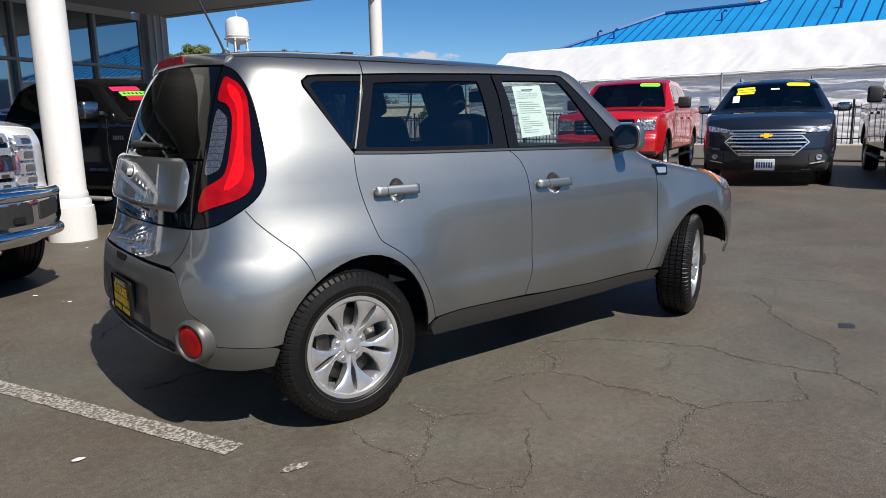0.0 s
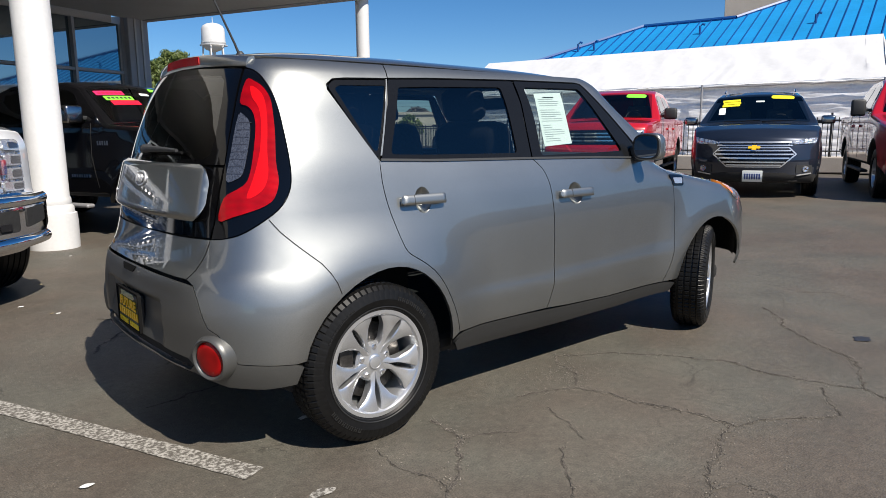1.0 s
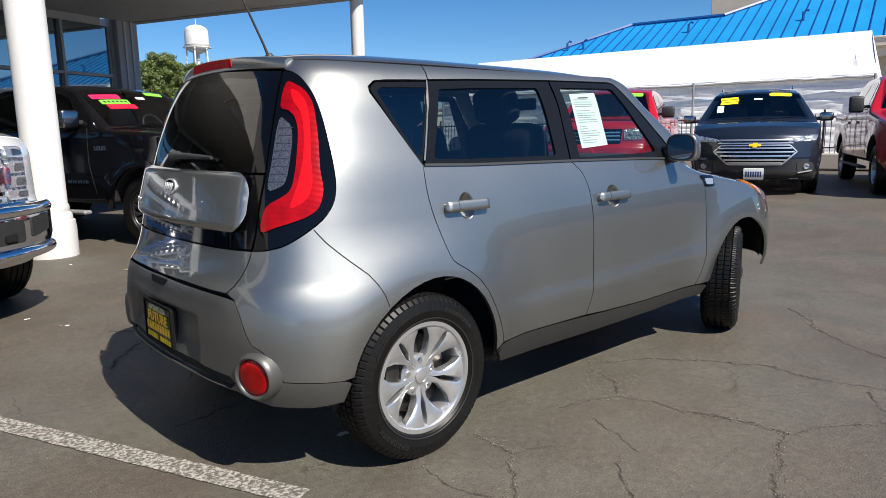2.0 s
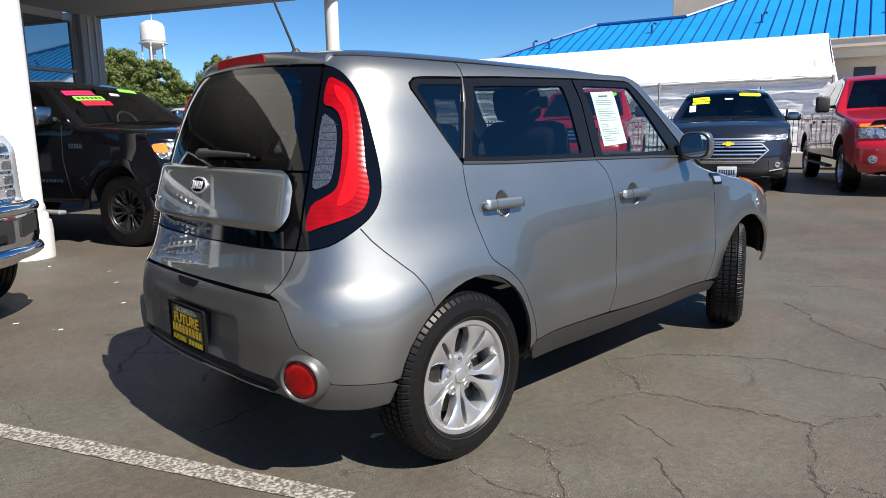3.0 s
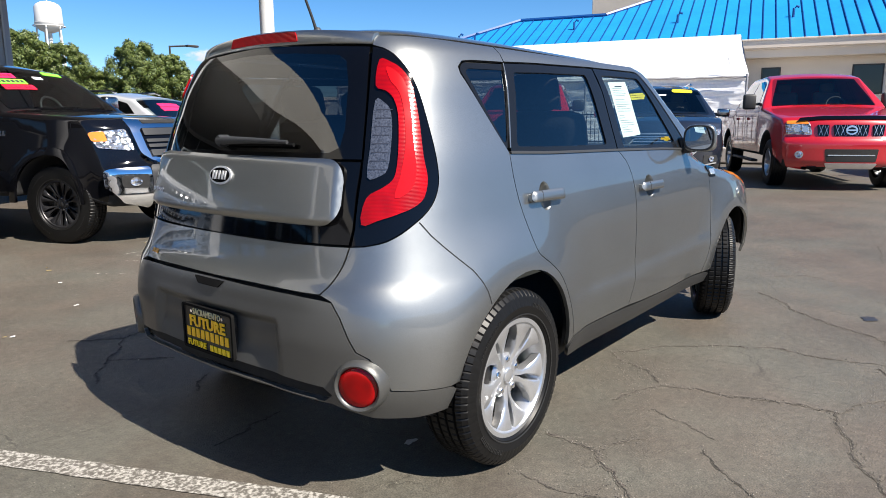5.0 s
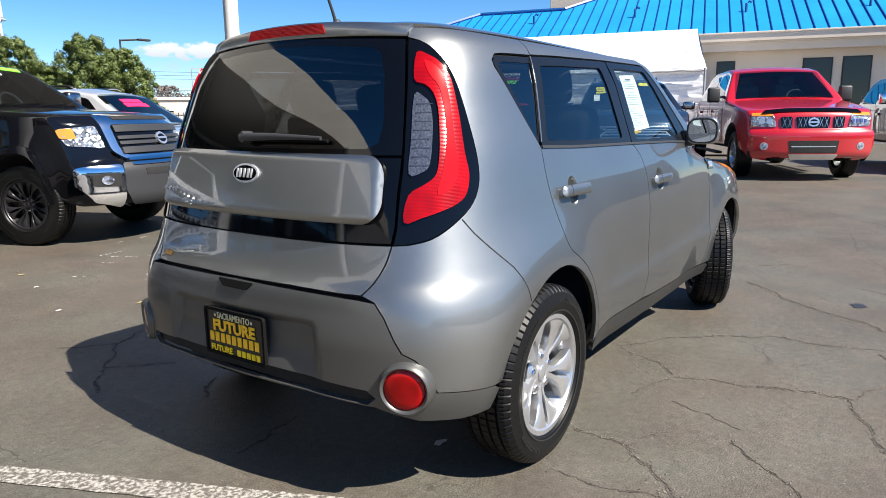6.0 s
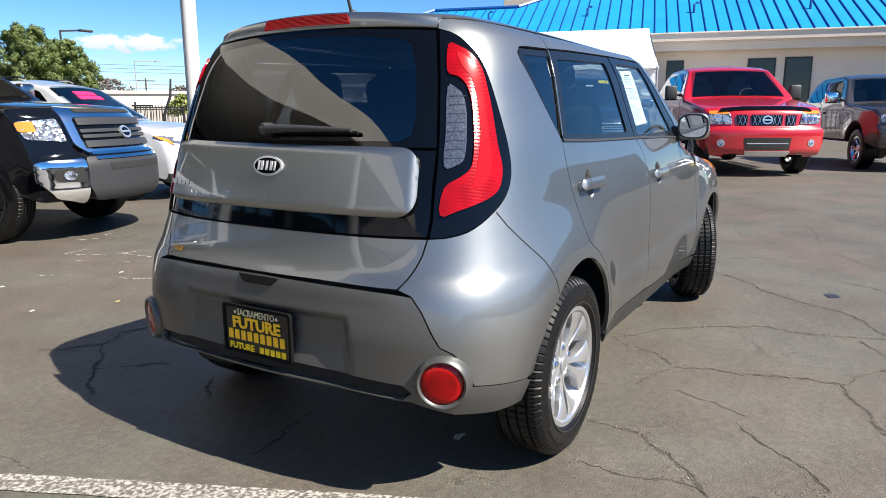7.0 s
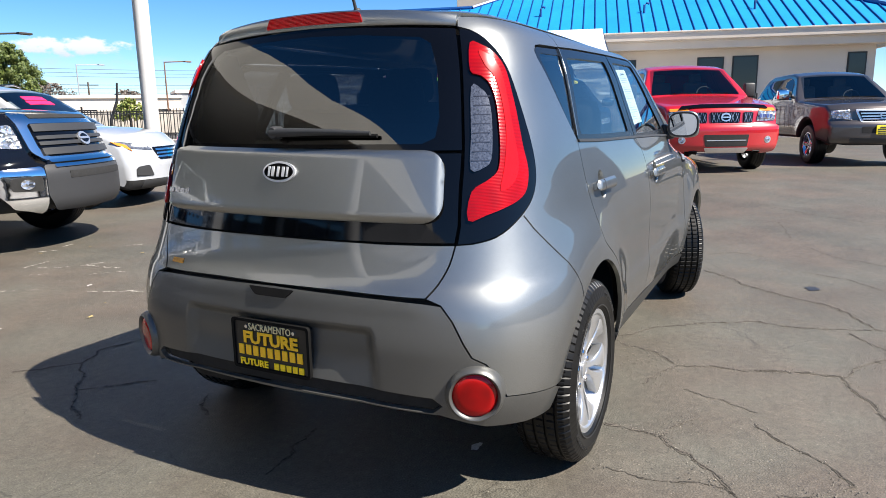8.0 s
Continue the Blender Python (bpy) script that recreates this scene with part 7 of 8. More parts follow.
# roof
top = [(lambda p: (p[0], p[1]))(skin(u, 1.564)) for u in np.linspace(U0, f_f(1.564) - f_nose(1.564) + KF, 90)]
top = top + [(x, -y) for x, y in reversed(top[1:-1])]


def roof_at(x, y):
    rho = min(1.0, (abs((x - 0.45) / (0.86 if x < 0.45 else 1.28)) ** 6 + abs(y / 0.585) ** 6) ** (1 / 6))
    return (x, y, 1.564 + 0.062 * (1 - rho ** 3) ** 0.75 - 0.012 * max(0.0, x - 0.4))


sheet("roof", top, 0.05, roof_at, M_car_grey, car, 0.01, label="grey painted roof panel")

# bumper with its plate recess
PLATE_Z = 0.523


def bumper_at(u, z):
    p, n = Vector(skin(u, z)), skin_n(u, z)
    a = abs(u - U0)
    hole = smooth01((0.365 + (0.622 - z) * 0.10 - a) / 0.040) * smooth01((0.632 - z) / 0.026) * smooth01((z - 0.400) / 0.14)
    ledge = smooth01((z - 0.655) / 0.06) * smooth01((0.56 - a) / 0.10)
    return tuple(p + n * (0.006 * ledge - 0.026 * hole))


strip = both([(U0, 0.446), (-0.98, 0.444), (-0.86, 0.436), (-0.785, 0.430), (-0.760, 0.405), (-0.785, 0.380), (-0.98, 0.395), (U0, 0.397)])
half = [(U0, 0.722), (-1.10, 0.721), (-0.90, 0.718), (-0.800, 0.714)] + BUMPER_EDGE + [(-0.410, 0.390), (-0.445, 0.318), (-0.546, 0.312), (-0.654, 0.322), (-0.766, 0.372), (-0.981, 0.388), (U0, 0.388)]
panel("rear_bumper", both(half), M_bumper_shaded, "satin grey rear bumper, paint darkened for shade", sides=(1,), step=0.013, at=bumper_at, holes=[dense(strip, 0.03)])
panel("lower_grille", strip, M_under, "black plastic bumper strip", lift=-0.024, depth=0.004, sides=(1,), gap=0)
# flat patch laid proud of the bumper; its black paints in the recess's dark
notch = rounded([(U0 - 0.095, 0.716), (U0 + 0.095, 0.716), (U0 + 0.06, 0.690), (U0 - 0.06, 0.690)], 0.01, 3)
panel("release_recess", notch, M_wiper, "dark patch painted in for the tailgate release recess", lift=0.009, depth=0.01, sides=(1,), gap=0, at=None)

# fog lamps in the bumper corners
for s in (1, -1):
    u, z = (-0.682, 0.447) if s > 0 else (2 * U0 + 0.682, 0.447)
    n = skin_n(u, z)
    n = (n + Vector((-0.40, 0, 0))).normalized()
    m = Matrix.Translation(Vector(skin(u, z)) + n * 0.002) @ n.to_track_quat("Z", "Y").to_matrix().to_4x4()
    bez = part("fog_light", lathe([(0.096, -0.055), (0.088, 0.004), (0.082, 0.018), (0.076, 0.023), (0.070, 0.020), (0.066, 0.008), (0.065, -0.03)], 40, "Z", closed=True), M_bumper_shaded, car, "satin grey fog lamp surround, paint darkened for shade", smooth=50)
    bez.matrix_local = m
    lens = part("lens", lathe([(0.0665, 0.012), (0.060, 0.017), (0.040, 0.020), (0.0001, 0.021), (0.0001, -0.012), (0.0665, -0.012)], 40, "Z"), M_reflector, bez, "round red reflector lens", smooth=60)

# tail lamps
housing = GATE_EDGE[-1:] + LAMP_EDGE + [(-0.700, 1.520)] + GATE_SIDE[::-1][1:]
lamps = panel("tail_lamp", [(u + (0.004 if u < -0.66 else 0), z) for u, z in housing], M_gloss, "gloss black lamp housing", lift=0.002, step=0.03)
red = smoothed([(-0.665, 1.470), (-0.628, 1.463), (-0.590, 1.440), (-0.557, 1.400), (-0.537, 1.345), (-0.514, 1.260), (-0.494, 1.160), (-0.474, 1.090), (-0.480, 1.030), (-0.510, 1.000), (-0.561, 0.979), (-0.612, 0.962), (-0.662, 0.948), (-0.652, 1.030), (-0.611, 1.061), (-0.582, 1.086), (-0.574, 1.127), (-0.577, 1.210), (-0.588, 1.294), (-0.608, 1.345), (-0.635, 1.370), (-0.668, 1.386)], 3)
core = smoothed([(-0.640, 1.445), (-0.600, 1.425), (-0.572, 1.385), (-0.548, 1.300), (-0.530, 1.200), (-0.512, 1.110), (-0.525, 1.055), (-0.570, 1.030), (-0.560, 1.100), (-0.555, 1.200), (-0.570, 1.300), (-0.592, 1.365), (-0.622, 1.400)], 3)
clear = smoothed([(-0.664, 1.337), (-0.635, 1.332), (-0.614, 1.309), (-0.602, 1.261), (-0.598, 1.194), (-0.600, 1.122), (-0.621, 1.099), (-0.657, 1.096), (-0.660, 1.2)], 3)
for i, s in enumerate((1, -1)):
    lens = panel("red_lens", red, M_lens_red, "red curved tail lamp lens", lift=0.008, depth=0.006, step=0.02, sides=(s,), gap=0, parent=lamps[i])[0]
    panel("light_guide", core, M_lens_guide, "pale red light guide", lift=0.0095, depth=0.003, step=0.02, sides=(s,), gap=0, parent=lamps[i])
    panel("reverse_lens", clear, M_lens_reverse, "clear smoked reversing lamp lens", lift=0.006, depth=0.006, step=0.02, sides=(s,), gap=0, parent=lamps[i])
    for k in range(8):
        z = 1.118 + 0.027 * k
        panel("lens_rib", rect(-0.655, z, -0.606, z + 0.003, 0.001), M_lens_dark, lift=0.0075, depth=0.002, step=0.05, sides=(s,), gap=0, parent=lamps[i])

# tailgate glass, black band and painted handle panel
glass_half = [(U0, 1.150), (-0.75, 1.150), (-0.682, 1.150), (-0.687, 1.262), (-0.695, 1.397), (-0.702, 1.522), (-0.85, 1.530), (-1.05, 1.540), (U0, 1.546)]
glass_hole = both([(U0, 1.170), (-0.80, 1.172), (-0.762, 1.190), (-0.752, 1.25), (-0.765, 1.40), (-0.785, 1.475), (-0.82, 1.496), (-1.05, 1.512), (U0, 1.518)])
def gate_at(u, z):
    x, y, _ = skin(u, z)
    return (x - 0.020 * (z - 1.35), y, z)


panel("rear_window", both(glass_half), M_gloss, "black frit border of the rear window", sides=(1,), step=0.05, holes=[dense(glass_hole, 0.08)], gap=0.003, at=gate_at)
panel("rear_glass", glass_hole, M_glass_dark, "dark privacy glass", sides=(1,), step=0.06, gap=0, depth=0.0, at=gate_at)
panel("tailgate_band", both([(U0, 0.877), (-0.90, 0.879), (-0.70, 0.882), (-0.688, 0.934), (-0.682, 1.097), (-0.682, 1.146), (U0, 1.146)]), M_gloss, "gloss black tailgate band", sides=(1,), step=0.05)
handle = rounded([(-0.726, 0.938), (-0.726, 1.150), (2 * U0 + 0.726, 1.160), (2 * U0 + 0.726, 0.938)], 0.07, 8)


def raised_at(u, z):
    """The raised panel's face, rounded off along its edge."""
    d = min(u - 2 * U0 - 0.726, -0.726 - u, z - 0.938, 1.155 - z)
    k = min(1.0, max(0.0, d / 0.026))
    return tuple(Vector(skin(u, z)) + skin_n(u, z) * (0.008 + 0.020 * math.sqrt(1 - (1 - k) ** 2)))


panel("tailgate_panel", handle, M_car_grey, "grey painted raised tailgate panel", depth=0.010, sides=(1,), step=0.014, gap=0, at=raised_at)


def rear_badge(name, u, z, lift, poly, depth, material, label=""):
    """A flat plate set on the tail, drawn in metres across and up."""
    n = skin_n(u, z)
    y_ax = Vector((0, 0, 1)) - n * n.z
    y_ax.normalize()
    x_ax = y_ax.cross(n)
    o = Vector(skin(u, z)) + n * lift
    return sheet(name, poly, 0.05, lambda a, b: o + x_ax * a + y_ax * b, material, car, depth, label=label, normal=lambda a, b: n), o, x_ax, y_ax, n


badge, o, xa, ya, nn = rear_badge("maker_badge", U0, 1.078, 0.034, ellipse(0, 0, 0.066, 0.034, 32), 0.010, M_badge, "oval chrome maker badge")
sheet("badge_field", ellipse(0, 0, 0.058, 0.027, 32), 0.03, lambda a, b: o + xa * a + ya * b, M_gloss, badge, 0.003, lift=0.002, normal=lambda a, b: nn)
for poly in ([(-0.040, -0.016), (-0.033, -0.016), (-0.033, 0.016), (-0.040, 0.016)], [(-0.026, -0.016), (-0.016, -0.016), (-0.016, 0.016), (-0.026, 0.016)], [(-0.004, -0.016), (0.004, -0.016), (0.004, 0.016), (-0.004, 0.016)], [(0.016, -0.016), (0.026, -0.016), (0.026, 0.016), (0.016, 0.016)], [(0.034, -0.016), (0.040, -0.016), (0.040, 0.016), (0.034, 0.016)]):
    sheet("badge_stroke", poly, 0.05, lambda a, b: o + xa * a + ya * b, M_badge, badge, 0.003, lift=0.005, normal=lambda a, b: nn)
for k, (a, w) in enumerate(((-0.05, 0.030), (-0.012, 0.028), (0.022, 0.024), (0.052, 0.022))):
    rear_badge("model_badge", 2 * U0 + 0.80 + 0.0, 1.005, 0.029, [(a - w / 2, -0.012), (a + w / 2, -0.012), (a + w / 2, 0.004 + 0.004 * (k % 2)), (a - w / 2, 0.004)], 0.004, M_mirror_cap, "small chrome model badge")
rear_badge("dealer_sticker", 2 * U0 + 0.83, 0.757, 0.003, [(-0.032, -0.009), (0.032, -0.009), (0.032, 0.009), (-0.032, 0.009)], 0.003, M_dealer, "small gold dealer sticker")

# number plate with the dealer's insert
pl, o, xa, ya, nn = rear_badge("number_plate", U0, PLATE_Z, -0.004, rounded([(-0.157, -0.084), (0.157, -0.084), (0.157, 0.084), (-0.157, 0.084)], 0.012, 4), 0.02, M_plate_black, "black dealer plate with gold lettering in a black frame")
sheet("plate_frame", rounded([(-0.160, -0.087), (0.160, -0.087), (0.160, 0.087), (-0.160, 0.087)], 0.014, 4), 0.05, lambda a, b: o + xa * a + ya * b, M_wiper, pl, 0.012, [rounded([(-0.150, -0.077), (0.150, -0.077), (0.150, 0.077), (-0.150, 0.077)], 0.008, 4)], lift=0.005, normal=lambda a, b: nn)


def lettering(text, size, cx, cy, width, material, parent, o, xa, ya, nn, lift=0.004, bold=0.0):
    cu = bpy.data.curves.new("lettering", "FONT")
    cu.body, cu.size, cu.align_x, cu.align_y, cu.offset, cu.extrude = text, size, "CENTER", "CENTER", bold, 0.0015
    cu.resolution_u = 2
    tmp = new("lettering", cu)
    bpy.context.view_layer.update()
    me = bpy.data.meshes.new_from_object(tmp.evaluated_get(bpy.context.evaluated_depsgraph_get()))
    bpy.data.objects.remove(tmp)
    xs = [v.co.x for v in me.vertices]
    k = width / (max(xs) - min(xs))
    for v in me.vertices:
        v.co = o + xa * (v.co.x * k + cx) + ya * (v.co.y + cy) + nn * (lift + v.co.z)
    me.materials.clear()
    me.materials.append(material)
    ob = new("lettering", me)
    ob.parent = parent
    return ob


lettering("SACRAMENTO", 0.034, 0, 0.060, 0.175, M_plate_cream, pl, o, xa, ya, nn, 0.003)
lettering("FUTURE", 0.055, 0, 0.022, 0.225, M_plate_gold, pl, o, xa, ya, nn, 0.003, 0.0022)
lettering("FUTURE", 0.031, -0.072, -0.063, 0.118, M_plate_bright, pl, o, xa, ya, nn, 0.003, 0.001)
for x0, x1, z0, z1, mt in [(-0.135 + 0.0305 * i, -0.135 + 0.0305 * i + 0.021, -0.038, -0.004, M_plate_gold) for i in range(9)] + [(0.012 + 0.0255 * i, 0.012 + 0.0255 * i + 0.019, -0.074, -0.052, M_plate_bright) for i in range(5)]:
    sheet("letter_bar", [(x0, z0), (x1, z0), (x1, z1), (x0, z1)], 0.05, lambda a, b: o + xa * a + ya * b, mt, pl, 0.003, lift=0.003, normal=lambda a, b: nn)
for x in (-0.098, 0.098):
    sheet("plate_screw", ellipse(x, 0.060, 0.006, 0.006, 10), 0.05, lambda a, b: o + xa * a + ya * b, M_chrome, pl, 0.004, lift=0.004, normal=lambda a, b: nn)

# spoiler over the rear window with the high stop lamp
def tail_x(y):
    """Where the tail meets the spoiler's lower edge."""
    f = min(1.0, abs(y) / 0.5)
    return -0.4125 + 0.052 * f ** 2 + 0.027 * f ** 8


def spoiler_sheet():
    vs, fs = [], []
    ys = np.linspace(-0.499, 0.499, 41)
    for y in ys:
        f = abs(y) / 0.5
        xb, zb, zt = tail_x(y) - 0.006, 1.545 - 0.016 * f ** 2, 1.601 - 0.032 * f ** 2
        zr = roof_at(-0.16, abs(y))[2]
        for x, z in ((-0.08, zr - 0.012), (-0.10, zr + 0.001), (-0.18, zr + (zt - zr) * 0.25 + 0.002), (-0.28, zr + (zt - zr) * 0.75 + 0.002), (xb + 0.030, zt), (xb + 0.014, zt - 0.003), (xb + 0.006, zt - 0.011), (xb, zb + 0.008), (xb + 0.003, zb + 0.001), (xb + 0.012, zb - 0.001), (xb + 0.05, zb - 0.006)):
            vs.append((x, y, z))
    k = 11
    for i in range(len(ys) - 1):
        for j in range(k - 1):
            fs.append((i * k + j, i * k + j + 1, (i + 1) * k + j + 1, (i + 1) * k + j))
    fs += [tuple(range(k)), tuple(range((len(ys) - 1) * k, len(ys) * k))[::-1]]
    return mesh_object("spoiler", vs, fs, M_car_grey, car, 50)


tagged(spoiler_sheet(), "grey painted roof spoiler")


def stop_at(y, z):
    return (tail_x(y) - 0.007 + 0.006 * (z - 1.545) / 0.045, y, z - 0.026 * (y / 0.5) ** 2)


sheet("stop_lamp", rounded([(-0.200, 1.557), (0.200, 1.557), (0.186, 1.592), (-0.186, 1.592)], 0.008, 3), 0.04, stop_at, M_lens_red, car, 0.01, label="red high-level stop lamp", lift=0.003, normal=lambda a, b: Vector((-1, 0, 0.12)).normalized())

# shut line between the bumper's side and the quarter panel
def shut_line(pts, width, label):
    left, right = [], []
    for i, p in enumerate(pts):
        a, b = Vector(pts[max(i - 1, 0)]), Vector(pts[min(i + 1, len(pts) - 1)])
        t = (b - a).normalized()
        left.append(tuple(Vector(p) + Vector((-t.y, t.x)) * width / 2))
        right.append(tuple(Vector(p) - Vector((-t.y, t.x)) * width / 2))
    panel("shut_line", left + right[::-1], M_under, label, lift=0.0012, depth=0.003, gap=0, step=0.03)


shut_line([(-0.492, 0.952), (-0.455, 0.905), (-0.415, 0.864), (-0.372, 0.822), (-0.327, 0.779), (-0.297, 0.737), (-0.277, 0.700), (-0.262, 0.655)], 0.0032, "thin dark panel gap")
# side windows
qg = rounded([(-0.328, 1.455), (-0.300, 1.484), (0.066, 1.494), (0.050, 1.42), (-0.030, 1.176), (-0.055, 1.172)], [0.02, 0.03, 0.005, 0.02, 0.01, 0.02], 4)
qg_hole = rounded([(-0.288, 1.448), (-0.262, 1.462), (0.046, 1.468), (-0.036, 1.200), (-0.060, 1.196)], 0.012, 3)
panel("quarter_window", qg, M_trim_gloss, "black quarter window trim", lift=-0.004, holes=[qg_hole], step=0.05)
panel("quarter_glass", qg_hole, M_glass_dark, "dark privacy glass", lift=-0.006, depth=0, gap=0, step=0.06)
panel("window_bead", [(0.056, 1.494), (0.066, 1.494), (-0.020, 1.176), (-0.030, 1.176)], M_car_grey, "grey window divider", lift=0.002, depth=0.004, gap=0)
dlo_r = rounded([(0.076, 1.496), (0.998, 1.520), (1.005, 1.40), (0.985, 1.144), (0.30, 1.152), (-0.022, 1.162)], [0.01, 0.01, 0.02, 0.01, 0.01, 0.01], 3)
rg = rounded([(0.150, 1.462), (0.895, 1.484), (0.905, 1.35), (0.895, 1.168), (0.30, 1.174), (0.038, 1.180)], [0.02, 0.02, 0.1, 0.02, 0.01, 0.03], 4)
panel("rear_door_frame", dlo_r, M_trim_gloss, "black rear door window frame", lift=-0.002, holes=[rg], step=0.06)
panel("rear_door_glass", rg, M_glass_tint, "tinted rear door glass", lift=-0.007, depth=0, gap=0, step=0.06)
dlo_f = rounded([(1.006, 1.521), (1.36, 1.525), (1.543, 1.525), (1.70, 1.362), (1.835, 1.210), (1.90, 1.118), (1.50, 1.132), (0.990, 1.143), (1.010, 1.40)], [0.01, 0.05, 0.03, 0.05, 0.03, 0.01, 0.01, 0.01, 0.02], 4)
fg = rounded([(1.060, 1.490), (1.30, 1.494), (1.495, 1.495), (1.620, 1.330), (1.735, 1.160), (1.50, 1.156), (1.060, 1.152), (1.078, 1.35)], [0.02, 0.04, 0.02, 0.2, 0.03, 0.01, 0.02, 0.1], 4)
panel("front_door_frame", dlo_f, M_trim_gloss, "black front door window frame", lift=-0.002, holes=[fg], step=0.06)
panel("front_door_glass", fg, M_glass_clear, "clear front door glass", lift=-0.007, depth=0, gap=0, step=0.06)
panel("belt_trim", [(-0.030, 1.163), (0.30, 1.154), (0.985, 1.144), (1.50, 1.134), (1.90, 1.120), (1.90, 1.110), (1.50, 1.124), (0.985, 1.134), (0.30, 1.144), (-0.030, 1.153)], M_trim, "black belt moulding", lift=0.006, depth=0.01, gap=0)
ws_half = [(2.10, 1.135), (2.5, 1.128), (3.16, 1.125), (3.10, 1.30), (2.91, 1.475), (2.80, 1.558), (1.73, 1.555), (1.770, 1.500), (1.880, 1.375), (2.045, 1.215)]
panel("windshield", ws_half, M_glass_clear, "clear windshield", lift=-0.004, depth=0, step=0.08)
# paper hanging in the front door window
paper = rounded([(1.136, 1.466), (1.348, 1.477), (1.330, 1.211), (1.114, 1.199)], 0.004, 2)
sheet_ob = panel("price_sheet", paper, M_paper, "white printed paper sheet", lift=-0.014, depth=0.001, sides=(1,), gap=0)[0]
rnd = random.Random(21)
for k in range(21):
    a, b = (0.30, 0.72) if k == 0 else (0.10, rnd.choice((0.42, 0.66, 0.78, 0.86, 0.88)))
    if k in (5, 12):
        continue
    z, h = 1.450 - 0.0112 * k, 0.0028 if k else 0.005
    panel("print_line", [(1.135 + 0.20 * a - 0.001 * k, z), (1.135 + 0.20 * b - 0.001 * k, z + 0.003), (1.135 + 0.20 * b - 0.001 * k, z + 0.003 - h), (1.135 + 0.20 * a - 0.001 * k, z - h)], M_ink_grey if k else M_ink, lift=-0.0125, depth=0.0, sides=(1,), gap=0, step=0.2, parent=sheet_ob)

# door handles, badges, mirrors
for nm, u0, z0, length in (("rear", 0.070, 0.985, 0.30), ("front", 1.1254, 0.955, 0.255)):
    for s in (1, -1):
        cu, cz = u0 + length * 0.52, z0

        def cup_at(u, z, s=s, cu=cu, cz=cz):
            uu = u if s > 0 else 2 * U0 - u
            rho = min(1.0, math.hypot(uu - cu, z - cz) / 0.056)
            return tuple(Vector(skin(u, z)) - skin_n(u, z) * (0.030 * (1 - rho ** 2.5)))
        panel("handle_cup", ellipse(cu, cz, 0.056, 0.056, 24), M_car_grey, "recessed handle cup", depth=0.004, sides=(s,), gap=0, step=0.012, at=cup_at)
        bar = rounded([(u0, z0 - 0.019), (u0 + length, z0 - 0.021), (u0 + length, z0 + 0.021), (u0, z0 + 0.021)], 0.014, 5)

        def grip_at(u, z, s=s, u0=u0, z0=z0, length=length):
            uu = u if s > 0 else 2 * U0 - u
            k = max(0.0, 1 - ((z - z0) / 0.0215) ** 4)
            e = min(1.0, max(0.0, min(uu - u0, u0 + length - uu) / 0.030))
            return tuple(Vector(skin(u, z)) + skin_n(u, z) * (0.014 + 0.010 * math.sqrt(k) * (0.4 + 0.6 * math.sqrt(1 - (1 - e) ** 2)) + 0.010 * math.sqrt(1 - (1 - e) ** 2)))
        grip = panel("door_handle", bar, M_car_grey, "grey painted door handle", depth=0.014, sides=(s,), gap=0, step=0.008, at=grip_at)[0]
        panel("handle_joint", rect(u0 + 0.070, z0 - 0.020, u0 + 0.073, z0 + 0.020, 0.001), M_under, lift=0.0006, depth=0.002, sides=(s,), gap=0, step=0.008, at=grip_at, parent=grip)
        for du in (0.02, length - 0.02):
            panel("handle_post", rect(u0 + du - 0.015, z0 - 0.014, u0 + du + 0.015, z0 + 0.014, 0.004), M_car_grey, lift=0.014, depth=0.02, sides=(s,), gap=0, step=0.1)
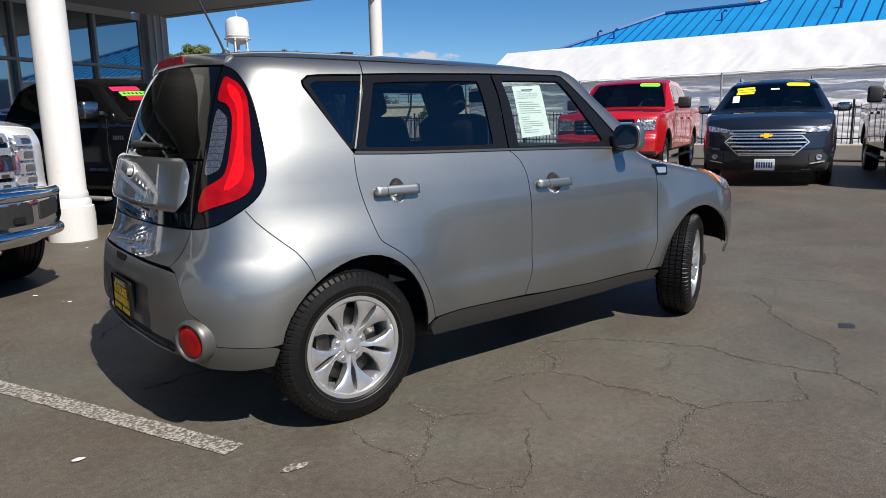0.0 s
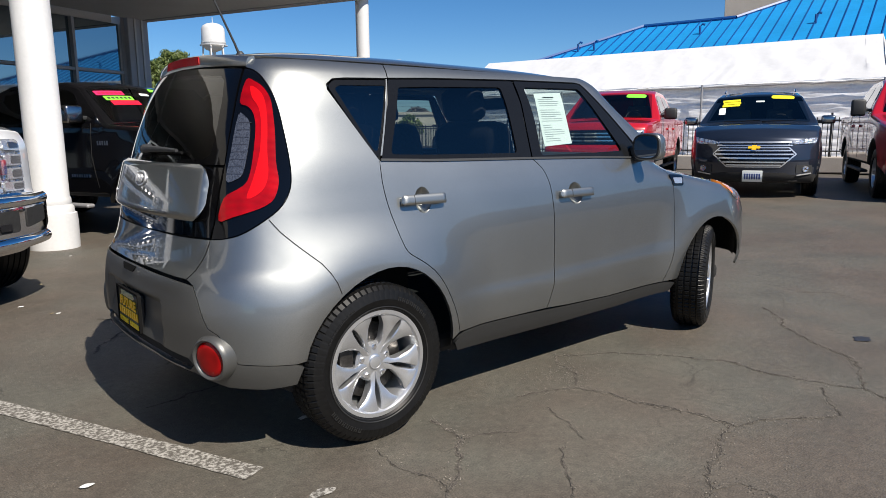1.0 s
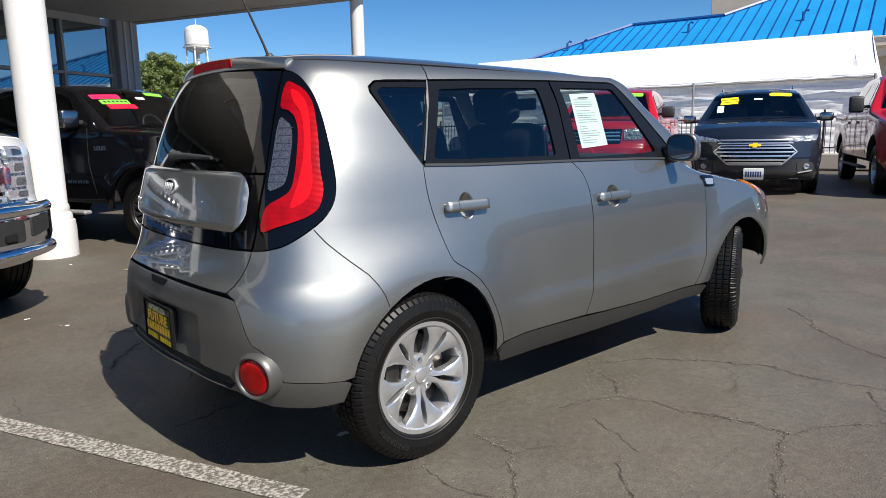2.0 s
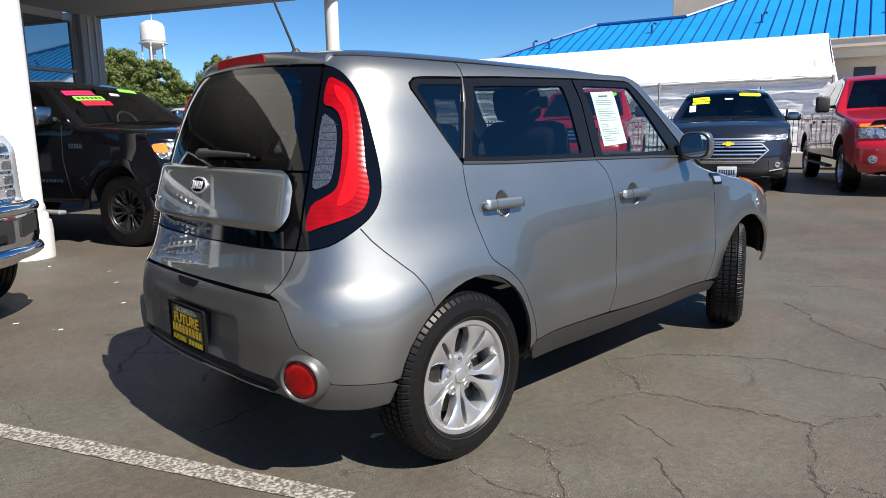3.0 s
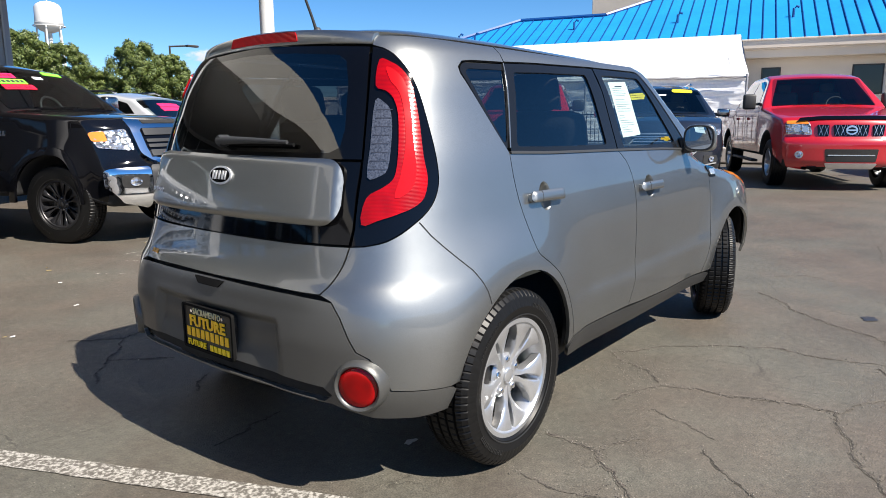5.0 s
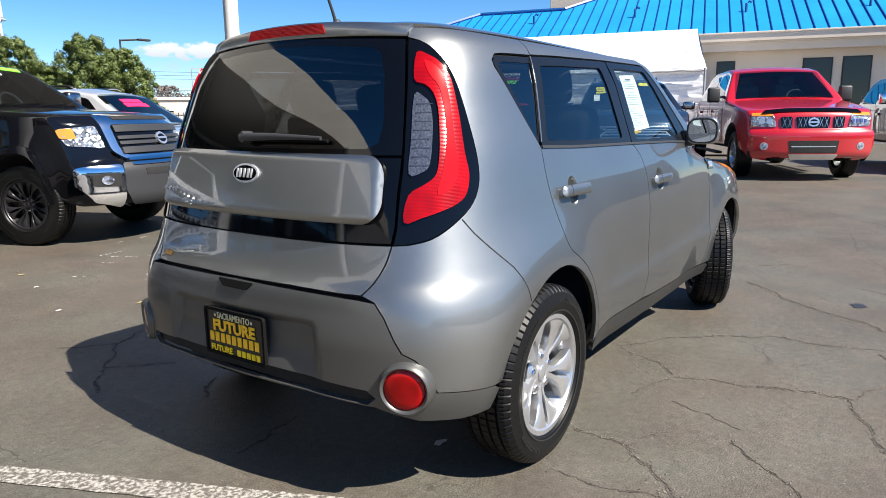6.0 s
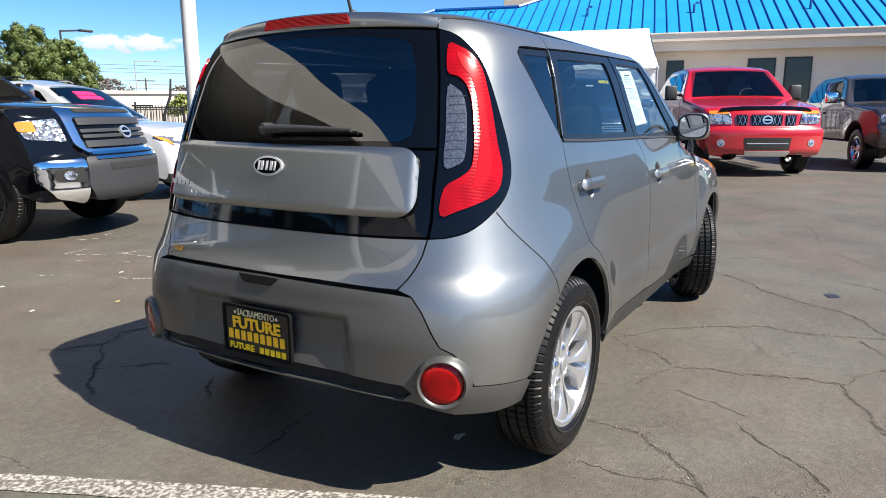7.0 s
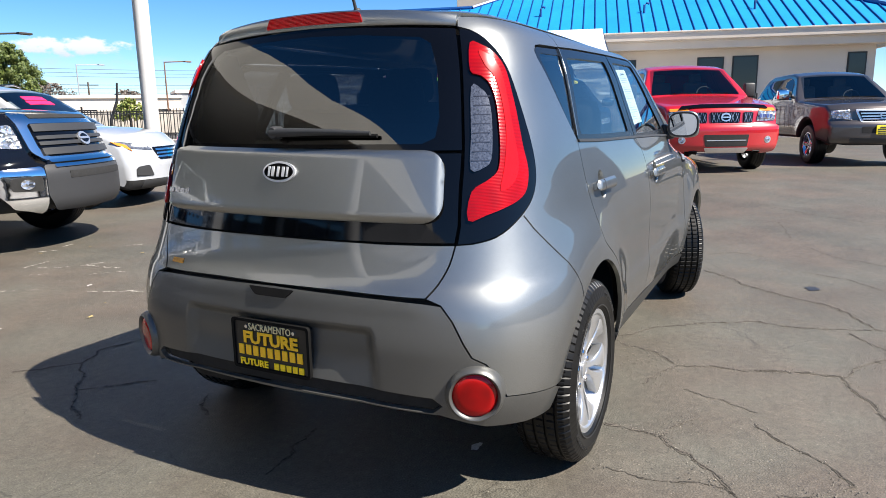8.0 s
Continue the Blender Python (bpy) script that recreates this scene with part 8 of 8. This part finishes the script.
for s in (1, -1):
    g = panel("side_badge", rounded([(2.142, 1.008), (2.300, 0.998), (2.268, 0.938), (2.160, 0.942)], 0.012, 3), M_gloss, "black fender badge", lift=0.004, depth=0.006, sides=(s,), gap=0)[0]
    panel("badge_plate", rounded([(2.168, 0.988), (2.270, 0.982), (2.255, 0.952), (2.176, 0.955)], 0.008, 3), M_bright, lift=0.007, depth=0.004, sides=(s,), gap=0, parent=g)
    panel("headlight", smoothed([(2.78, 0.940), (2.86, 0.918), (2.98, 0.885), (3.10, 0.82), (2.98, 0.80), (2.88, 0.82), (2.81, 0.88)], 4), M_lens_clear, "clear headlight lens", lift=0.005, sides=(s,), gap=0)
    panel("turn_signal", smoothed([(2.77, 0.940), (2.82, 0.928), (2.86, 0.912), (2.86, 0.85), (2.81, 0.880)], 3), M_lens_amber, "amber turn signal", lift=0.008, sides=(s,), gap=0)
    # door mirror
    bm = bmesh.new()
    bmesh.ops.create_uvsphere(bm, u_segments=28, v_segments=18, radius=1)
    for v in bm.verts:
        x, y, z = v.co
        k = (abs(x) ** 4 + abs(y) ** 4 + abs(z) ** 4) ** -0.25
        x, y, z = x * k * 0.075, y * k * 0.098, z * k * 0.083
        if x < 0:
            x *= 0.35
        v.co = (x, y * (1 - 0.12 * (z + 0.085) / 0.17), z)
    mir = part("door_mirror", bm, M_car_grey, car, "grey and black door mirror", smooth=60)
    mir.matrix_local = Matrix.Translation((1.815, -s * 0.897, 1.180)) @ Matrix.Rotation(s * 0.03, 4, "Z") @ Matrix.Diagonal((0.93, 0.91, 0.90, 1))
    bm = bmesh.new()
    bmesh.ops.create_circle(bm, cap_ends=True, segments=40, radius=1)
    for v in bm.verts:
        x, y = v.co.x, v.co.y
        k = (abs(x) ** 3 + abs(y) ** 3) ** (-1 / 3)
        v.co = (-0.0285, x * k * 0.083, y * k * 0.069)
    part("mirror_glass", bm, M_mirror, mir, "mirror glass")
    part("mirror_rim", lathe([(0.0, 0.0)] * 0 + [(0.9, -0.004), (1.02, -0.004), (1.04, 0.012), (0.9, 0.012)], 40, "X", closed=True), M_trim, mir)
    rim = mir.children[-1]
    for v in rim.data.vertices:
        x, y, z = v.co
        k = (abs(y) ** 3 + abs(z) ** 3) ** (1 / 3)
        rr = math.hypot(y, z)
        v.co = (x - 0.026, y / k * rr * 0.089, z / k * rr * 0.075)
    part("mirror_arm", box((0.07, 0.09, 0.05), (0.03, s * 0.10, -0.070), 0.018), M_trim, mir)
    part("mirror_foot", box((0.13, 0.05, 0.11), (0.06, s * 0.125, -0.055), 0.014), M_trim, mir)

# wiper and aerial
wiper_z = 1.207


def off_glass(u, z, d):
    return Vector(gate_at(u, z)) + Vector((-d, 0, 0))


wiper = part("rear_wiper", lathe([(0.0001, -0.012), (0.021, -0.012), (0.022, 0.020), (0.017, 0.030), (0.0001, 0.032)], 24, "X", off_glass(-1.350, wiper_z, 0.012)), M_trim, car, "black rear wiper", smooth=50)
for v in wiper.data.vertices:
    v.co.x = 2 * off_glass(-1.350, wiper_z, 0.012).x - v.co.x
part("wiper_arm", tube([off_glass(-1.365 + 0.046 * i, wiper_z + 0.003 * math.sin(i * 0.4), 0.030 + 0.004 * math.sin(i * 0.35)) for i in range(10)], 0.0165, 10, taper=0.42), M_trim, wiper, smooth=60)
part("wiper_blade", tube([off_glass(-1.335 + 0.050 * i, wiper_z - 0.010, 0.014) for i in range(9)], 0.007, 6), M_wiper, wiper)
part("aerial", tube([(-0.144, 0.0, 1.628), (-0.165, 0.0, 1.68), (-0.315, 0.0, 2.00)], 0.007, 8, taper=0.6), M_trim, car, "black roof aerial", smooth=60)
part("aerial_foot", lathe([(0.022, 0.0), (0.020, 0.015), (0.009, 0.028)], 16, "Z", (-0.140, 0.0, 1.618)), M_trim, car, smooth=50)

# dark inner body under the panels, floor and wheel houses
inner = both([(U0, 0.40), (-0.72, 0.40), (-0.45, 0.34)] + ring(-0.015, 0.335, 0.42, 170, 5, 14) + [(0.45, 0.25), (2.1, 0.26)] + ring(2.60, 0.335, 0.41, 172, 10, 12) + [(3.05, 0.40), (3.80, 0.40), (3.80, 0.90), (2.9, 1.05), (2.1, 1.09), (0.9, 1.13), (-0.05, 1.15), (-0.10, 1.30), (-0.34, 1.47), (-0.45, 1.53), (-0.72, 1.53), (-0.74, 1.16), (U0, 1.16)])
panel("inner_body", [p for p in inner if p[0] >= U0 - 1e-6], M_under, "black inner body", lift=-0.040, depth=0, gap=0, step=0.08)
part("floor_pan", box((3.3, 1.50, 0.10), (1.30, 0, 0.30), 0.03), M_under, car, "black underbody")
for x in (0.0, 2.58):
    for s in (-1, 1):
        part("wheel_house", box((0.80, 0.42, 0.06), (x + 0.035, s * 0.57, 0.765), 0.02), M_under, car)
        part("wheel_house", box((0.84, 0.04, 0.60), (x, s * 0.50, 0.56), 0.01), M_under, car)
part("exhaust_box", box((0.30, 0.24, 0.12), (-0.36, 0.50, 0.30), 0.05), M_under, car)

# cabin
part("load_floor", box((0.65, 1.1, 0.05), (-0.20, 0, 0.80), 0.02), M_interior, car)
part("rear_bench", box((0.16, 1.20, 0.62), (0.22, 0, 1.00), 0.06, Matrix.Rotation(-0.22, 4, "Y")), M_interior, car, "dark rear bench backrest")
for y in (-0.42, 0.0, 0.42):
    part("headrest", box((0.10, 0.25, 0.16), (0.12, y, 1.36 if y else 1.33), 0.045, Matrix.Rotation(-0.22, 4, "Y")), M_interior, car, "dark headrest", smooth=60)
for y in (-0.38, 0.38):
    part("front_seat", box((0.17, 0.50, 0.66), (1.02, y, 1.00), 0.07, Matrix.Rotation(-0.25, 4, "Y")), M_interior, car, "dark front seat", smooth=60)
    part("headrest", box((0.11, 0.27, 0.18), (0.90, y, 1.41), 0.05, Matrix.Rotation(-0.25, 4, "Y")), M_interior, car, "dark headrest", smooth=60)
part("dashboard", box((0.50, 1.35, 0.30), (1.95, 0, 0.98), 0.06), M_interior, car, "dark dashboard", smooth=60)
sw = part("steering_wheel", lathe([(0.18 + 0.016 * math.cos(a), 0.016 * math.sin(a)) for a in [2 * math.pi * i / 8 for i in range(8)]], 28, "X", closed=True), M_trim, car, smooth=50)
sw.matrix_local = pose(1.62, 0.38, 1.09, 0, -25, 0)
part("inner_mirror", box((0.03, 0.24, 0.07), (1.50, 0, 1.44), 0.02), M_trim, car)

# wheels
for s in (-1, 1):
    for x in (0.0, 2.575):
        add_wheel(car, (x, s * (0.782 if x == 0 else 0.775), 0.333), 0.333, 0.218, 0.222, M_alloy, 5, True, s, radians(24) if x else 0, True)
